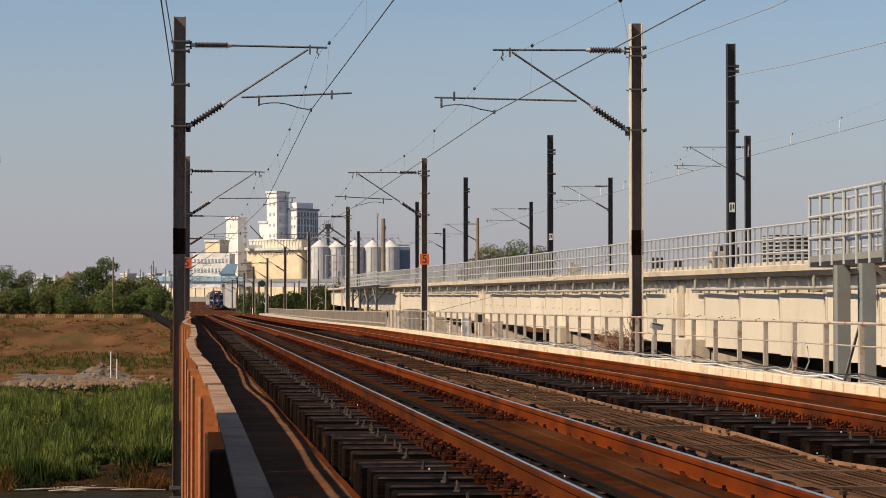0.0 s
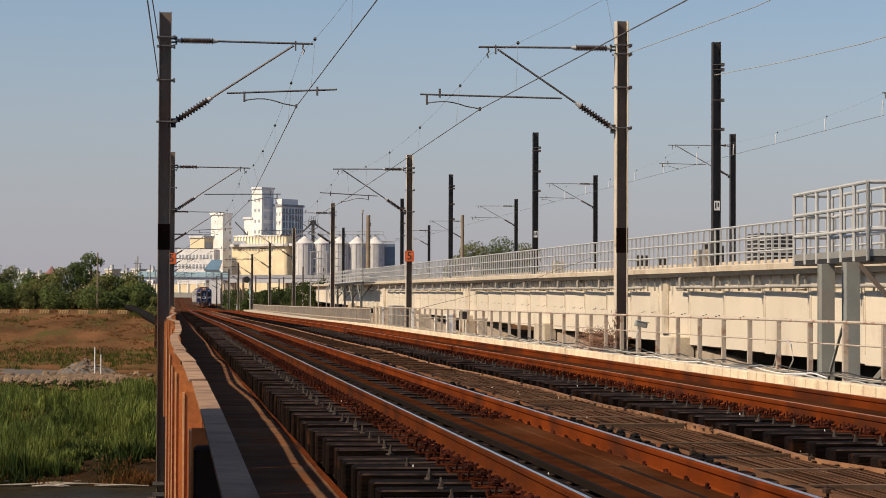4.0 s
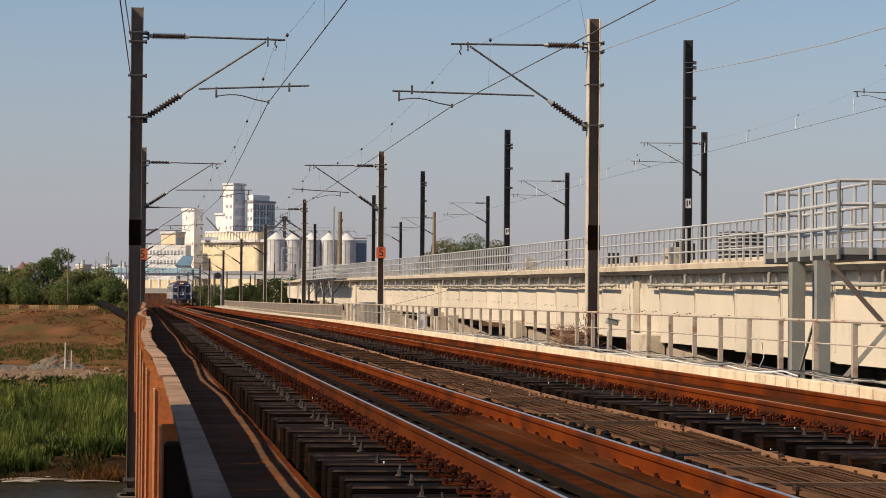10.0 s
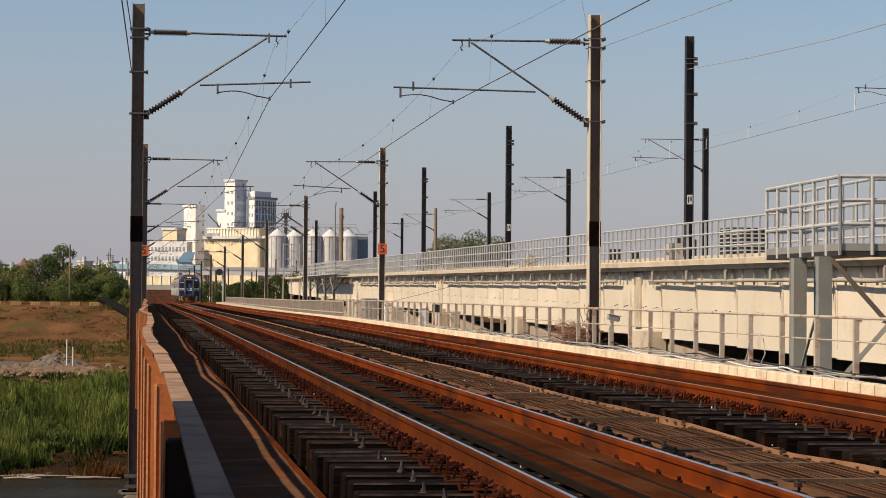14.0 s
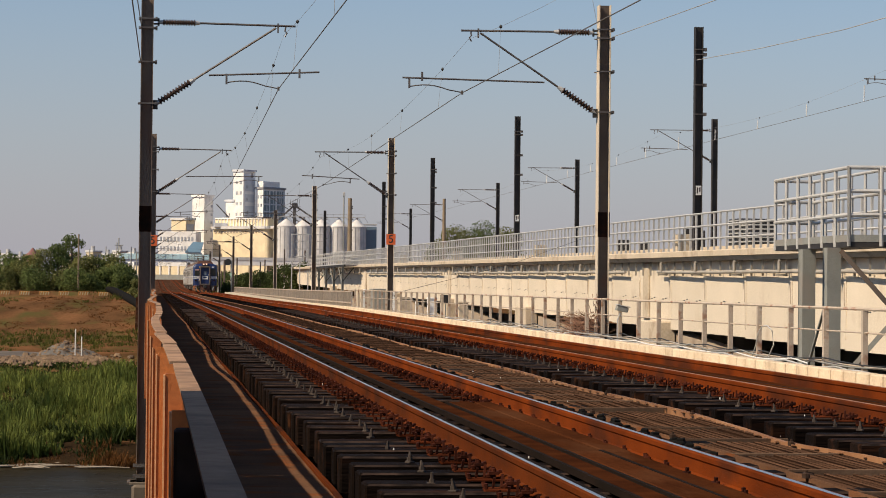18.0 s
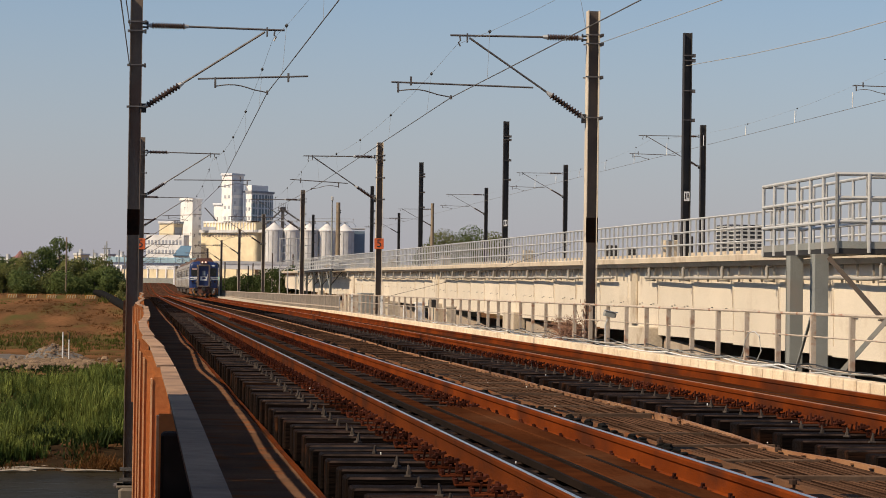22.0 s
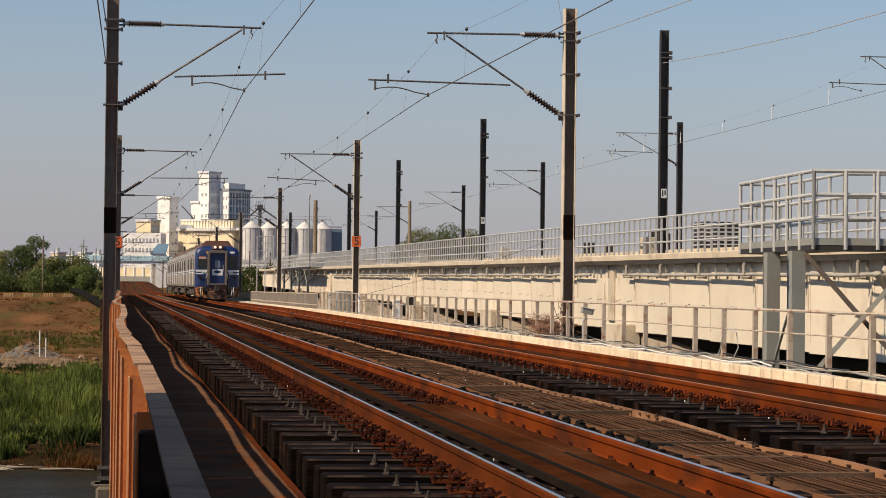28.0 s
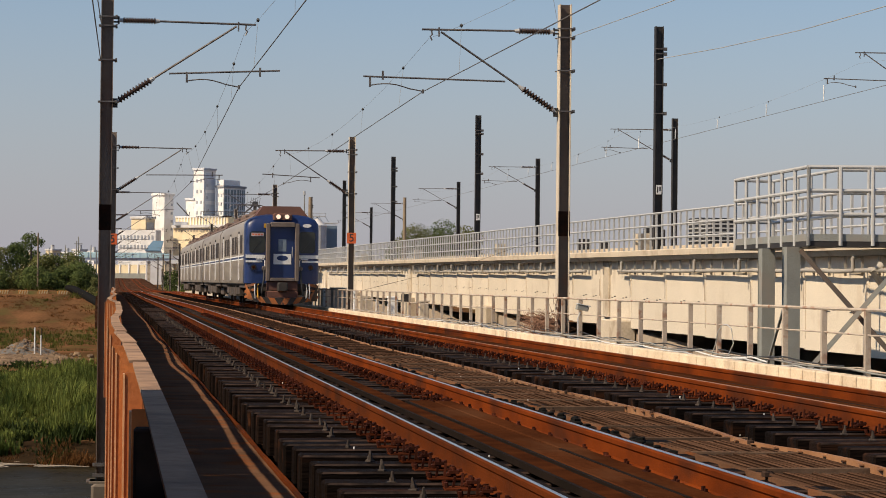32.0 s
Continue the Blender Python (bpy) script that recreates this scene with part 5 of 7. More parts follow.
    part("head", Shape().cham(-0.9, 1.0, -0.6, 0.6, 25, 26.2, 0.3), M_ARM, e)
    for q in range(5):
        part("rail_bar", Shape().bar((-1.5 + 0.7 * q, -0.7, 25.0), (-1.2 + 0.7 * q, -0.7, 27.4), 0.12, 0.12), M_ARM, e)
    part("platform", Shape().box(-1.7, 1.9, -0.8, 0.8, 24.8, 25.0), M_ARM, e)
    for k in range(4):
        part("stair", Shape().bar((-1.6 + 3.2 * (k % 2), -1.0, 18 + 2 * k), (1.6 - 3.2 * (k % 2), -1.0, 20 + 2 * k), 0.25, 0.25), M_ARM, e)
    part("spout", Shape().bar((0.5, -0.4, 25), (8.0, -0.4, 20.0), 0.5, 0.5), M_ARM, e)
    part("spout", Shape().bar((-0.5, -0.4, 25), (-6.0, -0.4, 20.0), 0.5, 0.5), M_ARM, e)
    c = thing("belt_conveyor", (22, Y + 8, 0), "dark inclined belt conveyor between the plant blocks", "conveyor")
    part("belt", Shape().bar((-1.0, 0, 26.0), (4.6, 0, 20.0), 0.35, 0.35), M_ARM, c)
    part("leg", Shape().bar((2.6, 0, 17), (3.2, 0, 23), 0.25, 0.25), M_ARM, c)
    part("deck", Shape().box(-1.6, 2.4, -1, 1, 18.6, 19.8), M_GREYWALL, c)
    b = thing("blue_building", (68.6, Y - 10, 0), "dark blue sheet-clad building with a pale side", "building")
    part("wall", Shape().box(-2.6, 2.8, 0, 6, -0.5, 18.8), M_BLUEWALL, b)
    part("side_wall", Shape().box(-3.6, -2.62, 0.2, 6, -0.5, 19.4), M_GREYWALL, b)
    part("roof", Shape().box(-3.8, 3.0, -0.2, 6.2, 19.4, 19.7), M_SILO, b)
    # pale cyan footbridge over the tracks and the road behind it
    f = thing("cyan_footbridge", (0, 622, 0), "pale cyan painted steel bridge over the tracks", "bridge")
    part("girder", Shape().cham(-8.5, 16.4, 0, 3, 6.9, 8.4, 0.1), M_TEAL, f)
    part("lower_beam", Shape().box(-8.5, 16.4, 0.2, 2.8, 6.1, 6.9), M_GREYWALL, f)
    for k in range(13):
        part("stiffener", Shape().box(-8.2 + 2.0 * k, -8.0 + 2.0 * k, -0.08, 0.0, 6.9, 8.5), M_TEAL, f)
    for x in (-8.0, 0.5, 10.6, 15.8):
        part("pillar", Shape().box(x - 0.4, x + 0.4, 0.5, 2.5, -0.5, 6.1), M_CONC, f)
    w = solid("yard_wall", Shape().box(-19, 18, 0, 1, -0.5, 5.6), M_CREAM, "long cream yard wall beyond the footbridge", "wall", at=(1, 701, 0))
    w.rotation_euler = (0, 0, radians(-30))
    for k in range(11):
        part("pillar", Shape().box(-17 + 3.2 * k, -16.6 + 3.2 * k, -0.3, -0.002, -0.5, 5.7), M_WHITE, w)
    part("plinth", Shape().box(-19, 18, -0.6, -0.31, -0.5, 2.9), M_GALVD, w)
    v = thing("road_viaduct", (0, 640, 0), "far grey concrete road viaduct on round pillars", "viaduct")
    part("girder", Shape().box(16.6, 74, 0, 6, 5.6, 7.0), M_WHITE, v)
    part("parapet", Shape().box(16.6, 74, -0.1, 0.1, 7.0, 7.9), M_SILO, v)
    for k in range(11):
        part("pillar", Shape().tube([(18 + 5.2 * k, 3, -0.5), (18 + 5.2 * k, 3, 5.6)], 0.5, 10), M_CONC, v, smooth=True)
    for x, y, wl, wr, z, m, lab in ((-56, 900, 7, 9, 10.5, M_GREYWALL, "far grey flat-roofed house"), (-50, 880, 5, 4, 9.4, M_WHITE, "far white flat-roofed house"), (-74, 920, 5, 5, 13, M_WHITE, "far white block of flats"), (-12, 900, 4, 4, 12.2, M_WHITE, "far white house beyond the trees"), (-24, 950, 4, 5, 12.8, M_CREAM, "far cream house beyond the trees"), (-18, 960, 5, 4, 11.6, M_GREYWALL, "far grey house beyond the trees"), (-7, 980, 4, 6, 12.6, M_WHITE, "far white block beyond the trees"), (-34, 970, 6, 6, 12.0, M_CREAM, "far cream block beyond the trees")):
        b = block("house", x, y, wl, wr, -0.5, z, m, lab, [(0.8 + 2.2 * i, zz, 1.2, 1.3) for i in range(3) for zz in (z - 2.4, z - 5.4)], [(0.8 + 2.2 * i, zz, 1.2, 1.3) for i in range(3) for zz in (z - 2.4, z - 5.4)], M_SILO)
        part("water_tank", Shape().tube([(2, 2, z + 0.7), (2, 2, z + 2.4)], 0.8, 10), M_GALV, b)
    d = thing("temple_roof", (-36, 700, -1.2), "dark reddish curved temple roof above the trees", "building")
    part("roof", Shape().tube([(0, 0, 8.0), (0, 0, 9.6), (0, 0, 10.4), (0, 0, 12.0)], [3.6, 2.8, 1.4, 0.15], 6), surf("dull_red_roof_tile", (0.22, 0.10, 0.09), (0.16, 0.08, 0.08), 0.5, 0.8, 0, 0.1, 5), d)
    part("wall", Shape().box(-2.6, 2.6, -2, 2, -0.5, 8.0), M_CREAM, d)


plant()


# ---------------------------------------------------------------- lineside
def lineside():
    s = thing("signal_post", (9.75, 285, land(9.75, 285)), "lineside signal with a round black board and a pale disc", "signal")
    part("post", Shape().tube([(0.45, 0, 0), (0.45, 0, 4.7)], 0.09, 8), M_GALV, s, smooth=True)
    part("bracket", Shape().box(0, 0.45, -0.1, -0.04, 4.40, 4.52), M_GALV, s)
    part("board", Shape().tube([(0, -0.2, 4.46), (0, -0.12, 4.46)], 0.42, 20), M_BLACK, s, smooth=True)
    part("disc", Shape().tube([(0.48, -0.2, 2.84), (0.48, -0.13, 2.84)], 0.25, 20), surf("pale_green_disc", (0.40, 0.70, 0.58), (0.35, 0.62, 0.5), 4, 0.5, 0, 0, 40), s)
    part("disc_centre", Shape().tube([(0.48, -0.23, 2.84), (0.48, -0.201, 2.84)], 0.11, 12), M_WPAINT, s)
    rng = random.Random(5)
    for i, (x, y) in enumerate(((10.9, 285), (10.6, 322), (10.9, 335), (11.2, 372), (12.0, 410), (10.6, 455), (-1.4, 470), (14.2, 292), (17.2, 290), (15.2, 300), (20.0, 292), (11.0, 350), (11.4, 430), (10.9, 480))):
        h = 3.6 + 2.2 * rng.random()
        p = thing("lineside_post", (x, y, land(x, y)), "slim grey lineside post with a white painted foot", "post", "lineside posts")
        part("shaft", Shape().tube([(0, 0, 0), (0, 0, h)], 0.09, 8), M_MAST, p, smooth=True)
        part("foot", Shape().tube([(0, 0, 0.3), (0, 0, 1.3)], 0.11, 8), M_WPAINT, p, smooth=True)
    g = thing("steel_gantry", (16.4, 262, 0), "galvanised pipe gantry at the far end of the viaduct", "gantry")
    for i in range(5):
        part("post", Shape().box(0.95 * i - 0.06, 0.95 * i + 0.06, -0.06, 0.06, -0.4, 6.6), M_GALV, g)
    for z in (3.0, 3.9, 4.8, 5.7, 6.5):
        part("rail", Shape().box(-0.1, 3.9, 0.062, 0.14, z, z + 0.11), M_GALV, g)
    for i in range(4):
        part("brace", Shape().bar((0.95 * i, 0.2, 3.0), (0.95 * i + 0.95, 0.2, 4.8), 0.06, 0.06), M_GALV, g)
    d = thing("viaduct_gallery", (0, 0, 0), "galvanised walkway on dark braced legs beside the far viaduct", "walkway")
    part("deck", Shape().box(16.8, 17.5, 196, 238, 2.56, 2.66), M_GALV, d)
    part("soffit_beam", Shape().box(16.86, 17.0, 196, 238, 2.38, 2.558), M_DARKMAST, d)
    for x in (16.82, 17.46):
        for h in (0.35, 0.72, 1.08):
            part("handrail", Shape().box(x - 0.025, x + 0.025, 196, 238, 2.66 + h - 0.03, 2.66 + h + 0.03), M_GALV, d)
        for k in range(15):
            part("rail_post", Shape().box(x - 0.03, x + 0.03, 196.1 + 2.98 * k, 196.18 + 2.98 * k, 2.66, 3.70), M_GALV, d)
    for k in range(5):
        y = 198 + 9.4 * k
        part("leg", Shape().hbeam(16.93, y, -5.5, 2.38, 0.2, 0.2), M_GALVD, d)
        part("brace", Shape().bar((16.93, y - 0.12, 1.1), (17.9, y - 0.12, 2.3), 0.08, 0.08), M_DARKMAST, d)
        part("brace", Shape().bar((16.93, y + 0.12, 0.6), (16.93, y + 4.6, 2.3), 0.07, 0.07), M_GALVD, d)
    p = thing("relay_pole", (19.2, 224, vtop(224)), "slim grey pole with a small lamp beside the tan mast", "pole")
    part("shaft", Shape().tube([(0, 0, 0), (0, 0, 7.0)], [0.09, 0.06], 8), M_GALVD, p, smooth=True)
    part("lamp_head", Shape().cham(-0.12, 0.12, -0.12, 0.12, 7.0, 7.4, 0.03), M_GALV, p)
    p = thing("utility_pole", (-9.0, 286, -0.45), "brown wooden utility pole on the embankment", "pole", "utility poles")
    part("shaft", Shape().tube([(0, 0, 0), (0, 0, 7.2)], [0.13, 0.09], 8), M_BROWNMAST, p, smooth=True)
    p = thing("utility_pole", (-4.6, 330, -0.45), "dark utility pole with a short crossarm", "pole", "utility poles")
    part("shaft", Shape().tube([(0, 0, 0), (0, 0, 7.6)], [0.12, 0.08], 8), M_GALVD, p, smooth=True)
    part("crossarm", Shape().box(-0.6, 0.6, -0.05, 0.05, 6.5, 6.6), M_GALVD, p)
    for x, y, h in ((-6.2, 420, 8.5), (-3.4, 400, 7.4), (-2.6, 430, 7.0), (-8.6, 440, 8.0), (-12, 450, 7.6)):
        p = thing("utility_pole", (x, y, -0.45), "far thin grey utility pole", "pole", "utility poles")
        part("shaft", Shape().tube([(0, 0, 0), (0, 0, h)], [0.13, 0.09], 8), M_GALVD, p, smooth=True)
    # striped barriers along the top of the embankment
    M_BARRIER = surf("faded_yellow_white_paint", (0.52, 0.44, 0.28), (0.44, 0.36, 0.22), 3, 0.8, 0, 0, 30)
    ora = surf("orange_barrier_plastic", (0.40, 0.20, 0.04), (0.30, 0.14, 0.03), 3, 0.7, 0, 0, 30)
    for k in range(11):
        x = -25.2 + 2.36 * k
        b = thing("road_barrier", (x, 276.5, land(x, 276.5)), "low orange and white striped road barrier", "barrier", "road barriers")
        part("body", Shape().cham(0, 1.25, 0, 0.3, -0.1, 0.46, 0.05), ora, b)
        for j in range(4):
            a = 0.12 + 0.3 * j
            part("stripe", Shape().add([(a, -0.01, 0.02), (a + 0.12, -0.01, 0.02), (a + 0.22, -0.01, 0.42), (a + 0.1, -0.01, 0.42), (a, 0.0, 0.02), (a + 0.12, 0.0, 0.02), (a + 0.22, 0.0, 0.42), (a + 0.1, 0.0, 0.42)], [(0, 1, 2, 3), (7, 6, 5, 4), (0, 4, 5, 1), (1, 5, 6, 2), (2, 6, 7, 3), (3, 7, 4, 0)]), M_BARRIER, b)
    solid("drain_pipe", Shape().tube([(-5.2, 280.5, -0.12), (-4.4, 278.5, -0.30), (-3.0, 272, -0.95), (-1.55, 264, -1.65), (-0.6, 259, -2.2)], [0.34, 0.46, 0.50, 0.50, 0.48], 12), M_CLAMP, "thick dark drain pipe lying on the bank", "pipe", smooth=True)
    # white standpipe by the gravel
    zz = land(-5.7, 176)
    p = thing("standpipe", (-5.7, 176, zz), "pair of thin white upright pipes by the gravel heap", "pipe")
    part("pipe", Shape().tube([(0, 0, 0), (0, 0, 2.35)], 0.055, 8), M_WPAINT, p, smooth=True)
    part("pipe", Shape().tube([(0.48, 0, 0), (0.48, 0, 1.75)], 0.05, 8), M_WPAINT, p, smooth=True)
    part("elbow", Shape().tube([(0.48, 0, 1.75), (0.5, 0, 2.3), (0.3, 0, 2.42)], 0.025, 6), M_DARKMAST, p, smooth=True)
    # gravel heap
    g = Shape()
    cx, cy = -6.55, 181.0
    n, m = 72, 30
    for j in range(m + 1):
        for i in range(n):
            a, r = 2 * math.pi * i / n, j / m
            x, y = cx + 3.2 * r * math.cos(a) * (1 + 0.15 * wob(a * 3, 2)), cy + 4.0 * r * math.sin(a)
            z = land(x, y) - 0.08 + 1.30 * max(0, 1 - r * 1.02) ** 1.15 + (0.22 * noise.noise(Vector((x * 1.5, y * 1.0, 0))) + 0.16 * noise.noise(Vector((x * 4.5, y * 3.0, 2)))) * (1 - 0.4 * r)
            g.v.append((x, y, z))
    g.f = [(j * n + i, j * n + (i + 1) % n, (j + 1) * n + (i + 1) % n, (j + 1) * n + i) for j in range(m) for i in range(n)]
    solid("gravel_heap", g, surf("grey_gravel", (0.15, 0.137, 0.122), (0.085, 0.078, 0.072), 0.9, 0.95, 0, 0.9, 6.0), "heap of grey gravel on the river bank", "gravel", kind="stuff", smooth=True)
    sp = Shape()
    for j in range(13):
        for i in range(31):
            x, y = -14.5 + 10.5 * i / 30, 173 + 20 * j / 12
            edge = min(i, 30 - i, 2.5 * j, 2.5 * (12 - j)) / 9 + 0.5 * noise.noise(Vector((x * 0.3, y * 0.2, 6)))
            sp.v.append((x, y, land(x, y) + 0.10 + 0.10 * noise.noise(Vector((x * 1.3, y * 1.1, 1))) - 0.5 * max(0, 0.45 - edge)))
    sp.f = [(j * 31 + i, j * 31 + i + 1, (j + 1) * 31 + i + 1, (j + 1) * 31 + i) for j in range(12) for i in range(30)]
    solid("gravel_spread", sp, surf("tan_grey_gravel", (0.125, 0.103, 0.08), (0.08, 0.066, 0.052), 0.5, 0.95, 0, 0.8, 7.0), "flat spread of tan-grey gravel round the heap", "gravel", kind="stuff", smooth=True)
    st = Shape()
    for i in range(2200):
        x, y = rng.gauss(-7.4, 2.3), 172.5 + rng.gauss(0, 3.4)
        r = 0.05 + 0.24 * rng.random() ** 3
        z = land(x, y)
        st.tube([(x - r, y, z + r * 0.2), (x - r * 0.4, y, z + r * 0.5), (x + r * 0.5, y, z + r * 0.45), (x + r, y, z + r * 0.2)], [r * 0.3, r * 0.9, r * 0.8, r * 0.25], 6)
    for i in range(700):
        r0, a0 = rng.random() ** 0.7, rng.uniform(0, 6.283)
        x, y = cx + 3.0 * r0 * math.cos(a0), cy + 3.8 * r0 * math.sin(a0)
        r = 0.04 + 0.10 * rng.random() ** 2
        z = land(x, y) - 0.08 + 1.30 * max(0, 1 - r0) ** 1.15
        st.tube([(x - r, y, z + r * 0.2), (x - r * 0.4, y, z + r * 0.6), (x + r * 0.5, y, z + r * 0.5), (x + r, y, z + r * 0.2)], [r * 0.3, r * 0.9, r * 0.8, r * 0.25], 6)
    solid("rubble", st, surf("tan_rubble_stone", (0.25, 0.17, 0.10), (0.18, 0.12, 0.075), 1.5, 0.9, 0, 0.3, 12, vary=0.3, island=True), "scattered tan and grey rubble stones", "rubble", kind="stuff")
    for i in range(15):
        x = rng.uniform(-11, 0.3)
        y = 88.3 + rng.uniform(-0.5, 1.6)
        a = rng.uniform(-0.25, 0.25)
        L = rng.uniform(0.5, 2.4)
        z = max(-6.33, land(x, y)) + 0.04
        solid("driftwood", Shape().tube([(x, y, z), (x + L * 0.5, y + a * L * 0.5, z + 0.05 * rng.random()), (x + L, y + a * L, z)], [0.035, 0.05, 0.02], 6), surf_wood, "bleached driftwood stick on the river bank", "driftwood", "driftwood")


surf_wood = surf("bleached_driftwood", (0.34, 0.29, 0.23), (0.26, 0.22, 0.17), 3, 0.85, 0, 0.2, 30, vary=0.25)
lineside()


# ---------------------------------------------------------------- plants
def leaf_mat(name, a, b, vary=0.35):
    m = surf(name, a, b, 0.35, 0.7, 0, 0, 4, vary=vary, island=True, spec=0.08)
    n, ln = m.node_tree.nodes, m.node_tree.links
    bsdf = n["Principled BSDF"]
    thin, both = n.new("ShaderNodeBsdfTranslucent"), n.new("ShaderNodeMixShader")
    both.inputs[0].default_value = 0.38
    ln.new(bsdf.inputs["Base Color"].links[0].from_socket, thin.inputs["Color"])
    ln.new(bsdf.outputs[0], both.inputs[1])
    ln.new(thin.outputs[0], both.inputs[2])
    ln.new(both.outputs[0], n["Material Output"].inputs["Surface"])
    return m


M_LEAF = leaf_mat("dark_green_leaves", (0.150, 0.190, 0.060), (0.090, 0.122, 0.042))
M_LEAF2 = leaf_mat("olive_leaves", (0.210, 0.215, 0.075), (0.140, 0.150, 0.055))
M_HEDGE = leaf_mat("deep_green_hedge_leaves", (0.085, 0.110, 0.036), (0.050, 0.070, 0.025))
M_LEAF3 = leaf_mat("yellow_weed_leaves", (0.42, 0.34, 0.05), (0.25, 0.25, 0.05))
M_BARK = surf("grey_brown_bark", (0.15, 0.115, 0.085), (0.10, 0.08, 0.06), 2, 0.9, 0, 0.4, 12)


def leaves(blobs, count, size, rng):
    """Leaf sprays spread over and inside uneven clumps."""
    s = Shape()
    for i in range(count):
        c, r = blobs[i % len(blobs)]
        d = Vector((rng.gauss(0, 1), rng.gauss(0, 1), rng.gauss(0, 0.8) + 0.15)).normalized()
        p = Vector(c) + Vector((d.x * r[0], d.y * r[1], d.z * r[2])) * (0.55 + 0.5 * rng.random() ** 0.6)
        u = Vector((rng.gauss(0, 1), rng.gauss(0, 1), rng.gauss(0, 1))).normalized()
        w = (d + 0.8 * Vector((rng.gauss(0, 1), rng.gauss(0, 1), rng.gauss(0, 1)))).cross(u).normalized()
        u = w.cross(d + u * 0.4).normalized()
        k = size * rng.uniform(0.6, 1.35)
        s.add([p - u * k, p + w * k * 0.45 - u * k * 0.1, p + u * k, p - w * k * 0.45 + u * k * 0.1], [(0, 1, 2, 3)])
    return s


def tree(x, y, h, w, seed, m, label, count=1100, size=0.30, bare=0.25, name="tree"):
    rng = random.Random(seed)
    z0 = land(x, y)
    t = thing(name, (x, y, z0), label, "tree", "embankment trees")
    trunk = Shape().tube([(0, 0, 0), (0.1, 0, h * 0.3), (0.0, 0.1, h * 0.6), (0.05, 0, h * 0.85)], [0.035 * h, 0.028 * h, 0.016 * h, 0.005 * h], 7)
    part("trunk", trunk, M_BARK, t, smooth=True)
    blobs = []
    for i in range(15):
        a = rng.uniform(0, 6.28)
        q = (i + rng.random()) / 15
        zc = h * (bare + (0.94 - bare) * q)
        rr = w * (0.46 * math.sin(math.pi * min(1, 0.25 + 0.68 * q))) * rng.uniform(0.4, 1.0)
        r = w * rng.uniform(0.17, 0.28)
        c = (rr * math.cos(a), rr * math.sin(a), zc)
        blobs.append((c, (r, r, r * 0.8)))
        if i < 7:
            part("limb", Shape().tube([(0.04, 0, h * (0.25 + 0.04 * i)), (c[0] * 0.5, c[1] * 0.5, (h * (0.3 + 0.04 * i) + zc) / 2), c], [0.012 * h, 0.008 * h, 0.003 * h], 5), M_BARK, t)
    part("crown", leaves(blobs, count, size, rng), m, t)
    return t


TREES = [  # x, y, height, width, leaf kind
    (-33, 296, 5.4, 5.4, 0), (-29.6, 294, 5.6, 5.2, 1), (-26.4, 296, 5.4, 5.4, 0), (-23.4, 293, 5.7, 5.4, 0), (-20.8, 295, 5.2, 4.8, 1), (-18.4, 293, 4.4, 4.8, 0), (-16.2, 294, 4.3, 4.8, 0), (-13.8, 292, 5.1, 5.2, 1), (-11.9, 294, 6.0, 4.6, 0), (-10.2, 296, 7.5, 5.0, 0), (-8.3, 293, 4.5, 4.6, 1), (-6.3, 294, 4.2, 4.6, 0), (-4.6, 293, 4.5, 4.4, 1), (-3.1, 292, 3.4, 3.4, 0), (-1.6, 296, 2.4, 2.8, 1)]
rng_t = random.Random(77)
TREES += [(-34 + 1.75 * i + rng_t.uniform(-0.6, 0.6), 286.5 + rng_t.uniform(0, 4), rng_t.uniform(1.8, 3.4), rng_t.uniform(3.8, 5.4), rng_t.choice((0, 0, 1))) for i in range(19)]
for i, (x, y, h, w, k) in enumerate(TREES):
    tree(x, y, h, w, 40 + i, (M_LEAF, M_LEAF2)[k], ("dark green leafy tree on the embankment top", "olive green bushy tree on the embankment top")[k], 3600 if h > 3.9 else 2200, 0.155, 0.06 if h > 3.9 else 0.02)
for i, (x, y, h, w) in enumerate(((11.6, 285, 2.8, 3.0), (13.6, 287, 3.2, 3.4), (15.6, 286, 3.0, 3.4), (17.6, 284, 3.6, 3.2), (19.4, 286, 3.8, 3.2), (10.4, 300, 1.8, 2.4), (12.6, 298, 2.9, 4.0), (21.4, 288, 3.2, 3.6), (14.8, 296, 3.2, 4.0))):
    tree(x, y, h, w, 90 + i, M_HEDGE, "dark green bush beside the railway fence", 1900, 0.14, 0.02, "bush")
for i in range(13):
    tree(17.6 - 0.56 * i, 292 + 11.0 * i, 3.1 + 0.5 * rng_t.random() + 0.03 * i, 3.4 - 0.05 * i, 140 + i, (M_HEDGE, M_LEAF)[i % 3 == 2], "dark green hedge bush beside the railway", 1500, 0.15, 0.02, "bush")
for i, (x, y, h, w) in enumerate(((-4.2, 286, 2.2, 2.8), (-2.9, 286, 2.0, 2.6), (-1.6, 283, 2.0, 2.4), (-0.9, 266, 1.4, 1.8), (-0.4, 261, 1.4, 1.9), (0.1, 256, 1.3, 1.8))):
    tree(x, y, h, w, 200 + i, (M_LEAF, M_HEDGE, M_LEAF2)[i % 3], "leafy bush growing down the embankment slope", 1700, 0.13, 0.0, "bush")
for i, (x, y, h, w) in enumerate(((51.9, 380, 10.9, 8.6), (57.0, 384, 11.4, 9.4), (61.5, 388, 10.6, 8.0), (48.6, 382, 8.6, 5.0))):
    tree(x, y, h, w, 120 + i, (M_LEAF2, M_LEAF)[i % 2], "large leafy tree beyond the viaduct", 9000, 0.17, 0.12)


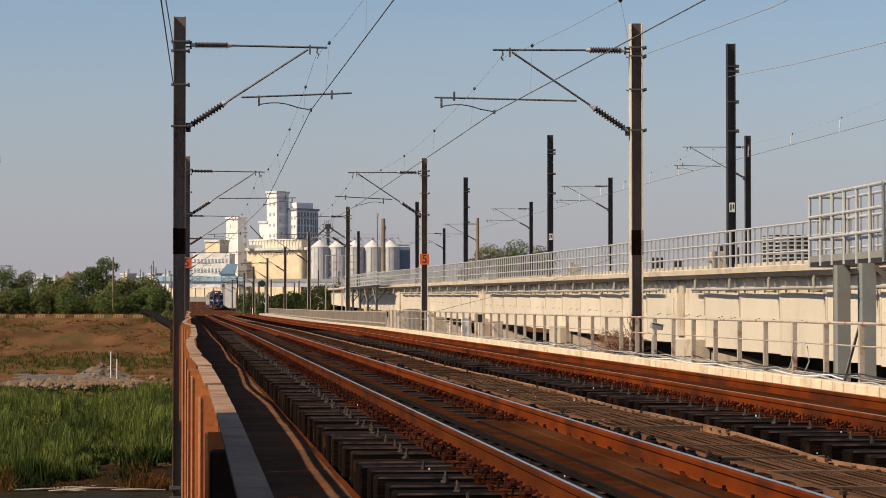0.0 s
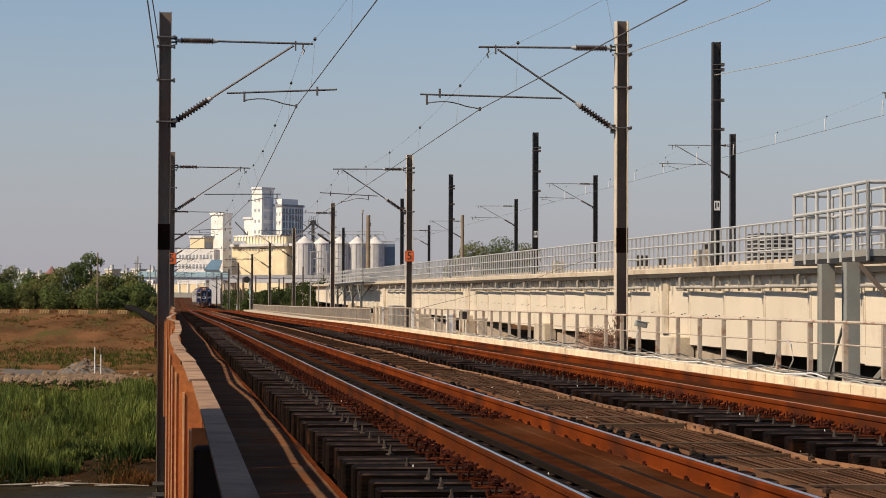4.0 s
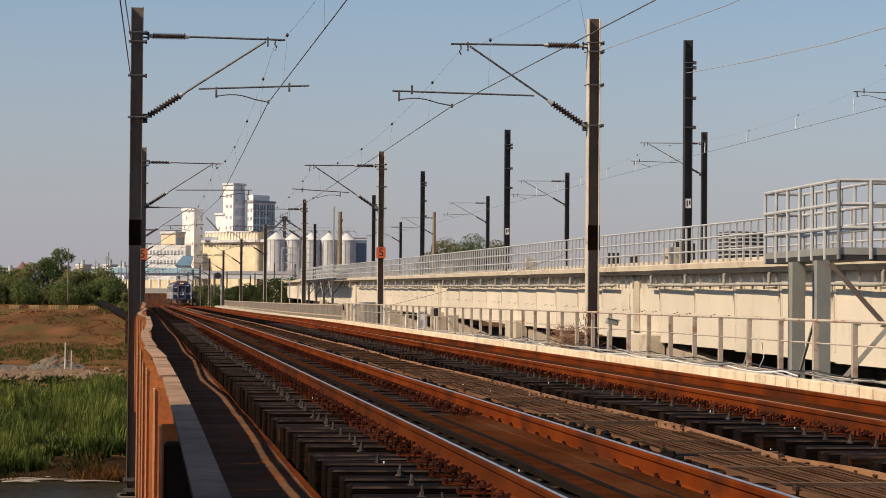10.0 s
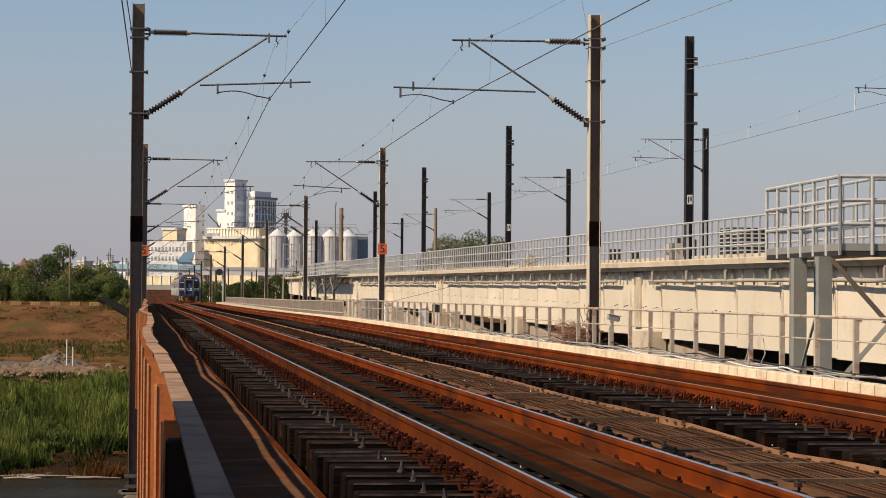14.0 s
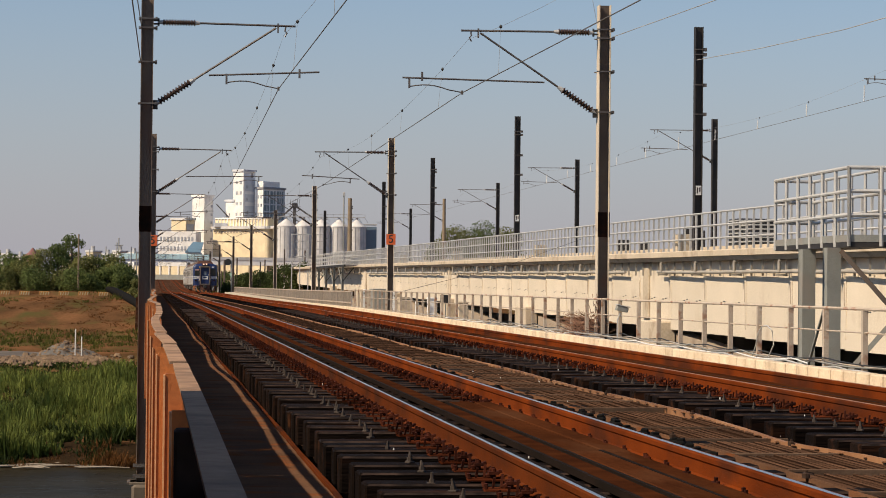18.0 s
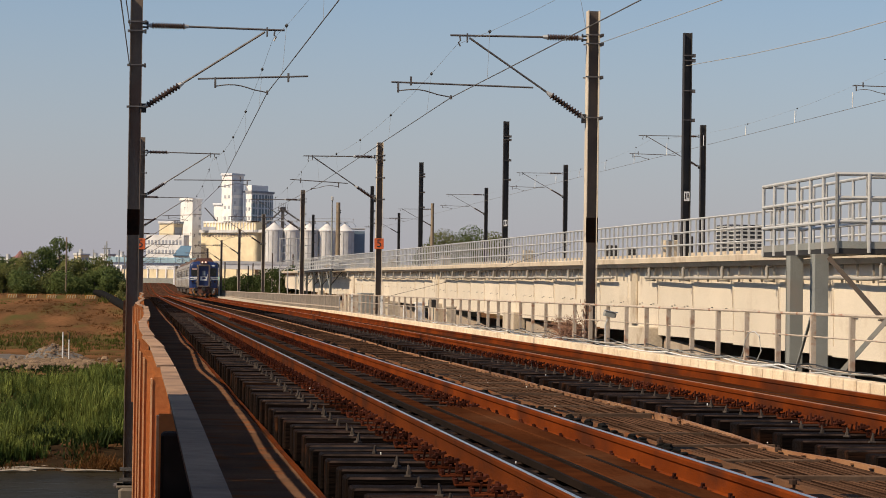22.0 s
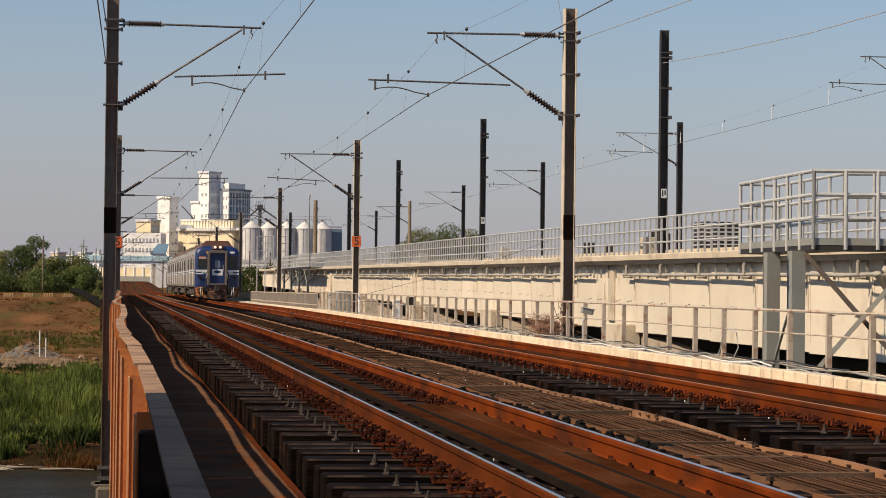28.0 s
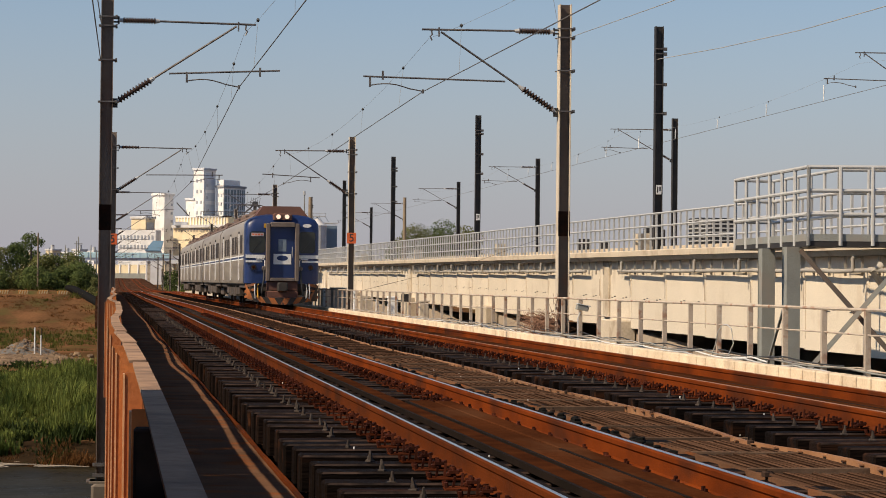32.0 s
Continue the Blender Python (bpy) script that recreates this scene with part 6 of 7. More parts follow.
def blades(name, label, count, area, tall, wide, m, seed, keep=lambda x, y: True, taper=lambda y: 1.0):
    rng = random.Random(seed)
    s = Shape()
    x0, x1, y0, y1 = area
    while count > 0:
        cx, cy = rng.uniform(x0, x1), rng.uniform(y0, y1)
        if not keep(cx, cy):
            continue
        for j in range(rng.randint(4, 9)):
            x, y = cx + rng.gauss(0, 0.16), cy + rng.gauss(0, 0.16)
            h = tall * rng.uniform(0.5, 1.2) * taper(cy) * max(0.25, 0.80 + 1.35 * noise.noise(Vector((cx * 0.42, cy * 0.16, 5))))
            a = rng.uniform(0, 6.28)
            dx, dy = math.cos(a), math.sin(a)
            b = wide * rng.uniform(0.6, 1.3)
            lean = h * rng.uniform(0.15, 1.05)
            z = land(x, y) - 0.03
            s.add([(x - dy * b, y + dx * b, z), (x + dy * b, y - dx * b, z), (x + dx * lean * 0.35 + dy * b * 0.8, y + dy * lean * 0.35 - dx * b * 0.8, z + h * 0.6), (x + dx * lean * 0.35 - dy * b * 0.8, y + dy * lean * 0.35 + dx * b * 0.8, z + h * 0.6), (x + dx * lean, y + dy * lean, z + h)], [(0, 1, 2, 3), (3, 2, 4)])
            count -= 1
    me = s.mesh(name)
    return solid(name, me, m, label, "grass", kind="stuff")


def clumps(name, label, count, area, tall, m, seed, keep, taper):
    """Tussocks: blades that spring from one root and bow outwards, of very uneven height."""
    rng = random.Random(seed)
    s = Shape()
    x0, x1, y0, y1 = area
    while count > 0:
        cx, cy = rng.uniform(x0, x1), y0 + (y1 - y0) * rng.random() ** 1.35
        if not keep(cx, cy):
            continue
        count -= 1
        swell = max(0.22, 0.72 + 1.5 * noise.noise(Vector((cx * 0.22, cy * 0.09, 5))) + 0.6 * noise.noise(Vector((cx * 0.7, cy * 0.3, 8))))
        top = tall * swell * taper(cy) * rng.uniform(0.7, 1.25)
        spread = top * rng.uniform(0.28, 0.5)
        z = land(cx, cy) - 0.04
        for j in range(rng.randint(18, 30)):
            a = rng.uniform(0, 6.283)
            dx, dy = math.cos(a), math.sin(a)
            h = top * rng.uniform(0.45, 1.05)
            out = spread * rng.uniform(0.1, 1.0)
            x, y = cx + dx * spread * 0.35 * rng.random(), cy + dy * spread * 0.35 * rng.random()
            b = rng.uniform(0.009, 0.022)
            px, py = -dy * b, dx * b
            m1 = (x + dx * out * 0.35, y + dy * out * 0.35, z + h * 0.62)
            droop = h * rng.uniform(0.78, 1.0)
            s.add([(x + px, y + py, z), (x - px, y - py, z), (m1[0] - px, m1[1] - py, m1[2]), (m1[0] + px, m1[1] + py, m1[2]), (x + dx * out, y + dy * out, z + droop)], [(0, 1, 2, 3), (3, 2, 4)])
    return solid(name, s.mesh(name), m, label, "grass", kind="stuff")


M_REED = leaf_mat("tall_green_reed", (0.200, 0.235, 0.056), (0.050, 0.080, 0.020), 0.65)
# near-black green stands in for the shade between the tussocks
M_UNDERGREEN = leaf_mat("shade_toned_undergrowth", (0.034, 0.052, 0.013), (0.016, 0.028, 0.008), 0.4)
M_DRY = leaf_mat("dry_brown_grass", (0.19, 0.085, 0.028), (0.10, 0.048, 0.018), 0.35)
M_SHORT = leaf_mat("short_olive_grass", (0.10, 0.105, 0.022), (0.065, 0.075, 0.018), 0.4)
clumps("reeds", "tall green reeds in tussocks on the river bank", 4200, (-17, 1.0, 90.4, 168), 1.55, M_REED, 3, lambda x, y: not (x > -3.4 and y < 94.5), lambda y: max(0.30, 1.10 - (y - 92) / 85))
blades("undergrowth", "low green undergrowth between the reeds, coloured dark for shade", 34000, (-17, 1.0, 88.7, 168), 0.5, 0.045, M_UNDERGREEN, 13, lambda x, y: not (x > -1.6 and y < 92), lambda y: 1.3 if y < 94 else max(0.4, 1.0 - (y - 92) / 90))
blades("bank_grass", "short olive grass at the foot of the embankment", 9000, (-24, 1.5, 190, 242), 0.42, 0.03, M_SHORT, 4, lambda x, y: y > 205 or noise.noise(Vector((x * 0.2, y * 0.2, 2))) > 0.1)
blades("dry_grass", "thin dry brown grass on the embankment slope", 16000, (-30, 3, 238, 284), 0.17, 0.035, M_DRY, 5, lambda x, y: noise.noise(Vector((x * 0.15, y * 0.1, 7))) > -0.15)
blades("slope_tufts", "green tufts on the embankment slope", 2600, (-30, 3, 240, 284), 0.40, 0.03, M_SHORT, 6, lambda x, y: noise.noise(Vector((x * 0.12, y * 0.08, 17))) > 0.28)
blades("shore_roots", "dry brown stalks and roots along the water", 6000, (-14, 0.5, 88.2, 91.5), 0.5, 0.018, M_DRY, 7, lambda x, y: noise.noise(Vector((x * 0.6, y * 0.6, 7))) > -0.1)
blades("yellow_weeds", "yellow flowering weeds beside the track", 1500, (8.9, 11.5, 246, 330), 0.7, 0.05, M_LEAF3, 8)
blades("track_weeds", "yellow weeds at the end of the side fence", 300, (-0.6, 0.4, 243, 247), 0.9, 0.05, M_LEAF3, 9)
# ---------------------------------------------------------------- train
M_STEEL = surf("weathered_stainless_side", (0.42, 0.37, 0.305), (0.34, 0.295, 0.25), 0.6, 0.5, 0.45, 0.05, 20, stretch=(1, 0.2, 3), stain=(0.24, 0.20, 0.165), stain_at=(0.55, 0.75), stain_scale=0.8)
M_BLUE = surf("deep_blue_train_paint", (0.009, 0.027, 0.118), (0.008, 0.022, 0.09), 1.5, 0.4, 0, 0.03, 30, stain=(0.03, 0.045, 0.10), stain_at=(0.58, 0.8))
M_HOOD = surf("rust_brown_roof_hood", (0.135, 0.055, 0.035), (0.10, 0.043, 0.03), 1.2, 0.75, 0, 0.1, 20)
M_ROOF = surf("brown_dusty_roof", (0.16, 0.105, 0.08), (0.12, 0.08, 0.065), 1.0, 0.8, 0, 0.1, 20)
M_FRAME = surf("grey_gangway_frame", (0.17, 0.135, 0.115), (0.115, 0.092, 0.078), 2, 0.6, 0.1, 0.1, 40, stain=(0.14, 0.10, 0.08))
M_UNDER = surf("dusty_underframe", (0.095, 0.072, 0.057), (0.055, 0.042, 0.034), 1.5, 0.85, 0.1, 0.2, 20, vary=0.3)
M_STRIPE = surf("orange_skirt_paint", (0.48, 0.15, 0.03), (0.34, 0.105, 0.026), 2, 0.7, 0, 0.05, 30, stain=(0.12, 0.06, 0.035), stain_at=(0.46, 0.66), stain_scale=2.2)
M_SKIRTB = surf("grimy_black_skirt_paint", (0.022, 0.018, 0.016), (0.034, 0.026, 0.021), 2, 0.7, 0, 0.05, 30)
M_CABGLASS = surf("greenish_cab_glass", (0.030, 0.034, 0.030), (0.020, 0.022, 0.020), 1.5, 0.15, 0, 0, 5)
M_LAMP = glow("lit_headlamp", (1.0, 0.62, 0.46), 1.0)
M_YELLOW = surf("yellow_marker", (0.62, 0.34, 0.03), (0.55, 0.3, 0.03), 4, 0.5, 0, 0, 30)
M_PINK = surf("pale_destination_plate", (0.72, 0.58, 0.56), (0.68, 0.54, 0.52), 4, 0.4, 0, 0, 30)
CAR = 20.2
TRAIN_X = 6.57


def shell_profile():
    pts = [(-1.40, 0.86), (-1.43, 0.92), (-1.43, 2.95), (-1.39, 3.16), (-1.26, 3.36), (-0.95, 3.50), (-0.5, 3.58)]
    return pts + [(-x, z) for x, z in reversed(pts)]


def car(t, k):
    y0, y1 = CAR * k, CAR * k + CAR - 0.55
    prof = shell_profile()
    body = part("car_body", Shape().sweep(prof, [(y0 + (0.95 if k == 0 else 0.25), 0, 0), (y1, 0, 0)]), M_STEEL, t, "grey weathered stainless steel car body", smooth=True)
    part("roof_cover", Shape().sweep([(-1.1, 3.46), (1.1, 3.46), (0.95, 3.60), (-0.95, 3.60)], [(y0 + 1.2, 0, 0), (y1 - 0.2, 0, 0)]), M_ROOF, body)
    for q in (4.5, 10.2, 15.6):
        part("air_conditioner", Shape().cham(-0.95, 0.95, y0 + q - 1.3, y0 + q + 1.3, 3.60, 3.80, 0.06), M_ROOF, body)
    part("gangway", Shape().box(-0.6, 0.6, y1, y1 + 0.6, 0.9, 3.2), M_SKIRTB, t)
    for sx in (-1, 1):
        s = sx * 1.43
        a, b = min(s, s + sx * 0.012), max(s, s + sx * 0.012)
        part("white_stripe", Shape().box(a, b, y0 + 1.0, y1, 1.80, 1.845), M_WPAINT, body)
        part("white_stripe", Shape().box(a, b, y0 + 1.0, y1, 1.925, 1.965), M_WPAINT, body)
        part("blue_stripe", Shape().box(a, b, y0 + 1.0, y1, 1.85, 1.92), M_BLUE, body)
        for q in (4.0, 10.1, 16.3):
            d = part("door", Shape().box(min(s - sx * 0.03, s + sx * 0.008), max(s - sx * 0.03, s + sx * 0.008), y0 + q, y0 + q + 1.35, 0.95, 2.93), M_STEEL, body, "sliding passenger door")
            for w in (0.14, 0.78):
                part("pane", Shape().box(min(s, s + sx * 0.014), max(s, s + sx * 0.014), y0 + q + w, y0 + q + w + 0.42, 2.04, 2.72), M_TRAINGLASS, d)
            part("grab_rail", Shape().box(min(s, s + sx * 0.04), max(s, s + sx * 0.04), y0 + q - 0.10, y0 + q - 0.0, 1.0, 2.86), M_WPAINT, body, "white vertical door edge")
            part("rail_head", Shape().box(min(s, s + sx * 0.045), max(s, s + sx * 0.045), y0 + q - 0.11, y0 + q + 0.01, 2.87, 2.95), M_BLACK, body)
        for q in ((1.9, 6.0, 8.0, 12.1, 14.1) if k == 0 else (1.2, 2.6, 6.0, 8.0, 12.1, 14.1, 18.0)):
            part("window", Shape().box(min(s, s + sx * 0.01), max(s, s + sx * 0.01), y0 + q, y0 + q + 1.35, 2.06, 2.78), M_TRAINGLASS, body)
    for q in (3.4, 16.2):
        bg = part("bogie", Shape().cham(-1.0, 1.0, y0 + q - 1.5, y0 + q + 1.5, 0.42, 0.72, 0.05).box(-1.12, -0.9, y0 + q - 1.3, y0 + q + 1.3, 0.3, 0.62), M_UNDER, t)
        for dy in (-1.05, 1.05):
            for sx in (-1, 1):
                part("wheel", Shape().tube([(sx * 0.50, y0 + q + dy, 0.43), (sx * 0.63, y0 + q + dy, 0.43)], 0.43, 20), M_UNDER, bg, smooth=True)
    for sx in (-1, 1):
        part("sole_bar", Shape().box(min(sx * 1.2, sx * 1.32), max(sx * 1.2, sx * 1.32), y0 + 1.2, y1, 0.70, 0.858), M_UNDER, t)
    part("brake_pipes", Shape().box(-0.7, 0.7, y0 + 1.4, y1 - 0.2, 0.50, 0.66), M_SKIRTB, t)
    rng = random.Random(k + 2)
    y = y0 + 5.6
    while y < y0 + 14.0:
        w = rng.uniform(0.7, 1.8)
        part("equipment_case", Shape().cham(-1.32, 1.32, y, y + w, 0.28 + rng.uniform(0, 0.15), 0.84, 0.03), M_UNDER, t)
        y += w + rng.uniform(0.1, 0.4)


def front(t):
    # rounded blue nose
    out = [(-1.43, 0.96), (-1.43, 0.30), (-1.39, 0.13), (-1.28, 0.04), (-1.1, 0.0), (1.1, 0.0), (1.28, 0.04), (1.39, 0.13), (1.43, 0.30), (1.43, 0.96)]
    vs, n = [], len(out)
    for z, k, dy in ((0.88, 1.0, 0.0), (2.95, 1.0, 0.0), (3.18, 0.985, 0.03), (3.36, 0.90, 0.10), (3.48, 0.72, 0.2), (3.55, 0.45, 0.3)):
        vs += [(x * k, y + dy, z) for x, y in out]
    fs = [(r * n + i, r * n + (i + 1) % n, (r + 1) * n + (i + 1) % n, (r + 1) * n + i) for r in range(5) for i in range(n)]
    fs += [tuple(range(n)), tuple(5 * n + i for i in range(n))]
    nose = part("nose", Shape().add(vs, fs), M_BLUE, t, "deep blue painted cab front", smooth=True)
    for sx in (-1, 1):
        x0, x1 = (-1.27, -0.66) if sx < 0 else (0.66, 1.27)
        rc = 0.09
        rim = [(x0 + rc, 2.06), (x1 - rc, 2.06), (x1 - 0.03, 2.09), (x1, 2.06 + rc), (x1, 2.88 - rc), (x1 - 0.03, 2.85), (x1 - rc, 2.88), (x0 + rc, 2.88), (x0 + 0.03, 2.85), (x0, 2.88 - rc), (x0, 2.06 + rc), (x0 + 0.03, 2.09)]
        w = part("cab_window", Shape().add([(x, y, z) for y in (-0.014, 0.03) for x, z in rim], [tuple(range(12)), tuple(range(12, 24))] + [(i, (i + 1) % 12, 12 + (i + 1) % 12, 12 + i) for i in range(12)]), M_CABGLASS, nose, "dark cab window with rounded corners")
        part("wiper", Shape().bar((x0 + 0.1, -0.02, 2.1), (x0 + 0.45, -0.02, 2.55), 0.015, 0.015), M_BLACK, w)
        a, b = (-1.40, -0.66) if sx < 0 else (0.66, 1.40)
        part("white_band", Shape().box(a, b, -0.010, 0.16, 1.85, 1.98), M_WPAINT, nose)
        part("white_band", Shape().box(a + (0.0 if sx < 0 else 0.1), b - (0.1 if sx < 0 else 0), -0.010, 0.16, 1.69, 1.765), M_WPAINT, nose)
        part("tail_lamp_plate", Shape().add([(sx * 1.0 + 0.27 * math.cos(q * 0.3927), y, 1.50 + 0.17 * math.sin(q * 0.3927)) for y in (-0.03, 0.05) for q in range(16)], [tuple(range(16)), tuple(range(16, 32))] + [(q, (q + 1) % 16, 16 + (q + 1) % 16, 16 + q) for q in range(16)]), M_BLUE, nose)
        part("tail_lamp", Shape().tube([(sx * 1.10, -0.06, 1.50), (sx * 1.10, 0.02, 1.50)], 0.11, 16), M_GLASS, nose)
        part("lamp_glass", Shape().tube([(sx * 1.10, -0.075, 1.50), (sx * 1.10, -0.061, 1.50)], 0.06, 12), M_GUARD, nose)
        part("jumper_socket", Shape().tube([(sx * 0.70, -0.16, 1.46), (sx * 0.70, 0.0, 1.46)], [0.075, 0.10], 14), M_FRAME, nose, "bright metal jumper socket", smooth=True)
        part("jumper_cable", Shape().tube([(sx * 0.70, -0.12, 1.40), (sx * 0.72, -0.2, 1.0), (sx * 0.78, -0.22, 0.6), (sx * 0.80, -0.15, 0.42)], 0.035, 8), M_BLACK, nose, smooth=True)
        part("jumper_pipe", Shape().tube([(sx * 1.0, -0.03, 1.81), (sx * 0.72, -0.05, 1.81), (sx * 0.67, -0.06, 1.75), (sx * 0.67, -0.08, 1.54)], 0.022, 8), M_WPAINT, nose, smooth=True)
        part("air_hose", Shape().tube([(sx * 0.93, -0.1, 0.85), (sx * 0.95, -0.24, 0.6), (sx * 0.93, -0.26, 0.35), (sx * 0.86, -0.2, 0.28)], 0.03, 8), M_YELLOW if sx < 0 else M_GALV, nose, smooth=True)
        part("air_hose", Shape().tube([(sx * 1.05, -0.1, 0.85), (sx * 1.06, -0.22, 0.55), (sx * 1.03, -0.2, 0.30)], 0.025, 8), M_GALV, nose, smooth=True)
    p = part("destination_plate", Shape().box(-1.20, -0.72, -0.022, -0.013, 2.70, 2.83), M_PINK, nose, "pale plate with red marks behind the window")
    for i in range(4):
        part("mark", Shape().box(-1.16 + 0.11 * i, -1.09 + 0.11 * i, -0.026, -0.0225, 2.735, 2.795), M_SIGN, p)
    part("marker", Shape().box(-0.72, -0.57, -0.03, 0.0, 3.02, 3.19), M_YELLOW, nose, "small yellow square marker")
    part("oval_badge", Shape().add([(0.95 + 0.17 * math.cos(a * 0.3927), y, 3.12 + 0.07 * math.sin(a * 0.3927)) for y in (-0.012, 0.06) for a in range(16)], [tuple(range(16))] + [(i, (i + 1) % 16, 16 + (i + 1) % 16, 16 + i) for i in range(16)]), M_WPAINT, nose, "small white oval badge")
    # gangway frame and door
    fr = part("gangway_frame", Shape().cham(-0.64, -0.48, -0.26, 0.02, 0.98, 3.20, 0.03).cham(0.48, 0.64, -0.26, 0.02, 0.98, 3.20, 0.03).cham(-0.479, 0.479, -0.26, 0.02, 3.07, 3.24, 0.03).cham(-0.479, 0.479, -0.26, 0.02, 0.98, 1.10, 0.02), M_FRAME, t, "projecting grey gangway frame")
    d = part("gangway_door", Shape().box(-0.478, 0.478, -0.06, 0.0, 1.101, 3.069), M_BLUE, fr, "blue end door")
    part("pane", Shape().cham(-0.16, 0.16, -0.068, -0.05, 2.12, 2.60, 0.01), surf("pale_door_glass", (0.20, 0.25, 0.30), (0.15, 0.19, 0.24), 3, 0.2, 0, 0, 20), d, "pale end-door window")
    part("panel", Shape().box(-0.34, 0.34, -0.068, -0.061, 1.62, 2.02), M_WPAINT, d, "white panel with a dark oval")
    part("oval", Shape().add([(0.22 * math.cos(a * 0.3927), y, 1.86 + 0.10 * math.sin(a * 0.3927)) for y in (-0.074, -0.0685) for a in range(16)], [tuple(range(16)), tuple(range(16, 32))] + [(i, (i + 1) % 16, 16 + (i + 1) % 16, 16 + i) for i in range(16)]), M_BLUE, d)
    part("handle", Shape().tube([(0.38, -0.1, 1.9), (0.38, -0.1, 2.3)], 0.015, 6), M_GALV, d)
    # headlamps and roof hood
    hb = part("headlamp_box", Shape().cham(-0.37, 0.37, -0.06, 0.4, 3.33, 3.59, 0.05), M_HOOD, t)
    for x in (-0.165, 0.165):
        part("headlamp", Shape().tube([(x, -0.085, 3.46), (x, -0.061, 3.46)], 0.085, 18), M_LAMP, hb, "lit round headlamp")
        part("bezel", Shape().tube([(x, -0.075, 3.46), (x, -0.055, 3.46)], 0.125, 18), M_FRAME, hb)
    vs = []
    for y, zb in ((0.42, 3.40), (3.2, 3.40)):
        vs += [(-1.08, y, zb), (1.08, y, zb), (0.72, y + (0.1 if y < 1 else -0.3), 3.88), (-0.72, y + (0.1 if y < 1 else -0.3), 3.88)]
    part("roof_hood", Shape().add(vs, [(0, 1, 2, 3), (7, 6, 5, 4), (0, 4, 5, 1), (1, 5, 6, 2), (2, 6, 7, 3), (3, 7, 4, 0)]), M_HOOD, t, "rust-brown roof hood above the cab")
    # striped skirt
    sk = part("skirt", Shape().sweep([(-0.03, 0.20), (0.03, 0.20), (0.03, 0.86), (-0.03, 0.86)], [(-1.38, 0.16, 0), (-1.0, 0.03, 0)], axis=0).sweep([(-0.03, 0.20), (0.03, 0.20), (0.03, 0.86), (-0.03, 0.86)], [(1.0, 0.03, 0), (1.38, 0.16, 0)], axis=0), M_SKIRTB, t, "black and orange striped front skirt")
    for i in range(12):
        x0 = -1.42 + 0.2367 * i
        x1 = x0 + 0.2367
        def yy(x):
            return -0.36 + 0.30 * (x / 1.42) ** 2

        def lo(x):
            return 0.07 + 0.22 * abs(x / 1.42) ** 2.2

        def hi(x):
            return lo(x) + 0.25 + 0.33 * max(0, abs(x) - 1.0) / 0.42
        sl = 0.16 if x0 < -0.05 else -0.16
        q = [(x0 + sl * 0.5, yy(x0), lo(x0)), (x1 + sl * 0.5, yy(x1), lo(x1)), (x1 - sl * 0.5, yy(x1), hi(x1)), (x0 - sl * 0.5, yy(x0), hi(x0))]
        q = [(max(-1.42, min(1.42, a)), b, c) for a, b, c in q]
        part("stripe", Shape().add(q + [(a, b + 0.03, c) for a, b, c in q], [(0, 1, 2, 3), (7, 6, 5, 4), (0, 4, 5, 1), (1, 5, 6, 2), (2, 6, 7, 3), (3, 7, 4, 0)]), M_STRIPE if i % 2 == 0 else M_SKIRTB, sk)
    for sx in (-1, 1):
        for j in range(3):
            z = 0.30 + 0.2 * j
            part("stripe", Shape().add([(sx * 1.43, 0.12, z), (sx * 1.02, -0.03, z - 0.0 + 0.10), (sx * 1.02, -0.03, z + 0.20), (sx * 1.43, 0.12, z + 0.10), (sx * 1.43, 0.15, z), (sx * 1.02, 0.0, z + 0.10), (sx * 1.02, 0.0, z + 0.20), (sx * 1.43, 0.15, z + 0.10)], [(0, 1, 2, 3), (7, 6, 5, 4), (0, 4, 5, 1), (1, 5, 6, 2), (2, 6, 7, 3), (3, 7, 4, 0)]), M_STRIPE, sk)
    cp = part("coupler", Shape().cham(-0.20, 0.20, -0.55, 0.3, 0.60, 0.92, 0.05).tube([(0, -0.62, 0.76), (0, -0.5, 0.76)], 0.17, 12), M_SKIRTB, t, "dark central coupler")
    part("guard", Shape().cham(-0.62, 0.62, -0.2, 0.3, 0.34, 0.60, 0.05), M_HOOD, cp)
    part("draft_plate", Shape().cham(-0.60, 0.60, -0.16, 0.0, 0.62, 0.97, 0.04), M_HOOD, cp, "rust-brown plate behind the coupler")
    part("buffer_beam", Shape().cham(-1.25, 1.25, 0.05, 0.4, 0.60, 0.87, 0.02), M_UNDER, t)
    # pantograph on the second car
    pg = part("pantograph", Shape().bar((-0.55, 23.0, 4.68), (0.55, 23.0, 4.68), 0.06, 0.05).bar((-0.55, 23.4, 4.68), (0.55, 23.4, 4.68), 0.06, 0.05), M_ARM, t, "raised dark pantograph")
    for sx in (-1, 1):
        part("upper_arm", Shape().bar((sx * 0.4, 23.2, 4.66), (sx * 0.5, 24.6, 4.15), 0.04, 0.04), M_ARM, pg)
        part("lower_arm", Shape().bar((sx * 0.5, 24.6, 4.15), (sx * 0.5, 22.8, 3.75), 0.05, 0.05), M_ARM, pg)
        part("horn", Shape().tube([(sx * 0.55, 23.2, 4.68), (sx * 0.75, 23.2, 4.66), (sx * 0.85, 23.2, 4.52)], 0.02, 6), M_ARM, pg)
        part("insulator", insulator((sx * 0.5, 22.6, 3.58), (sx * 0.5, 22.6, 3.82), 5, 0.09), M_WPAINT, pg, smooth=True)
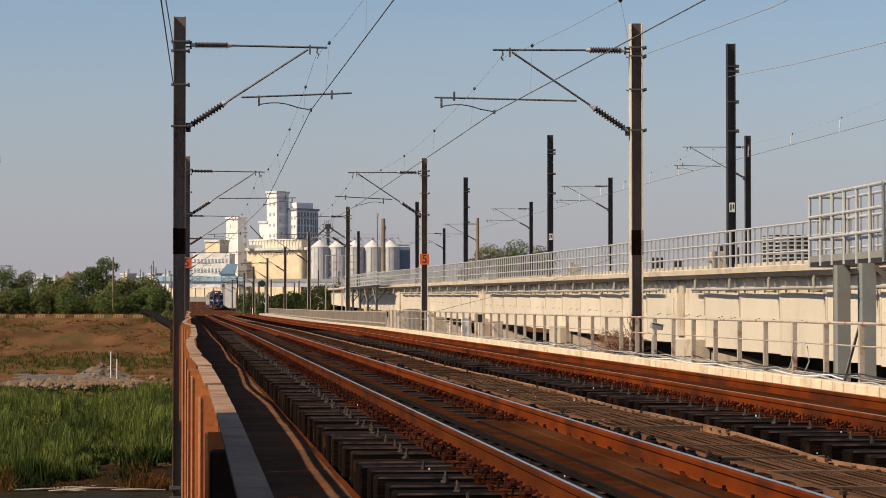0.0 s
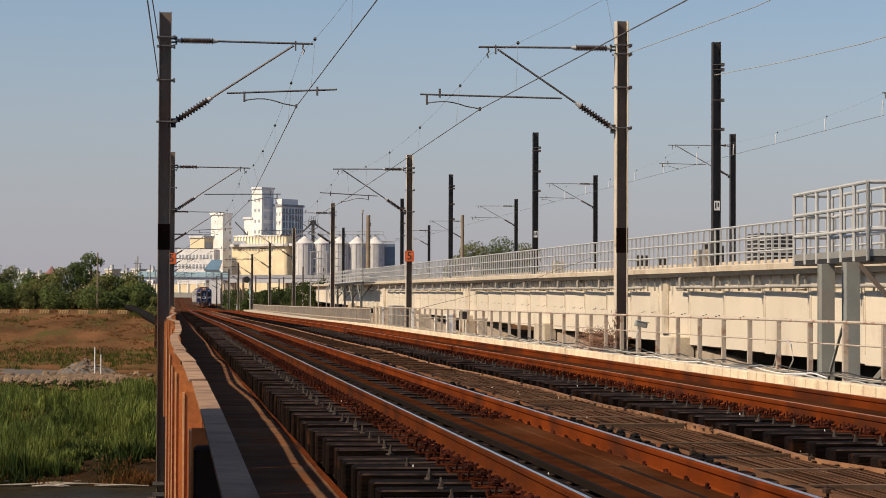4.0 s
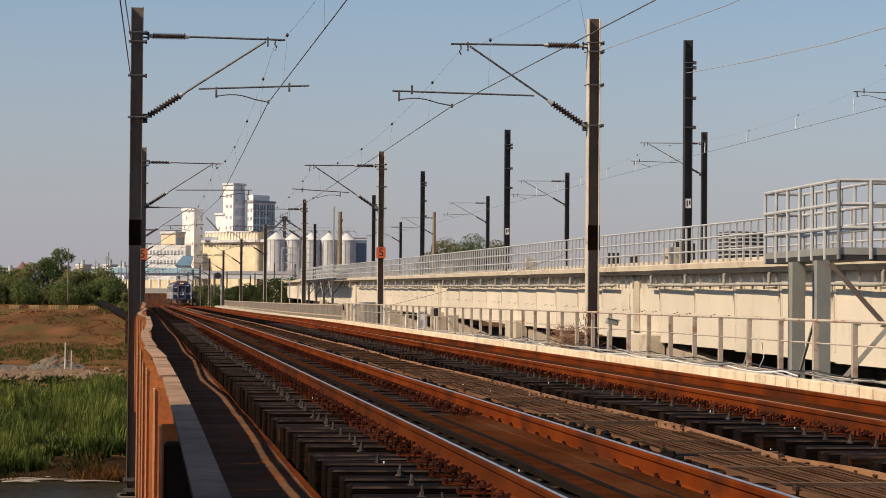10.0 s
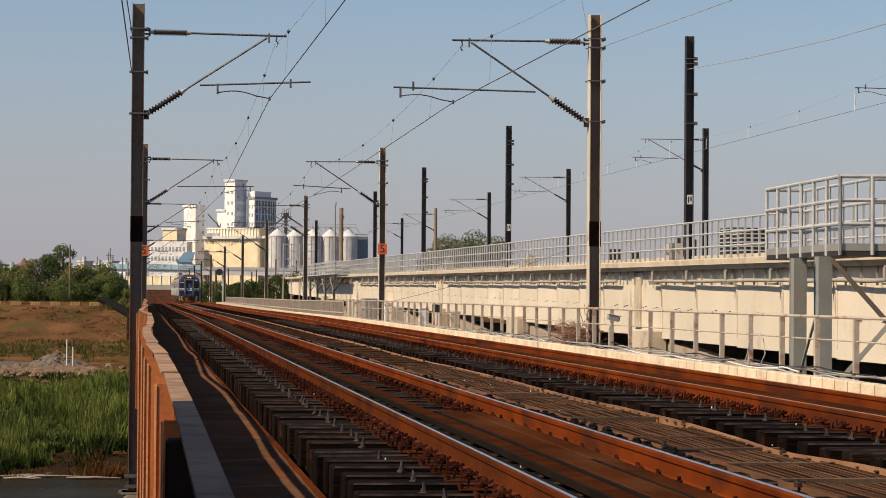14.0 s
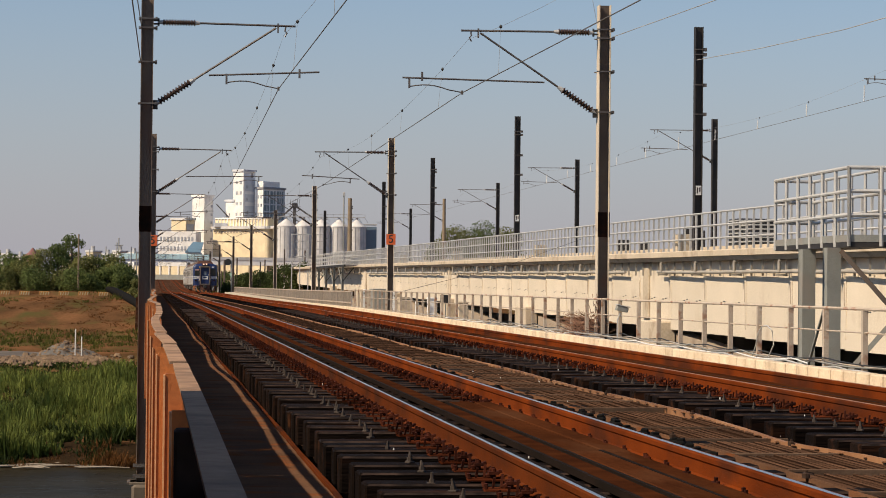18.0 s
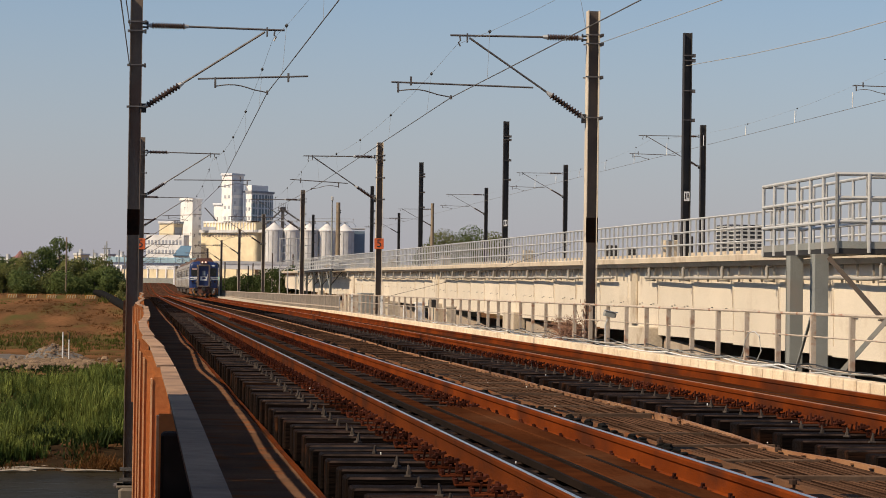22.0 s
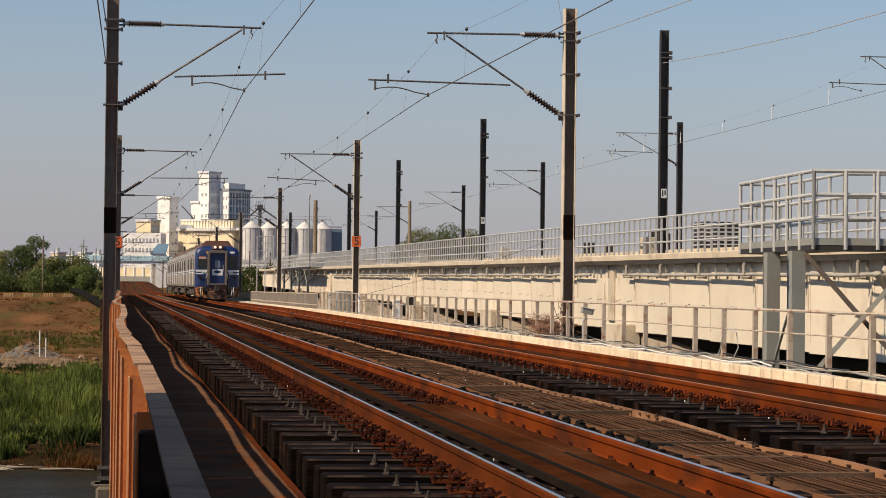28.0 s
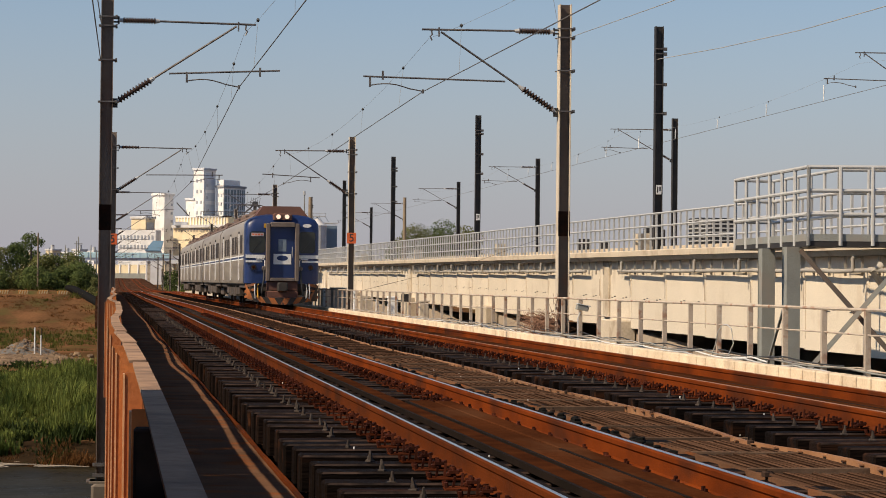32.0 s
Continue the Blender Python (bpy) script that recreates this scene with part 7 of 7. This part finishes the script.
        part("insulator", insulator((sx * 0.5, 24.6, 3.58), (sx * 0.5, 24.6, 3.82), 5, 0.09), M_WPAINT, pg, smooth=True)
    part("base_frame", Shape().box(-0.6, 0.6, 22.4, 22.5, 3.80, 3.86).box(-0.6, 0.6, 24.7, 24.8, 3.80, 3.86).box(-0.6, -0.5, 22.5, 24.7, 3.80, 3.86).box(0.5, 0.6, 22.5, 24.7, 3.80, 3.86), M_ARM, pg)


def train():
    t = thing("electric_train", (TRAIN_X, 87.3, 0), "blue-fronted weathered stainless electric train with lit headlamps", "train")
    for k in range(4):
        car(t, k)
    front(t)
    return t


THE_TRAIN = train()


# ---------------------------------------------------------------- bird
def bird():
    b = thing("bird", (-2.2, 25, 2.4), "small dark bird flying off beside the bridge", "bird")
    m = surf("dark_feathers", (0.035, 0.03, 0.032), (0.022, 0.02, 0.022), 8, 0.8, 0, 0.1, 90)
    part("body", Shape().tube([(0, -0.11, 0), (0, -0.07, 0.005), (0, 0, 0), (0, 0.07, 0), (0, 0.12, 0.01)], [0.008, 0.028, 0.034, 0.02, 0.006], 8), m, b, smooth=True)
    part("tail", Shape().add([(-0.012, 0.10, 0.004), (0.012, 0.10, 0.004), (0.032, 0.20, 0.006), (-0.032, 0.20, 0.006), (-0.012, 0.10, 0.008), (0.012, 0.10, 0.008), (0.032, 0.20, 0.009), (-0.032, 0.20, 0.009)], [(3, 2, 1, 0), (4, 5, 6, 7), (0, 1, 5, 4), (1, 2, 6, 5), (2, 3, 7, 6), (3, 0, 4, 7)]), m, b)
    wings = []
    for sx in (-1, 1):
        out = [(0.02, -0.05), (0.12, -0.065), (0.25, 0.0), (0.15, 0.04), (0.02, 0.055)]
        n = len(out)
        w = Shape().add([(sx * x, y, z) for z in (0.0, 0.006) for x, y in out], [tuple(reversed(range(n))), tuple(range(n, 2 * n))] + [(i, (i + 1) % n, n + (i + 1) % n, n + i) for i in range(n)])
        wings.append((sx, part("wing", w, m, b)))
    return b, wings


THE_BIRD, WINGS = bird()


# ---------------------------------------------------------------- what moves
def motions():
    far = [(0, 470), (3, 438), (6, 404), (9, 370), (12, 336), (14, 313.5), (17, 282.5), (19, 261), (21, 238.5), (23, 215), (25, 189), (27, 161), (28, 146), (29, 131.2), (30, 116.8), (31, 102.2), (32, 86.4)]
    walk(THE_TRAIN, [(t, pose(TRAIN_X, y, climb(y + 3))) for t, y in far])
    way = [(0, -2.13, 25, 2.43), (0.3, -2.15, 25, 1.9), (0.45, -2.13, 25, 2.34), (0.6, -2.16, 25, 2.6), (0.8, -2.6, 25, 3.0), (1.6, -2.7, 25, 3.6), (2.0, -2.02, 25, 3.84), (2.4, -2.9, 25, 4.2), (3.5, -9, 26, 5.5), (8, -40, 30, 9), (32, -120, 60, 14)]
    walk(THE_BIRD, [(t, pose(x, y, z, 10, 0, 70)) for t, x, y, z in way])
    flap = [(0.15 * i, 45 if i % 2 == 0 else -30) for i in range(15)] + [(8.0, 5), (32.0, 5)]
    for sx, w in WINGS:
        walk(w, [(t, pose(0, 0, 0.02, 0, -sx * a, 0)) for t, a in flap])


motions()
